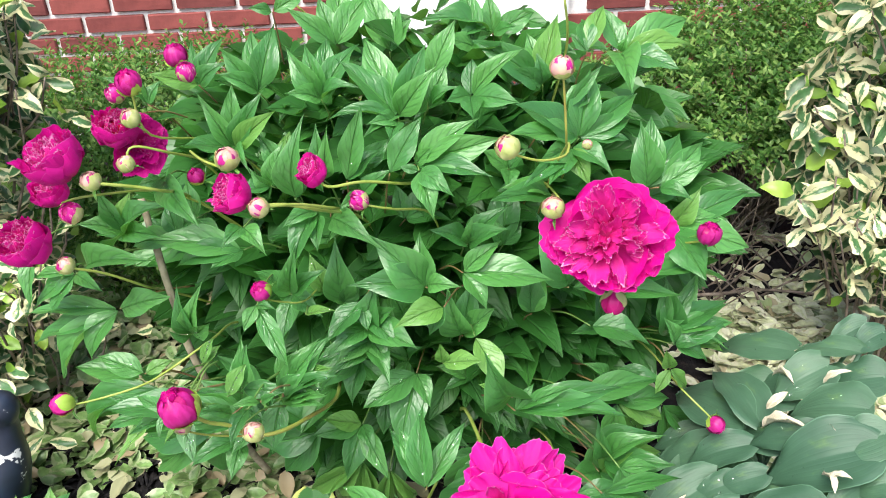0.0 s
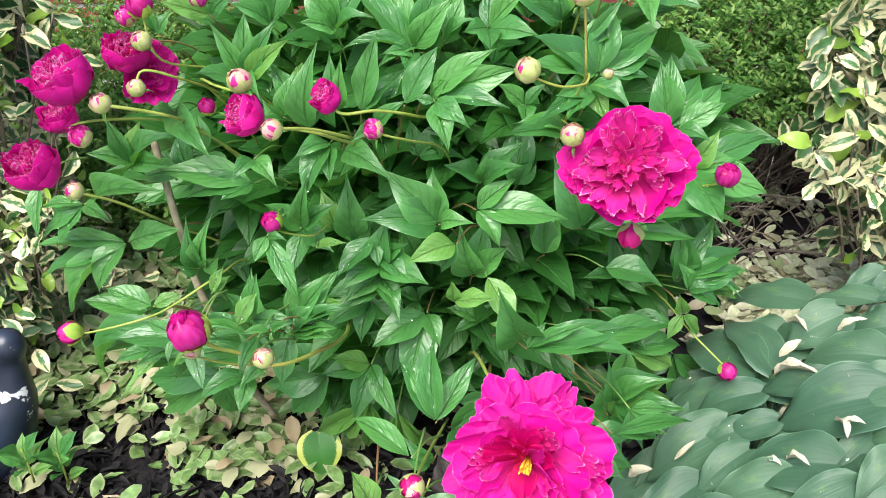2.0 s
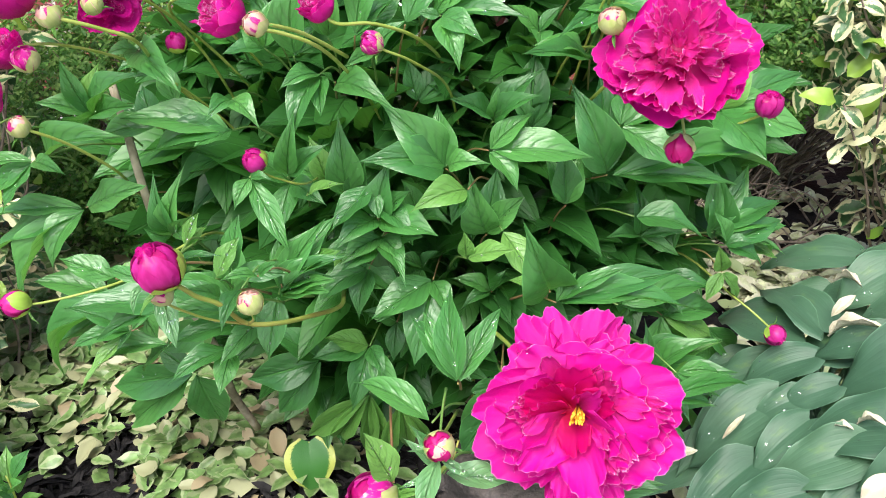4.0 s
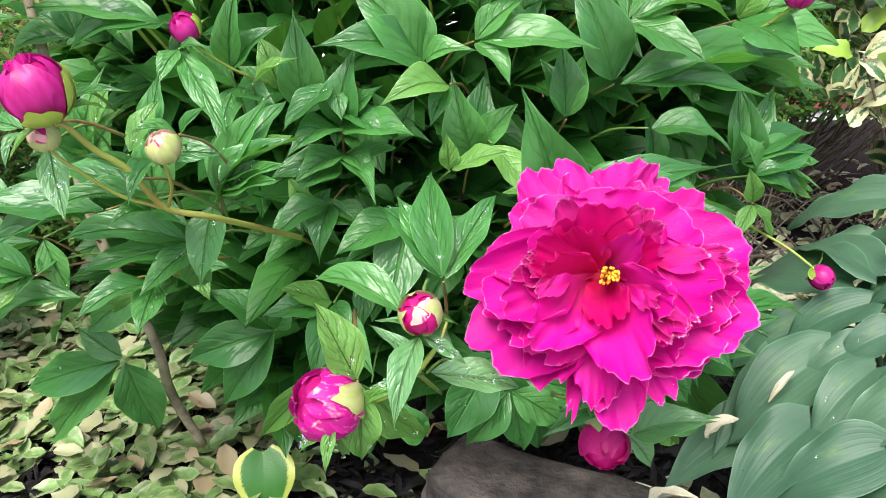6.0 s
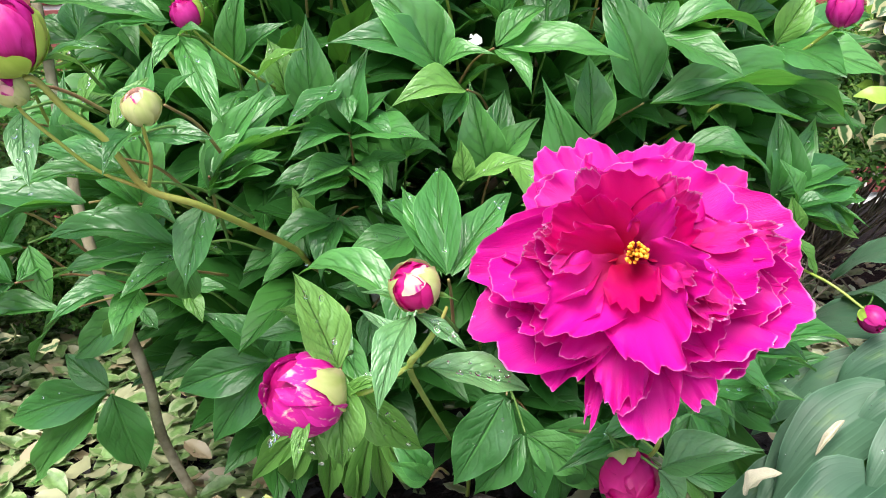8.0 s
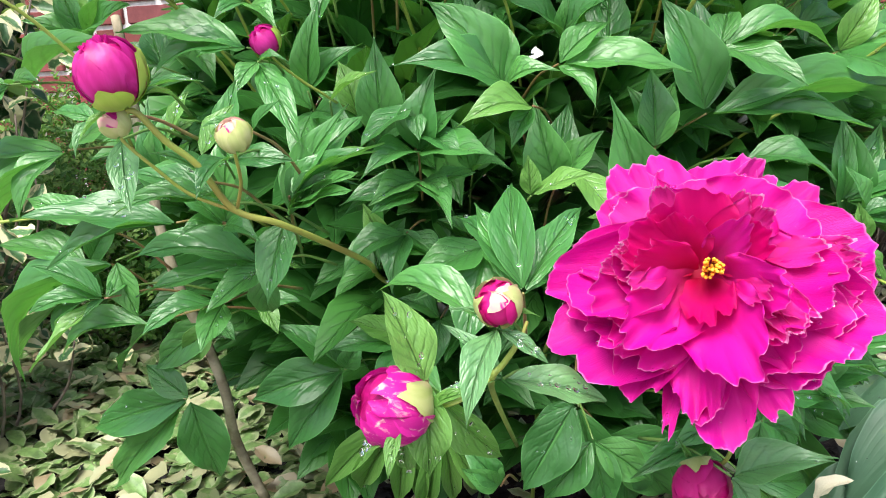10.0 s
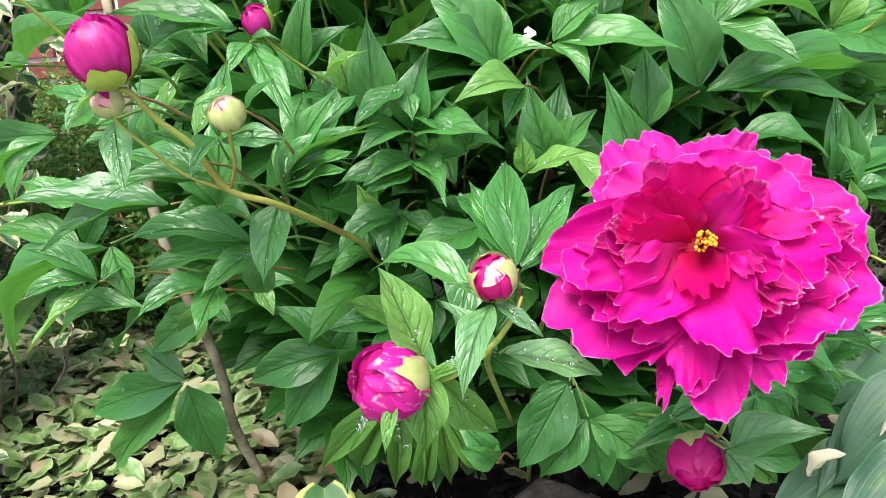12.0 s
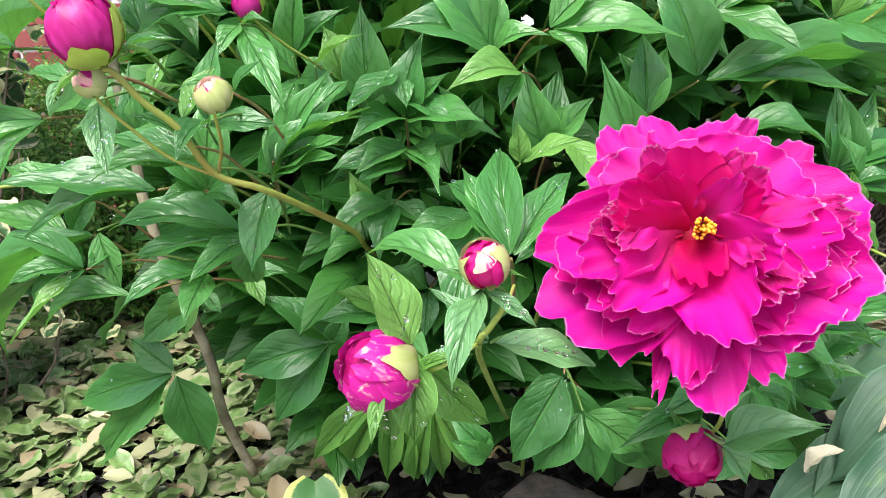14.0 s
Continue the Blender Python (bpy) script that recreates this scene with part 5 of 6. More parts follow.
set_petal(big_flower, BIG_FRAME, (0.21, -0.04, -0.05), (0.33, -0.07, 0.27), 0.18, "crumple")
set_petal(big_flower, BIG_FRAME, (-0.14, 0.31, -0.30), (-0.23, 0.50, -0.09), 0.20, "crumple")
set_petal(big_flower, BIG_FRAME, (0.39, 0.12, -0.22), (0.63, 0.20, 0.05), 0.22, "crumple")
set_petal(big_flower, BIG_FRAME, (-0.01, 0.11, -0.20), (-0.07, 0.39, 0.14), 0.63, "cup")
set_petal(big_flower, BIG_FRAME, (-0.05, 0.07, -0.20), (-0.27, 0.22, 0.21), 0.45, "cup")
set_petal(big_flower, BIG_FRAME, (-0.03, 0.08, -0.20), (-0.15, 0.25, 0.14), 0.37, "cup")
set_petal(big_flower, BIG_FRAME, (0.06, 0.07, -0.20), (0.17, 0.21, 0.19), 0.26, "lip")
set_petal(big_flower, BIG_FRAME, (0.08, 0.07, -0.20), (0.26, 0.21, 0.18), 0.34, "cup")
set_petal(big_flower, BIG_FRAME, (0.04, -0.07, -0.20), (0.09, -0.33, 0.47), 0.56, "lip")
set_petal(big_flower, BIG_FRAME, (-0.04, -0.04, -0.20), (-0.21, -0.22, 0.40), 0.49, "lip")
set_petal(big_flower, BIG_FRAME, (0.02, -0.01, -0.20), (0.04, -0.11, 0.22), 0.34, "cup")
set_petal(big_flower, BIG_FRAME, (0.08, -0.01, -0.20), (0.26, -0.11, 0.36), 0.41, "lip")
set_petal(big_flower, BIG_FRAME, (-0.04, 0.03, -0.20), (-0.23, 0.03, 0.23), 0.34, "cup")
stamens_in(big_flower, BIG_FRAME, (0.06, 0.05, 0.03), 0.062, 34, 5)

HIGH = (0.174, 0.697, 0.723)
BLOOMS.append(HIGH)
HIGH_FRAME = flower_frame(HIGH, (-0.203, -0.886, 0.417), (1.000, 0.004, -0.029), 0.0661)
high_flower = heart("flower", HIGH_FRAME @ Matrix.Translation((0, 0, -0.36)), 0.24, PETAL_LIGHT, "open magenta double peony flower with ruffled heart")
set_petal(high_flower, HIGH_FRAME, (-0.12, 0.00, -0.38), (-1.00, 0.04, -0.15), 1.03, "red_guard")
set_petal(high_flower, HIGH_FRAME, (-0.07, -0.06, -0.38), (-0.60, -0.52, -0.01), 0.90, "red_guard")
set_petal(high_flower, HIGH_FRAME, (0.01, -0.09, -0.38), (0.06, -0.79, 0.05), 1.29, "red_guard")
set_petal(high_flower, HIGH_FRAME, (0.08, -0.06, -0.38), (0.66, -0.55, -0.00), 0.99, "red_guard")
set_petal(high_flower, HIGH_FRAME, (0.11, 0.01, -0.38), (0.99, 0.06, -0.15), 0.82, "red_guard")
set_petal(high_flower, HIGH_FRAME, (0.07, 0.07, -0.38), (0.61, 0.60, -0.28), 0.95, "red_guard")
set_petal(high_flower, HIGH_FRAME, (0.01, 0.10, -0.38), (0.11, 0.82, -0.34), 1.08, "red_guard")
set_petal(high_flower, HIGH_FRAME, (-0.06, 0.05, -0.38), (-0.48, 0.44, -0.25), 0.90, "red_guard")
set_petal(high_flower, HIGH_FRAME, (-0.10, -0.03, -0.38), (-0.84, -0.24, -0.08), 0.86, "red_guard")
set_petal(high_flower, HIGH_FRAME, (0.05, -0.09, -0.38), (0.40, -0.75, 0.04), 0.95, "red_guard")
set_petal(high_flower, HIGH_FRAME, (0.10, 0.04, -0.38), (0.84, 0.36, -0.23), 0.78, "red_guard")
set_petal(high_flower, HIGH_FRAME, (-0.20, 0.00, -0.38), (-0.65, 0.02, 0.13), 0.97, "red_mid")
set_petal(high_flower, HIGH_FRAME, (-0.14, -0.11, -0.38), (-0.46, -0.35, 0.20), 0.83, "red_mid")
set_petal(high_flower, HIGH_FRAME, (0.02, -0.17, -0.38), (0.08, -0.55, 0.24), 1.06, "red_mid")
set_petal(high_flower, HIGH_FRAME, (0.18, -0.07, -0.38), (0.62, -0.23, 0.18), 0.83, "red_mid")
set_petal(high_flower, HIGH_FRAME, (0.18, 0.08, -0.38), (0.58, 0.28, 0.05), 0.83, "red_mid")
set_petal(high_flower, HIGH_FRAME, (0.05, 0.17, -0.38), (0.15, 0.55, -0.03), 0.97, "red_mid")
set_petal(high_flower, HIGH_FRAME, (-0.09, 0.11, -0.38), (-0.31, 0.37, 0.02), 0.78, "red_mid")
set_petal(high_flower, HIGH_FRAME, (-0.20, -0.05, -0.38), (-0.65, -0.17, 0.13), 0.74, "red_mid")
set_petal(high_flower, HIGH_FRAME, (0.14, -0.14, -0.38), (0.46, -0.46, 0.18), 0.83, "red_mid")
set_petal(high_flower, HIGH_FRAME, (0.12, 0.14, -0.38), (0.38, 0.48, -0.02), 0.78, "red_mid")
ruffled_heart(high_flower, HIGH_FRAME, 9)
globe_peony((-0.373, 0.80, 0.78), (-0.3, -0.3, 0.9), 0.054, 3)
globe_peony((-0.426, 0.79, 0.688), (-0.15, -0.45, 0.85), 0.053, 4)
globe_peony((-0.425, 0.87, 0.71), (-0.1, -0.3, 0.9), 0.0361, 6)
globe_peony((-0.340, 0.885, 0.778), (0.1, -0.4, 0.8), 0.0443, 7, "loose magenta peony flower past its best")
globe_peony((-0.180, 0.74, 0.761), (-0.6, -0.45, 0.6), 0.037, 8)
globe_peony((-0.113, 0.81, 0.750), (-0.45, -0.3, 0.75), 0.031, 10)

loose_peony((-0.325, 0.905, 0.752), (0.5, -0.5, 0.25), 0.07, 31, "drooping magenta peony flower losing its petals")

bud((-0.308, 0.873, 0.835), (-0.1, -0.08, 1), 0.028, "pink", 3, 0.42, 1, sides=(((0.8, -0.8, 0), 0.6, 0.0), ((-1, -0.3, 0), 0.5, -0.3), ((0, 1, 0), 0.9, 0.2)))
bud((-0.332, 0.89, 0.818), (-0.5, -0.12, 0.8), 0.021, "streaked", 3, 0.4, 2)
bud((-0.288, 0.98, 0.831), (-0.2, -0.16, 0.9), 0.027, "pink", 3, 0.42, 3)
bud((-0.263, 0.93, 0.826), (0.2, -0.16, 0.9), 0.022, "streaked", 3, 0.5, 4)
bud((-0.31, 0.86, 0.80), (0, -0.12, 0.9), 0.023, "pale", 4, 0.8, 5)
bud((-0.319, 0.84, 0.756), (-0.3, -0.16, 0.8), 0.021, "pale", 4, 0.7, 6)
bud((-0.343, 0.80, 0.756), (-0.3, -0.12, 0.9), 0.024, "pale", 4, 0.7, 7)
bud((-0.373, 0.80, 0.720), (-0.1, -0.16, 0.9), 0.023, "streaked", 3, 0.6, 8)
bud((-0.391, 0.79, 0.662), (-0.2, -0.16, 0.8), 0.022, "pale", 4, 0.7, 9)
bud((-0.191, 0.777, 0.784), (-0.1, -0.2, 0.9), 0.027, "pale", 4, 0.7, 10)
bud((-0.277, 0.932, 0.696), (-0.2, -0.2, 0.8), 0.021, "pink", 3, 0.6, 11)
bud((-0.153, 0.72, 0.757), (-0.5, -0.24, 0.5), 0.022, "pale", 3, 0.6, 12)
bud((-0.069, 0.81, 0.715), (-0.6, -0.2, 0.5), 0.021, "streaked", 3, 0.5, 13)
bud((-0.187, 0.797, 0.614), (-0.4, -0.28, 0.5), 0.023, "pink", 3, 0.5, 14, sides=(((-0.3, -1, -0.3), 0.5, -0.2), ((1, 0, 0), 0.7, 0.4), ((-0.3, 0.6, 0.6), 0.7, 0.3)))
bud((-0.427, 0.757, 0.497), (-0.8, -0.2, 0.2), 0.026, "pink", 3, 0.5, 15)
bud((-0.235, 0.621, 0.600), (-0.3, -0.12, 0.9), 0.0385, "pink", 3, 0.42, 16, "plump magenta peony bud about to open", sides=(((-0.1, -1, 0), 0.95, -0.35), ((1, 0.1, 0), 0.6, 0.4), ((0.3, 1, 0), 1.0, 0.2)))
bud((-0.239, 0.628, 0.572), (-0.5, -0.2, 0.5), 0.02, "pale", 3, 0.7, 17)
bud((-0.171, 0.626, 0.562), (-0.1, -0.24, 0.8), 0.0225, "pale", 4, 0.75, 18)
bud((-0.029, 0.532, 0.486), (-0.2, -0.5, 0.5), 0.0225, "dark", 3, 0.6, 19, sides=(((-1, -0.4, 0), 0.75, 1.1), ((1, -0.3, 0.2), 0.85, 1.05), ((0, 1, 0), 1.0, 0.9), ((0.1, -1, -0.6), 0.5, -0.5)), cap=True)
bud((-0.083, 0.537, 0.433), (-0.45, -0.32, 0.3), 0.0385, "streaked", 3, 0.45, 20, "large round magenta and cream streaked peony bud", sides=(((1, -0.35, 0.3), 0.55, 0.5), ((0.2, 1, 0), 1.0, 0.3), ((-0.6, -0.5, -1), 0.5, -0.75)))
bud((0.103, 0.65, 0.314), (-0.05, -0.85, -0.12), 0.0385, "dark", 3, 0.5, 21, "round crimson peony bud between cream green sepals", sides=(((-0.25, 0, 1), 0.62, 0.3), ((-0.1, 0, -1), 0.6, 0.1), ((1, 0, -0.2), 0.4, -0.1)))
bud((0.083, 0.716, 0.809), (-0.3, -0.2, 0.8), 0.025, "pale", 4, 0.85, 22)
bud((0.126, 0.717, 0.745), (-0.2, -0.24, 0.7), 0.024, "pale", 4, 0.75, 23)
bud((0.148, 0.84, 0.841), (0, -0.08, 1), 0.028, "pale", 3, 0.45, 24, "cream and pink peony bud with low green sepals")
bud((0.17, 0.80, 0.772), (0.1, -0.2, 0.8), 0.012, "pale", 4, 0.8, 25)
bud((0.189, 0.717, 0.634), (-0.1, -0.28, -0.5), 0.025, "dark", 3, 0.45, 26)
bud((0.340, 0.898, 0.605), (0, -0.2, 0.8), 0.030, "pink", 2, 0.2, 27, "deep magenta peony bud without sepals open", sides=(((0, 1, 0), 0.8, -0.6),))
bud((0.364, 0.846, 0.345), (0.3, -0.3, -0.3), 0.024, "pink", 3, 0.4, 28, sides=(((-1, 0.2, 0.6), 0.6, -0.3), ((0.4, 1, 0.2), 0.6, 0.0)))
bud((-0.09, 1.2, 0.819), (0.1, -0.16, 0.8), 0.02, "streaked", 3, 0.5, 29)

# shared branch of the plump bud, its small neighbours, and the other stems
stem([(-0.229, 0.632, 0.578), (-0.218, 0.645, 0.559), (-0.205, 0.66, 0.541), (-0.192, 0.68, 0.509), (-0.168, 0.7, 0.494), (-0.148, 0.75, 0.468), (-0.127, 0.83, 0.429), (-0.132, 0.95, 0.382)], 0.0019, 0.0028, STEM_RED)
stem([(-0.237, 0.632, 0.561), (-0.227, 0.645, 0.544), (-0.214, 0.665, 0.523), (-0.192, 0.68, 0.508)], 0.001, 0.0012, STEM_RED)
stem([(-0.173, 0.63, 0.551), (-0.177, 0.65, 0.531), (-0.188, 0.675, 0.511)], 0.001, 0.0012, STEM_RED)
stem([(-0.405, 0.765, 0.492), (-0.35, 0.79, 0.492), (-0.322, 0.82, 0.492), (-0.28, 0.87, 0.499), (-0.276, 0.97, 0.455)], 0.0012, 0.0018)
stem([(-0.184, 0.8, 0.602), (-0.168, 0.82, 0.583), (-0.15, 0.85, 0.565), (-0.133, 0.95, 0.533)], 0.001, 0.0014)
stem([(-0.027, 0.535, 0.473), (-0.02, 0.545, 0.462), (-0.027, 0.55, 0.448), (-0.033, 0.555, 0.438), (-0.029, 0.66, 0.377), (-0.005, 0.9, 0.219)], 0.0012, 0.002)
stem([(-0.014, 0.56, 0.466), (-0.02, 0.55, 0.457), (-0.033, 0.553, 0.439)], 0.0009, 0.0011, STEM_RED)
stem([(-0.066, 0.545, 0.428), (-0.051, 0.54, 0.433), (-0.033, 0.553, 0.439)], 0.0012, 0.0013)
stem([(0.108, 0.668, 0.32), (0.119, 0.66, 0.326), (0.124, 0.658, 0.344), (0.126, 0.7, 0.344), (0.158, 0.9, 0.26)], 0.0013, 0.002)
stem([(-0.332, 0.8, 0.752), (-0.309, 0.82, 0.738), (-0.289, 0.85, 0.717), (-0.311, 0.98, 0.649)], 0.0018, 0.002)
stem([(-0.384, 0.81, 0.727), (-0.354, 0.84, 0.721), (-0.321, 0.95, 0.668)], 0.0014, 0.0016)
stem([(-0.383, 0.79, 0.658), (-0.363, 0.82, 0.631), (-0.344, 0.87, 0.581), (-0.364, 0.98, 0.504)], 0.0014, 0.0018)
stem([(-0.311, 0.85, 0.771), (-0.284, 0.88, 0.75), (-0.267, 0.98, 0.69)], 0.0014, 0.0018)
stem([(-0.193, 0.785, 0.769), (-0.232, 0.83, 0.76), (-0.276, 0.93, 0.728)], 0.0014, 0.0016)
stem([(-0.166, 0.735, 0.751), (-0.139, 0.76, 0.739), (-0.108, 0.8, 0.71), (-0.086, 0.95, 0.621)], 0.0016, 0.002)
stem([(-0.145, 0.725, 0.755), (-0.122, 0.76, 0.738), (-0.093, 0.82, 0.701)], 0.0014, 0.0018)
stem([(-0.099, 0.805, 0.735), (-0.066, 0.83, 0.727), (-0.027, 0.88, 0.699), (0.001, 1, 0.636)], 0.0016, 0.002)
stem([(-0.058, 0.812, 0.707), (-0.033, 0.84, 0.687), (0.001, 0.93, 0.634)], 0.0012, 0.0016)
stem([(0.092, 0.72, 0.799), (0.118, 0.745, 0.781), (0.145, 0.78, 0.77), (0.156, 0.84, 0.756)], 0.0012, 0.0014, STEM_RED)
stem([(0.15, 0.842, 0.826), (0.154, 0.85, 0.788), (0.159, 0.87, 0.743), (0.178, 1, 0.652)], 0.0012, 0.0018, STEM_RED)
stem([(-0.093, 1.2, 0.811), (-0.11, 1.21, 0.816), (-0.118, 1.22, 0.764), (-0.124, 1.25, 0.721)], 0.001, 0.0014, STEM_RED)
stem([(-0.168, 1.15, 0.841), (-0.145, 1.18, 0.805), (-0.122, 1.22, 0.765), (-0.1, 1.25, 0.711)], 0.0014, 0.0018, STEM_RED)
stem([(0.171, 1, 0.869), (0.178, 1.02, 0.83), (0.18, 1.05, 0.786)], 0.0015, 0.002)
stem([(0.085, 0.60, 0.46), (0.06, 0.72, 0.42), (0.03, 0.95, 0.3), (0.02, 1.12, 0.0)], 0.002, 0.0027)
stem([(0.18, 0.73, 0.70), (0.17, 0.86, 0.66), (0.12, 1.05, 0.5)], 0.0019, 0.0023)
stem([(0.132, 0.724, 0.735), (0.15, 0.80, 0.70), (0.14, 0.95, 0.66)], 0.0012, 0.0016)
stem([(0.195, 0.727, 0.645), (0.2, 0.80, 0.66), (0.18, 0.95, 0.62)], 0.0012, 0.0016)
stem([(0.338, 0.905, 0.592), (0.30, 0.98, 0.54), (0.2, 1.08, 0.45)], 0.0014, 0.002)
stem([(0.356, 0.853, 0.354), (0.325, 0.885, 0.376), (0.28, 1.0, 0.38), (0.2, 1.1, 0.3)], 0.0011, 0.0018)
stem([(-0.308, 0.875, 0.82), (-0.302, 0.885, 0.77), (-0.26, 0.98, 0.72)], 0.0012, 0.0016)
stem([(-0.371, 0.98, 0.646), (-0.361, 0.965, 0.593), (-0.354, 0.955, 0.532), (-0.345, 0.945, 0.483), (-0.342, 0.94, 0.451), (-0.333, 0.95, 0.376), (-0.324, 0.97, 0.323), (-0.318, 1, 0.246), (-0.322, 1.03, 0.17), (-0.308, 1.07, 0.072)], 0.0048, 0.0062, BARK, "bare brown woody stem")

# ---- peony leaves ----
leaf((-0.233, 0.958, 0.718), (-0.267, 0.961, 0.792, 0.27), (-0.227, 0.975, 0.794, 0.33), (-0.188, 0.959, 0.791, 0.29), (-0.169, 0.931, 0.776, 0.27), (-0.284, 0.925, 0.740, 0.48), (-0.203, 0.894, 0.719, 0.22))
leaf((-0.211, 1.039, 0.760), (-0.187, 1.080, 0.839, 0.35), (-0.221, 1.089, 0.828, 0.27), (-0.251, 1.040, 0.820, 0.35), (-0.253, 1.011, 0.798, 0.38))
leaf((-0.288, 1.047, 0.771), (-0.297, 1.079, 0.822, 0.27), (-0.254, 1.083, 0.826, 0.34), (-0.245, 1.042, 0.804, 0.40), (-0.339, 1.019, 0.798, 0.31), (-0.328, 1.079, 0.804, 0.29))
leaf((-0.354, 0.988, 0.758), (-0.399, 0.940, 0.757, 0.34))
leaf((-0.358, 1.045, 0.749), (-0.386, 1.065, 0.806, 0.18), (-0.410, 1.038, 0.794, 0.16), (-0.340, 1.061, 0.777, 0.50))
leaf((-0.149, 0.869, 0.691), (-0.131, 0.864, 0.791, 0.31), (-0.123, 0.886, 0.719, 0.38))
leaf((-0.116, 0.890, 0.702), (-0.119, 0.886, 0.772, 0.36), (-0.105, 0.875, 0.772, 0.29))
leaf((-0.089, 0.880, 0.705), (-0.065, 0.884, 0.794, 0.30), (-0.048, 0.901, 0.737, 0.42))
leaf((-0.031, 0.965, 0.747), (-0.097, 0.976, 0.820, 0.36), (-0.068, 1.020, 0.830, 0.36), (0.007, 1.002, 0.827, 0.31), (0.017, 0.955, 0.811, 0.36), (-0.067, 0.888, 0.757, 0.26))
leaf((0.010, 1.018, 0.775), (0.043, 1.042, 0.841, 0.41), (0.017, 1.049, 0.821, 0.39))
leaf((-0.125, 0.993, 0.764), (-0.164, 1.003, 0.829, 0.39), (-0.143, 1.022, 0.829, 0.34), (-0.116, 1.040, 0.828, 0.36), (-0.078, 1.036, 0.822, 0.30), (-0.162, 0.964, 0.785, 0.48), (-0.071, 0.962, 0.791, 0.32))
leaf((-0.029, 0.928, 0.756), (-0.114, 0.915, 0.772, 0.20), (-0.063, 0.902, 0.766, 0.50), (-0.037, 0.886, 0.750, 0.50))
leaf((-0.039, 0.873, 0.715), (-0.000, 0.888, 0.776, 0.38))
leaf((-0.010, 0.877, 0.723), (0.063, 0.874, 0.777, 0.33), (0.085, 0.859, 0.759, 0.31), (0.075, 0.834, 0.725, 0.28), (0.009, 0.867, 0.747, 0.50))
leaf((-0.005, 0.857, 0.725), (0.032, 0.824, 0.709, 0.50), (0.010, 0.815, 0.685, 0.50), (-0.027, 0.858, 0.730, 0.50))
leaf((0.057, 0.961, 0.771), (0.125, 0.976, 0.826, 0.26), (0.061, 0.988, 0.808, 0.50), (0.112, 0.920, 0.775, 0.44), (0.058, 0.900, 0.769, 0.42), (0.028, 0.922, 0.780, 0.46))
leaf((0.093, 1.118, 0.800), (0.004, 1.086, 0.837, 0.32), (0.088, 1.141, 0.848, 0.50), (0.121, 1.091, 0.816, 0.50), (0.151, 1.139, 0.821, 0.43), (0.039, 1.076, 0.810, 0.32))
leaf((0.150, 1.029, 0.757), (0.173, 1.073, 0.839, 0.33), (0.133, 1.062, 0.815, 0.44), (0.058, 1.043, 0.819, 0.28), (0.142, 1.028, 0.802, 0.50), (0.103, 1.014, 0.786, 0.42))
leaf((0.184, 0.941, 0.719), (0.107, 0.911, 0.779, 0.38), (0.089, 0.877, 0.754, 0.24), (0.205, 0.997, 0.792, 0.36), (0.266, 0.997, 0.755, 0.27), (0.256, 0.974, 0.732, 0.31), (0.245, 0.944, 0.714, 0.34))
leaf((0.173, 0.926, 0.714), (0.216, 0.882, 0.700, 0.50), (0.139, 0.855, 0.701, 0.34), (0.192, 0.889, 0.679, 0.50), (0.104, 0.840, 0.703, 0.16), (0.128, 0.871, 0.722, 0.36))
leaf((0.167, 0.950, 0.752), (0.213, 0.964, 0.802, 0.20), (0.217, 0.989, 0.768, 0.48))
leaf((0.258, 1.085, 0.777), (0.355, 1.132, 0.806, 0.41), (0.360, 1.101, 0.780, 0.26), (0.324, 1.041, 0.766, 0.50), (0.251, 0.977, 0.765, 0.36), (0.238, 1.124, 0.828, 0.50), (0.265, 1.079, 0.802, 0.50))
leaf((0.211, 1.066, 0.785), (0.210, 1.111, 0.818, 0.50), (0.238, 1.116, 0.832, 0.33), (0.191, 1.080, 0.806, 0.50))
leaf((0.281, 0.977, 0.630), (0.270, 0.993, 0.717, 0.43), (0.290, 1.026, 0.711, 0.37), (0.332, 1.031, 0.685, 0.38))
leaf((0.294, 0.972, 0.634), (0.353, 0.981, 0.663, 0.43), (0.359, 1.018, 0.675, 0.35), (0.331, 0.943, 0.630, 0.50))
leaf((0.314, 0.973, 0.575), (0.426, 1.012, 0.604, 0.27), (0.416, 0.956, 0.550, 0.41), (0.349, 0.970, 0.633, 0.39), (0.336, 0.877, 0.555, 0.45), (0.389, 0.973, 0.586, 0.33))
leaf((0.318, 0.947, 0.420), (0.304, 0.931, 0.525, 0.31), (0.357, 0.967, 0.509, 0.30), (0.404, 0.969, 0.463, 0.37), (0.410, 0.960, 0.427, 0.35), (0.408, 0.959, 0.397, 0.30))
leaf((-0.385, 0.939, 0.620), (-0.400, 0.928, 0.683, 0.31), (-0.430, 0.919, 0.647, 0.47), (-0.363, 0.936, 0.679, 0.44), (-0.302, 0.900, 0.679, 0.27), (-0.317, 0.867, 0.653, 0.23), (-0.394, 0.885, 0.636, 0.41))
leaf((-0.439, 0.922, 0.583), (-0.326, 0.854, 0.629, 0.22))
leaf((-0.437, 0.892, 0.590), (-0.508, 0.896, 0.541, 0.28), (-0.477, 0.873, 0.540, 0.36), (-0.387, 0.845, 0.592, 0.25), (-0.492, 0.893, 0.588, 0.28))
leaf((-0.401, 0.903, 0.529), (-0.544, 0.931, 0.512, 0.17), (-0.551, 0.935, 0.460, 0.21), (-0.509, 0.898, 0.427, 0.24), (-0.448, 0.870, 0.469, 0.44), (-0.320, 0.872, 0.564, 0.35))
leaf((-0.493, 0.918, 0.614), (-0.502, 0.883, 0.549, 0.27))
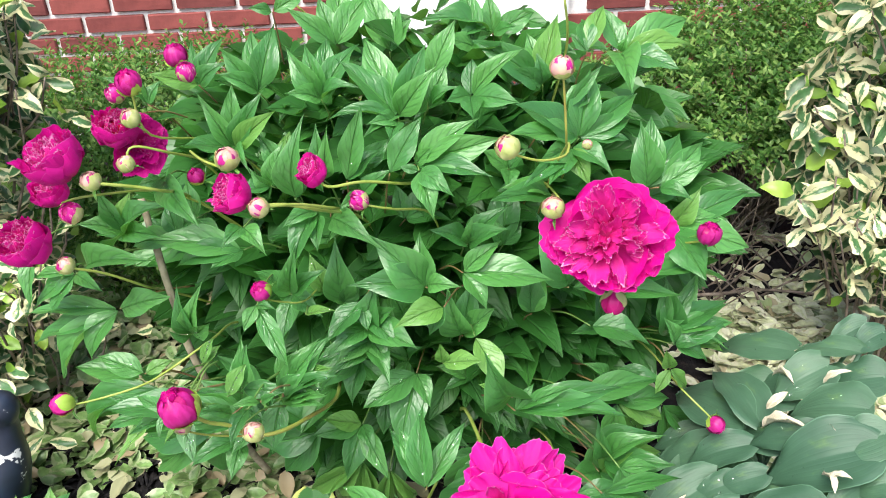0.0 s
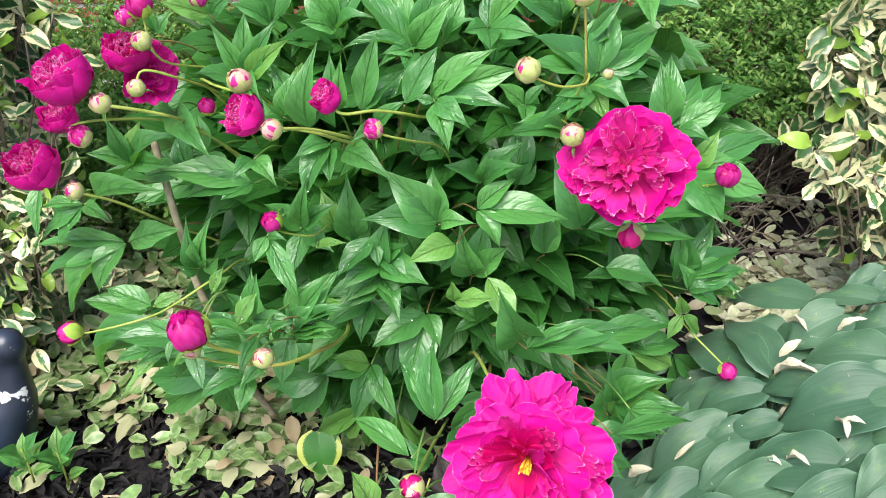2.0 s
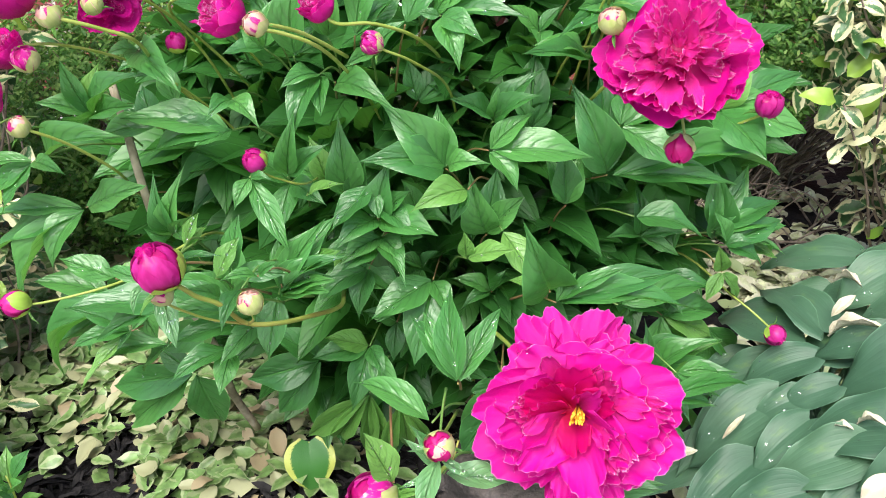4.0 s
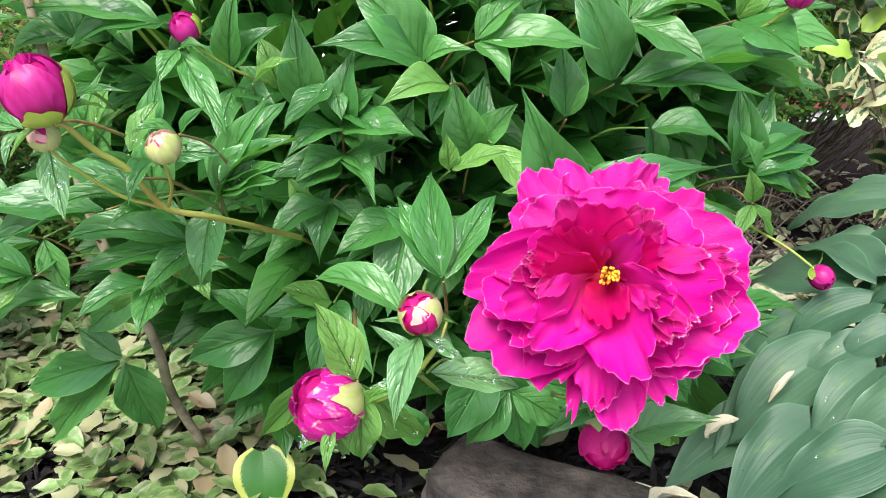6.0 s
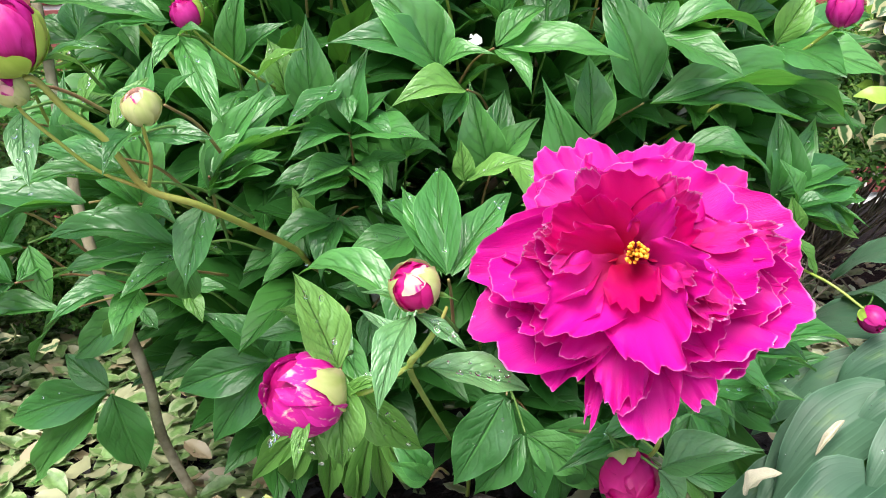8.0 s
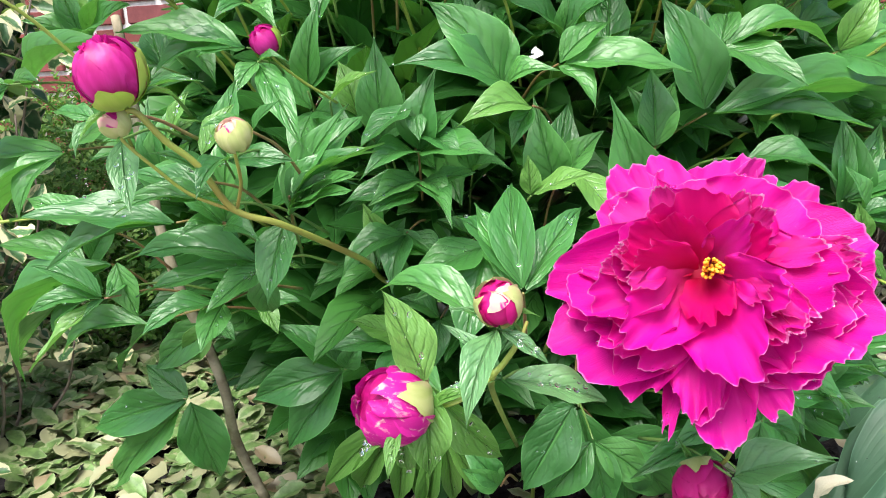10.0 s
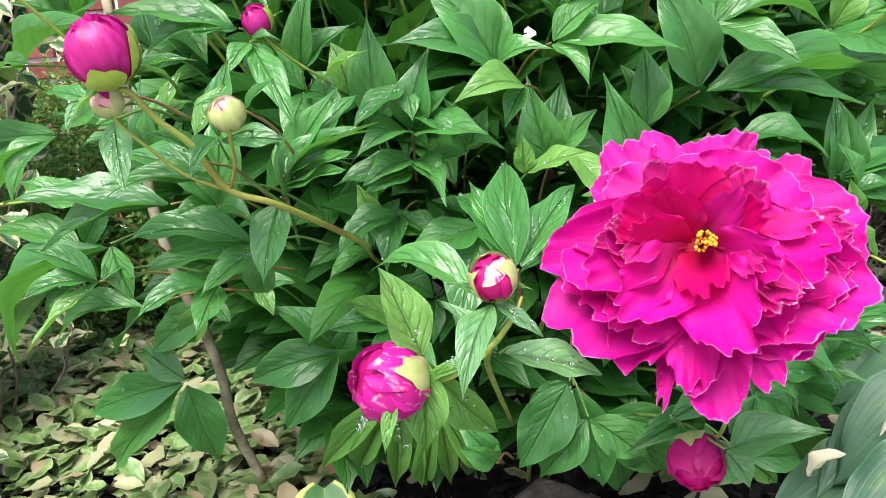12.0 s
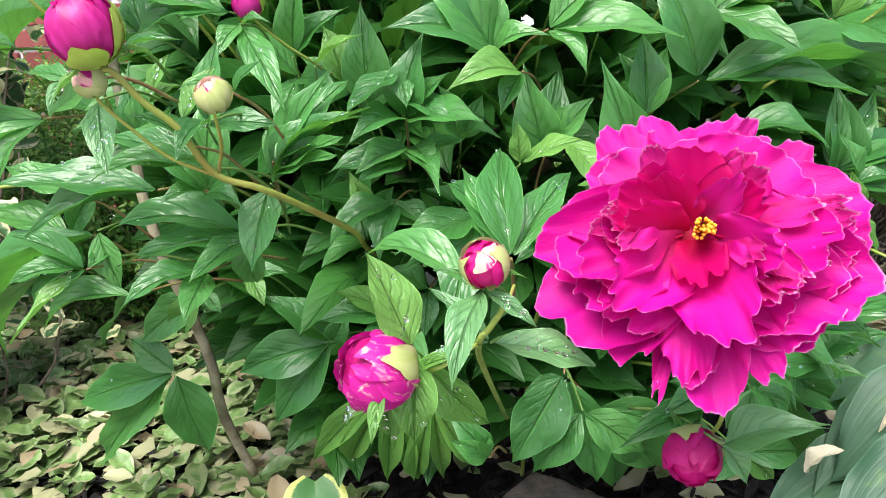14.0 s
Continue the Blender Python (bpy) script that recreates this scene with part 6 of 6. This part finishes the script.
leaf((-0.393, 0.892, 0.426), (-0.478, 0.893, 0.447, 0.40), (-0.344, 0.854, 0.480, 0.30))
leaf((-0.353, 0.858, 0.435), (-0.505, 0.905, 0.315, 0.19), (-0.500, 0.920, 0.331, 0.20), (-0.341, 0.859, 0.381, 0.50))
leaf((-0.308, 0.884, 0.498), (-0.313, 0.872, 0.576, 0.30), (-0.283, 0.875, 0.579, 0.28), (-0.273, 0.848, 0.536, 0.34), (-0.330, 0.861, 0.519, 0.50))
leaf((-0.319, 0.937, 0.691), (-0.311, 0.891, 0.676, 0.50), (-0.265, 0.859, 0.668, 0.34), (-0.350, 0.925, 0.690, 0.50))
leaf((-0.221, 0.895, 0.644), (-0.243, 0.857, 0.636, 0.50), (-0.190, 0.857, 0.627, 0.47))
leaf((-0.227, 0.899, 0.610), (-0.340, 0.898, 0.630, 0.31), (-0.321, 0.896, 0.594, 0.30), (-0.261, 0.865, 0.607, 0.50))
leaf((-0.127, 0.881, 0.669), (-0.125, 0.833, 0.641, 0.36), (-0.164, 0.844, 0.669, 0.43), (-0.159, 0.831, 0.617, 0.35))
leaf((-0.113, 0.878, 0.661), (-0.053, 0.823, 0.650, 0.37), (-0.124, 0.862, 0.675, 0.50))
leaf((-0.074, 0.883, 0.686), (-0.037, 0.875, 0.721, 0.35), (-0.099, 0.853, 0.684, 0.40))
leaf((0.047, 0.905, 0.601), (0.098, 0.895, 0.660, 0.36), (0.092, 0.869, 0.641, 0.43), (0.005, 0.881, 0.638, 0.50), (0.058, 0.898, 0.651, 0.44))
leaf((0.150, 0.914, 0.659), (0.072, 0.851, 0.687, 0.26), (0.085, 0.883, 0.689, 0.29))
leaf((-0.112, 1.088, 0.801), (-0.171, 1.086, 0.854, 0.33), (-0.133, 1.116, 0.859, 0.36), (-0.103, 1.145, 0.879, 0.30), (-0.062, 1.136, 0.862, 0.36))
leaf((-0.043, 1.083, 0.792), (-0.070, 1.120, 0.869, 0.40), (-0.028, 1.109, 0.846, 0.50), (-0.013, 1.092, 0.831, 0.50))
leaf((-0.194, 1.113, 0.843), (-0.223, 1.101, 0.853, 0.50), (-0.149, 1.137, 0.860, 0.45))
leaf((0.068, 1.091, 0.791), (0.058, 1.144, 0.861, 0.34), (0.028, 1.057, 0.813, 0.46))
leaf((0.007, 0.970, 0.756), (0.030, 0.992, 0.802, 0.46), (0.044, 0.956, 0.787, 0.49))
leaf((0.110, 1.024, 0.761), (0.084, 1.037, 0.800, 0.50), (0.103, 1.063, 0.807, 0.43))
leaf((-0.182, 0.903, 0.692), (-0.203, 0.894, 0.719, 0.50), (-0.162, 0.909, 0.746, 0.39), (-0.220, 0.879, 0.695, 0.50))
leaf((-0.075, 0.910, 0.706), (-0.096, 0.893, 0.741, 0.50), (-0.039, 0.913, 0.742, 0.44), (-0.060, 0.877, 0.699, 0.50))
leaf((0.100, 0.934, 0.686), (0.066, 0.921, 0.719, 0.50), (0.124, 0.936, 0.712, 0.50), (0.096, 0.890, 0.674, 0.48))
leaf((-0.175, 0.943, 0.695), (-0.200, 0.951, 0.741, 0.47), (-0.162, 0.956, 0.739, 0.50), (-0.143, 0.939, 0.724, 0.50))
leaf((-0.083, 0.855, 0.556), (-0.126, 0.814, 0.529, 0.44), (-0.078, 0.831, 0.530, 0.50))
leaf((-0.079, 0.862, 0.533), (-0.044, 0.819, 0.515, 0.50))
leaf((-0.079, 0.868, 0.491), (-0.150, 0.844, 0.477, 0.34), (-0.123, 0.831, 0.481, 0.43), (-0.054, 0.827, 0.475, 0.45))
leaf((-0.026, 0.876, 0.428), (-0.095, 0.830, 0.411, 0.49), (-0.009, 0.837, 0.401, 0.50), (-0.053, 0.824, 0.348, 0.49))
leaf((-0.105, 0.878, 0.342), (-0.171, 0.856, 0.344, 0.47), (-0.155, 0.860, 0.369, 0.47), (-0.130, 0.834, 0.279, 0.41), (-0.087, 0.840, 0.324, 0.50), (-0.070, 0.826, 0.287, 0.33))
leaf((0.051, 0.860, 0.494), (0.083, 0.811, 0.454, 0.50))
leaf((-0.225, 0.765, 0.481), (-0.214, 0.779, 0.564, 0.35), (-0.267, 0.765, 0.519, 0.38), (-0.256, 0.741, 0.480, 0.50), (-0.193, 0.739, 0.476, 0.43))
leaf((-0.178, 0.767, 0.485), (-0.124, 0.759, 0.567, 0.26), (-0.102, 0.734, 0.544, 0.22), (-0.116, 0.723, 0.523, 0.22), (-0.121, 0.722, 0.511, 0.23), (-0.193, 0.740, 0.425, 0.43))
leaf((-0.237, 0.779, 0.416), (-0.298, 0.744, 0.404, 0.31), (-0.245, 0.733, 0.392, 0.47))
leaf((-0.098, 0.889, 0.440), (-0.158, 0.866, 0.414, 0.50), (-0.062, 0.868, 0.408, 0.50), (-0.114, 0.852, 0.395, 0.50))
leaf((0.206, 0.809, 0.306), (0.276, 0.796, 0.381, 0.31), (0.297, 0.786, 0.337, 0.28), (0.274, 0.774, 0.306, 0.44), (0.218, 0.765, 0.287, 0.50), (0.157, 0.778, 0.325, 0.50))
leaf((-0.171, 0.882, 0.554), (-0.209, 0.864, 0.600, 0.48), (-0.133, 0.846, 0.543, 0.50), (-0.184, 0.840, 0.517, 0.50))
leaf((-0.010, 0.647, 0.454), (-0.013, 0.715, 0.519, 0.28), (-0.037, 0.690, 0.504, 0.29), (-0.050, 0.700, 0.498, 0.23), (0.034, 0.703, 0.495, 0.26))
leaf((-0.034, 0.600, 0.452), (-0.102, 0.649, 0.468, 0.25))
leaf((-0.030, 0.535, 0.473), (-0.048, 0.500, 0.438, 0.31), (-0.006, 0.530, 0.455, 0.23), (-0.052, 0.530, 0.486, 0.14))
leaf((-0.027, 0.555, 0.438), (0.027, 0.560, 0.422, 0.33), (-0.058, 0.570, 0.464, 0.20), (-0.065, 0.545, 0.434, 0.14))
# next two in the lighter fresh colour, to make up for missing sky fill
leaf((-0.066, 0.545, 0.441), (*(-0.084, 0.545, 0.491), 0.44), (*(-0.068, 0.545, 0.386), 0.36), (*(-0.028, 0.585, 0.376), 0.22), (*(-0.062, 0.54, 0.429), 0.3), fresh=True)
leaf((-0.079, 0.525, 0.43), (*(-0.085, 0.508, 0.409), 0.24), (*(-0.103, 0.54, 0.403), 0.3), (*(-0.081, 0.56, 0.383), 0.2), fresh=True)
leaf((0.121, 0.645, 0.327), (*(0.173, 0.615, 0.352), 0.3), (*(0.133, 0.63, 0.314), 0.4))
leaf((0.12, 0.69, 0.328), (*(0.074, 0.68, 0.326), 0.34), (*(0.059, 0.66, 0.319), 0.3), (*(0.111, 0.68, 0.312), 0.2))
leaf((0.158, 0.7, 0.335), (*(0.103, 0.72, 0.336), 0.4), (*(0.147, 0.7, 0.295), 0.4), (*(0.19, 0.7, 0.316), 0.4), (*(0.141, 0.7, 0.365), 0.4))
leaf((0.14, 0.66, 0.402), (*(0.192, 0.64, 0.372), 0.28), (*(0.182, 0.68, 0.393), 0.3), (*(0.158, 0.68, 0.349), 0.35))
leaf((0.215, 0.74, 0.381), (*(0.25, 0.72, 0.361), 0.3), (*(0.264, 0.74, 0.379), 0.3), (*(0.218, 0.74, 0.331), 0.4))
leaf((-0.36, 0.84, 0.406), (*(-0.425, 0.82, 0.402), 0.28), (*(-0.419, 0.84, 0.441), 0.3), (*(-0.417, 0.8, 0.359), 0.2), (*(-0.373, 0.82, 0.395), 0.3), (*(-0.345, 0.88, 0.411), 0.3))
leaf((-0.205, 0.8, 0.44), (*(-0.32, 0.8, 0.456), 0.26), (*(-0.305, 0.775, 0.426), 0.3), (*(-0.244, 0.75, 0.418), 0.36), (*(-0.215, 0.83, 0.385), 0.4), (*(-0.184, 0.83, 0.429), 0.4), (*(-0.203, 0.85, 0.429), 0.3))
leaf((-0.179, 0.78, 0.494), (*(-0.112, 0.755, 0.536), 0.26), (*(-0.131, 0.79, 0.551), 0.3), (*(-0.125, 0.77, 0.511), 0.25), (*(-0.178, 0.8, 0.53), 0.3))
leaf((-0.203, 0.7, 0.509), (*(-0.276, 0.69, 0.513), 0.22), (*(-0.273, 0.72, 0.532), 0.3), (*(-0.209, 0.66, 0.522), 0.22))
leaf((-0.259, 0.76, 0.486), (*(-0.374, 0.74, 0.502), 0.26), (*(-0.314, 0.76, 0.489), 0.25), (*(-0.355, 0.74, 0.465), 0.22))
leaf((-0.025, 0.8, 0.234), (*(-0.058, 0.78, 0.263), 0.4), (*(-0.043, 0.8, 0.272), 0.4), (*(-0.062, 0.8, 0.283), 0.4))
leaf((-0.245, 0.92, 0.373), (*(-0.275, 0.92, 0.397), 0.35), (*(-0.298, 0.92, 0.437), 0.35), (*(-0.227, 0.9, 0.345), 0.4), (*(-0.207, 0.92, 0.371), 0.4))
leaf((0.091, 0.78, 0.461), (*(0.06, 0.722, 0.561), 0.42), (*(0.052, 0.8, 0.468), 0.4))
leaf((0.092, 0.75, 0.467), (*(0.152, 0.74, 0.507), 0.22), (*(0.217, 0.76, 0.488), 0.24), (*(0.229, 0.74, 0.462), 0.24), (*(0.116, 0.77, 0.49), 0.3))
leaf((0.326, 0.96, 0.416), (*(0.372, 0.93, 0.457), 0.34), (*(0.395, 0.92, 0.417), 0.25), (*(0.396, 0.94, 0.393), 0.25), (*(0.343, 0.97, 0.475), 0.36), (*(0.306, 0.97, 0.465), 0.36))
leaf((0.227, 0.95, 0.429), (*(0.275, 0.93, 0.442), 0.3), (*(0.217, 0.95, 0.506), 0.3), (*(0.184, 0.93, 0.443), 0.36), (*(0.271, 0.93, 0.41), 0.3))
leaf((0.232, 0.9, 0.387), (*(0.271, 0.88, 0.408), 0.3), (*(0.314, 0.88, 0.389), 0.3), (*(0.194, 0.9, 0.416), 0.36), (*(0.26, 0.86, 0.371), 0.34))
leaf((-0.042, 0.9, 0.385), (*(-0.093, 0.86, 0.389), 0.4), (*(-0.058, 0.9, 0.412), 0.4), (*(-0.006, 0.9, 0.407), 0.4), (*(-0.05, 0.92, 0.434), 0.36), (*(-0.081, 0.9, 0.407), 0.4))
leaf((-0.129, 0.92, 0.403), (*(-0.168, 0.88, 0.386), 0.45), (*(-0.157, 0.92, 0.412), 0.4), (*(-0.11, 0.93, 0.423), 0.4), (*(-0.089, 0.9, 0.389), 0.4))
leaf((0.043, 0.92, 0.381), (*(0.004, 0.9, 0.374), 0.4), (*(-0.004, 0.92, 0.405), 0.4), (*(0.062, 0.92, 0.412), 0.36))
leaf((0.208, 0.8, 0.337), (*(0.272, 0.78, 0.396), 0.32), (*(0.288, 0.76, 0.361), 0.3), (*(0.264, 0.74, 0.347), 0.32), (*(0.24, 0.74, 0.31), 0.32), (*(0.198, 0.8, 0.404), 0.32))
leaf((-0.170, 0.747, 0.504), (-0.117, 0.787, 0.556, 0.30), (-0.107, 0.753, 0.536, 0.22), (-0.118, 0.742, 0.517, 0.28))
leaf((-0.193, 0.792, 0.599), (-0.158, 0.749, 0.540, 0.27), (-0.208, 0.770, 0.577, 0.45), (-0.169, 0.779, 0.601, 0.37))
leaf((-0.252, 0.666, 0.559), (-0.238, 0.629, 0.521, 0.29))
leaf((-0.191, 0.683, 0.542), (-0.206, 0.644, 0.524, 0.35))
leaf((-0.212, 0.695, 0.526), (-0.239, 0.672, 0.552, 0.30))
leaf((-0.208, 0.723, 0.507), (-0.277, 0.728, 0.531, 0.28), (-0.281, 0.698, 0.514, 0.23))
leaf((-0.218, 0.707, 0.540), (-0.196, 0.718, 0.574, 0.50), fresh=True)
leaf((-0.230, 0.656, 0.589), (-0.192, 0.650, 0.592, 0.16), (-0.263, 0.651, 0.584, 0.40))
leaf((-0.207, 0.725, 0.535), (-0.159, 0.718, 0.535, 0.41), (-0.196, 0.730, 0.589, 0.37))
leaf((-0.255, 0.755, 0.549), (-0.238, 0.756, 0.582, 0.37), (-0.236, 0.773, 0.561, 0.44), fresh=True)
leaf((-0.173, 0.673, 0.559), (-0.151, 0.663, 0.578, 0.28), (-0.203, 0.658, 0.566, 0.26))
leaf((-0.169, 0.854, 0.572), (-0.152, 0.837, 0.646, 0.30), (-0.122, 0.846, 0.610, 0.36))
leaf((-0.146, 0.820, 0.565), (-0.105, 0.791, 0.588, 0.22), fresh=True)
leaf((-0.257, 0.648, 0.573), (-0.267, 0.628, 0.553, 0.26), (-0.295, 0.668, 0.578, 0.28))
leaf((-0.081, 0.860, 0.516), (-0.064, 0.849, 0.588, 0.46), (-0.127, 0.813, 0.508, 0.50), (-0.019, 0.809, 0.518, 0.44), (-0.043, 0.843, 0.554, 0.42))
leaf((-0.083, 0.868, 0.482), (-0.034, 0.847, 0.499, 0.50), (-0.054, 0.806, 0.468, 0.38), (-0.123, 0.831, 0.471, 0.50), (-0.151, 0.844, 0.472, 0.33), (-0.112, 0.861, 0.499, 0.50))
leaf((0.010, 0.827, 0.480), (0.055, 0.801, 0.502, 0.42), (0.008, 0.819, 0.515, 0.49), fresh=True)
leaf((-0.347, 0.971, 0.252), (-0.489, 1.028, 0.197, 0.25), (-0.499, 1.082, 0.084, 0.18), (-0.336, 1.004, 0.139, 0.39), (-0.396, 0.987, 0.287, 0.49))
leaf((-0.170, 0.915, 0.300), (-0.273, 0.924, 0.268, 0.37), (-0.237, 0.925, 0.211, 0.38), (-0.233, 0.916, 0.350, 0.48), (-0.148, 0.903, 0.339, 0.50))
leaf((0.042, 0.822, 0.298), (-0.005, 0.825, 0.213, 0.43))
leaf((0.059, 0.833, 0.257), (0.012, 0.831, 0.197, 0.50), (0.072, 0.837, 0.183, 0.50), (0.113, 0.841, 0.209, 0.50))
leaf((-0.300, 0.953, 0.345), (-0.387, 0.986, 0.281, 0.32), (-0.282, 0.943, 0.324, 0.50), (-0.349, 0.981, 0.288, 0.38))
leaf((-0.370, 0.866, 0.405), (-0.439, 0.878, 0.354, 0.37), (-0.440, 0.890, 0.414, 0.43))
leaf((-0.328, 0.856, 0.376), (-0.430, 0.866, 0.350, 0.26), (-0.379, 0.882, 0.323, 0.35))
leaf((-0.362, 0.839, 0.473), (-0.419, 0.848, 0.497, 0.48), (-0.328, 0.849, 0.485, 0.50))
leaf((-0.325, 0.958, 0.597), (-0.371, 0.975, 0.619, 0.50), (-0.342, 0.990, 0.639, 0.50), (-0.399, 0.968, 0.584, 0.37))
leaf((-0.303, 0.976, 0.617), (-0.270, 0.942, 0.581, 0.50), (-0.331, 0.960, 0.603, 0.50), (-0.318, 1.009, 0.660, 0.46))
leaf((-0.121, 0.901, 0.431), (-0.137, 0.892, 0.470, 0.50), (-0.098, 0.888, 0.454, 0.50), (-0.160, 0.877, 0.407, 0.50), (-0.073, 0.868, 0.422, 0.50))
leaf((-0.038, 0.906, 0.427), (-0.068, 0.897, 0.451, 0.50), (-0.017, 0.896, 0.455, 0.50), (-0.050, 0.878, 0.392, 0.50))
leaf((-0.133, 0.896, 0.544), (-0.150, 0.906, 0.597, 0.50), (-0.112, 0.911, 0.586, 0.50), (-0.170, 0.894, 0.570, 0.50))
leaf((0.143, 0.679, 0.391), (0.212, 0.674, 0.352, 0.32))
leaf((0.189, 0.707, 0.375), (0.252, 0.712, 0.360, 0.22), (0.294, 0.732, 0.372, 0.16))
leaf((0.166, 0.748, 0.331), (0.209, 0.739, 0.309, 0.50), (0.149, 0.722, 0.294, 0.50), (0.204, 0.744, 0.280, 0.49), (0.235, 0.763, 0.321, 0.39))
leaf((0.115, 0.631, 0.333), (0.167, 0.605, 0.357, 0.42), (0.133, 0.628, 0.304, 0.50))
leaf((0.127, 0.692, 0.336), (0.084, 0.668, 0.333, 0.44))
leaf((-0.006, 0.865, 0.566), (-0.094, 0.832, 0.597, 0.44), (-0.068, 0.862, 0.644, 0.50), (-0.012, 0.888, 0.630, 0.48))
leaf((-0.005, 0.866, 0.569), (0.036, 0.840, 0.582, 0.50))
leaf((0.039, 0.870, 0.582), (0.068, 0.837, 0.547, 0.50), (0.148, 0.862, 0.571, 0.40), (0.088, 0.883, 0.618, 0.37))
leaf((0.015, 0.844, 0.551), (-0.047, 0.812, 0.546, 0.48), (-0.005, 0.829, 0.520, 0.50))
leaf((0.173, 0.906, 0.531), (0.132, 0.905, 0.639, 0.43), (0.166, 0.930, 0.638, 0.36), (0.320, 0.904, 0.512, 0.21), (0.375, 0.958, 0.541, 0.21), (0.399, 0.953, 0.513, 0.16))
leaf((0.183, 0.902, 0.589), (0.243, 0.859, 0.554, 0.50), (0.296, 0.921, 0.588, 0.27), (0.202, 0.943, 0.620, 0.50))
leaf((0.036, 0.888, 0.475), (0.018, 0.875, 0.556, 0.50), (0.075, 0.875, 0.525, 0.50), (0.051, 0.905, 0.547, 0.43))
leaf((0.124, 0.888, 0.505), (0.120, 0.888, 0.575, 0.50), (0.144, 0.900, 0.564, 0.49), (0.105, 0.903, 0.560, 0.50))
leaf((0.196, 0.870, 0.496), (0.269, 0.851, 0.481, 0.49))
leaf((0.316, 0.907, 0.433), (0.352, 0.899, 0.438, 0.50), (0.364, 0.902, 0.408, 0.50), (0.301, 0.905, 0.478, 0.50), (0.391, 0.933, 0.449, 0.34))
leaf((-0.114, 0.903, 0.522), (-0.117, 0.907, 0.616, 0.40), (-0.092, 0.897, 0.567, 0.50), (-0.132, 0.898, 0.554, 0.50))
leaf((-0.036, 0.907, 0.490), (-0.054, 0.902, 0.541, 0.50), (-0.015, 0.900, 0.530, 0.50), (-0.002, 0.878, 0.498, 0.50))
leaf((0.092, 0.944, 0.574), (0.072, 0.950, 0.615, 0.50), (0.120, 0.955, 0.608, 0.50), (0.103, 0.984, 0.651, 0.43))
leaf((0.288, 1.011, 0.599), (0.265, 1.016, 0.643, 0.50), (0.328, 1.044, 0.637, 0.50), (0.343, 1.021, 0.608, 0.50))
leaf((-0.032, 0.963, 0.608), (-0.041, 0.974, 0.655, 0.50), (0.018, 0.984, 0.648, 0.50), (0.031, 0.956, 0.611, 0.50))
leaf((-0.073, 0.915, 0.349), (-0.114, 0.904, 0.376, 0.50), (-0.080, 0.893, 0.307, 0.50), (-0.042, 0.896, 0.332, 0.50))
leaf((0.183, 0.791, 0.235), (0.149, 0.771, 0.220, 0.50), (0.215, 0.796, 0.204, 0.50), (0.247, 0.819, 0.217, 0.36))
leaf((0.181, 0.855, 0.393), (0.298, 0.882, 0.397, 0.29), (0.267, 0.898, 0.338, 0.27))
leaf((0.204, 0.874, 0.280), (0.312, 0.897, 0.290, 0.23), (0.348, 0.933, 0.193, 0.17), (0.342, 0.986, 0.084, 0.16), (0.262, 0.927, 0.146, 0.21))
leaf((0.307, 0.884, 0.411), (0.286, 0.869, 0.381, 0.42), (0.295, 0.871, 0.452, 0.43), (0.334, 0.894, 0.368, 0.36), fresh=True)
leaf((0.306, 0.924, 0.442), (0.405, 0.948, 0.432, 0.25), (0.399, 0.945, 0.399, 0.27), (0.303, 0.930, 0.521, 0.27), (0.402, 0.958, 0.464, 0.28), (0.349, 0.952, 0.498, 0.33))
leaf((0.322, 0.950, 0.291), (0.271, 0.931, 0.267, 0.50), (0.376, 0.972, 0.226, 0.36), (0.364, 0.994, 0.147, 0.24))
leaf((-0.112, 0.885, 0.267), (-0.208, 0.940, 0.158, 0.16), (-0.172, 0.937, 0.151, 0.16), (-0.129, 0.925, 0.139, 0.16), (-0.101, 0.923, 0.136, 0.16), (-0.155, 0.928, 0.187, 0.16), fresh=True)
leaf((-0.076, 0.888, 0.246), (-0.100, 0.937, 0.127, 0.16), (-0.040, 0.919, 0.154, 0.16), (-0.071, 0.930, 0.137, 0.16), fresh=True)
leaf((0.057, 0.914, 0.251), (-0.004, 0.925, 0.161, 0.41), (0.027, 0.927, 0.134, 0.33), (0.074, 0.928, 0.157, 0.41), (0.012, 0.918, 0.233, 0.50))
leaf((0.086, 0.927, 0.213), (0.163, 0.962, 0.120, 0.40), (0.114, 0.958, 0.097, 0.38), (0.178, 0.952, 0.170, 0.34))
leaf((0.200, 0.834, 0.332), (0.280, 0.829, 0.355, 0.33), (0.302, 0.854, 0.289, 0.25), (0.264, 0.842, 0.256, 0.30), (0.200, 0.836, 0.269, 0.45))
leaf((0.240, 0.879, 0.360), (0.307, 0.891, 0.317, 0.43), (0.282, 0.901, 0.278, 0.31), (0.322, 0.902, 0.348, 0.34), (0.229, 0.876, 0.292, 0.42))
inner_foliage()
water_drops()

# ---- set up the setting ----
ground()
pavement()
house_wall = brick_wall()
access_panel()
bricks_on(house_wall)
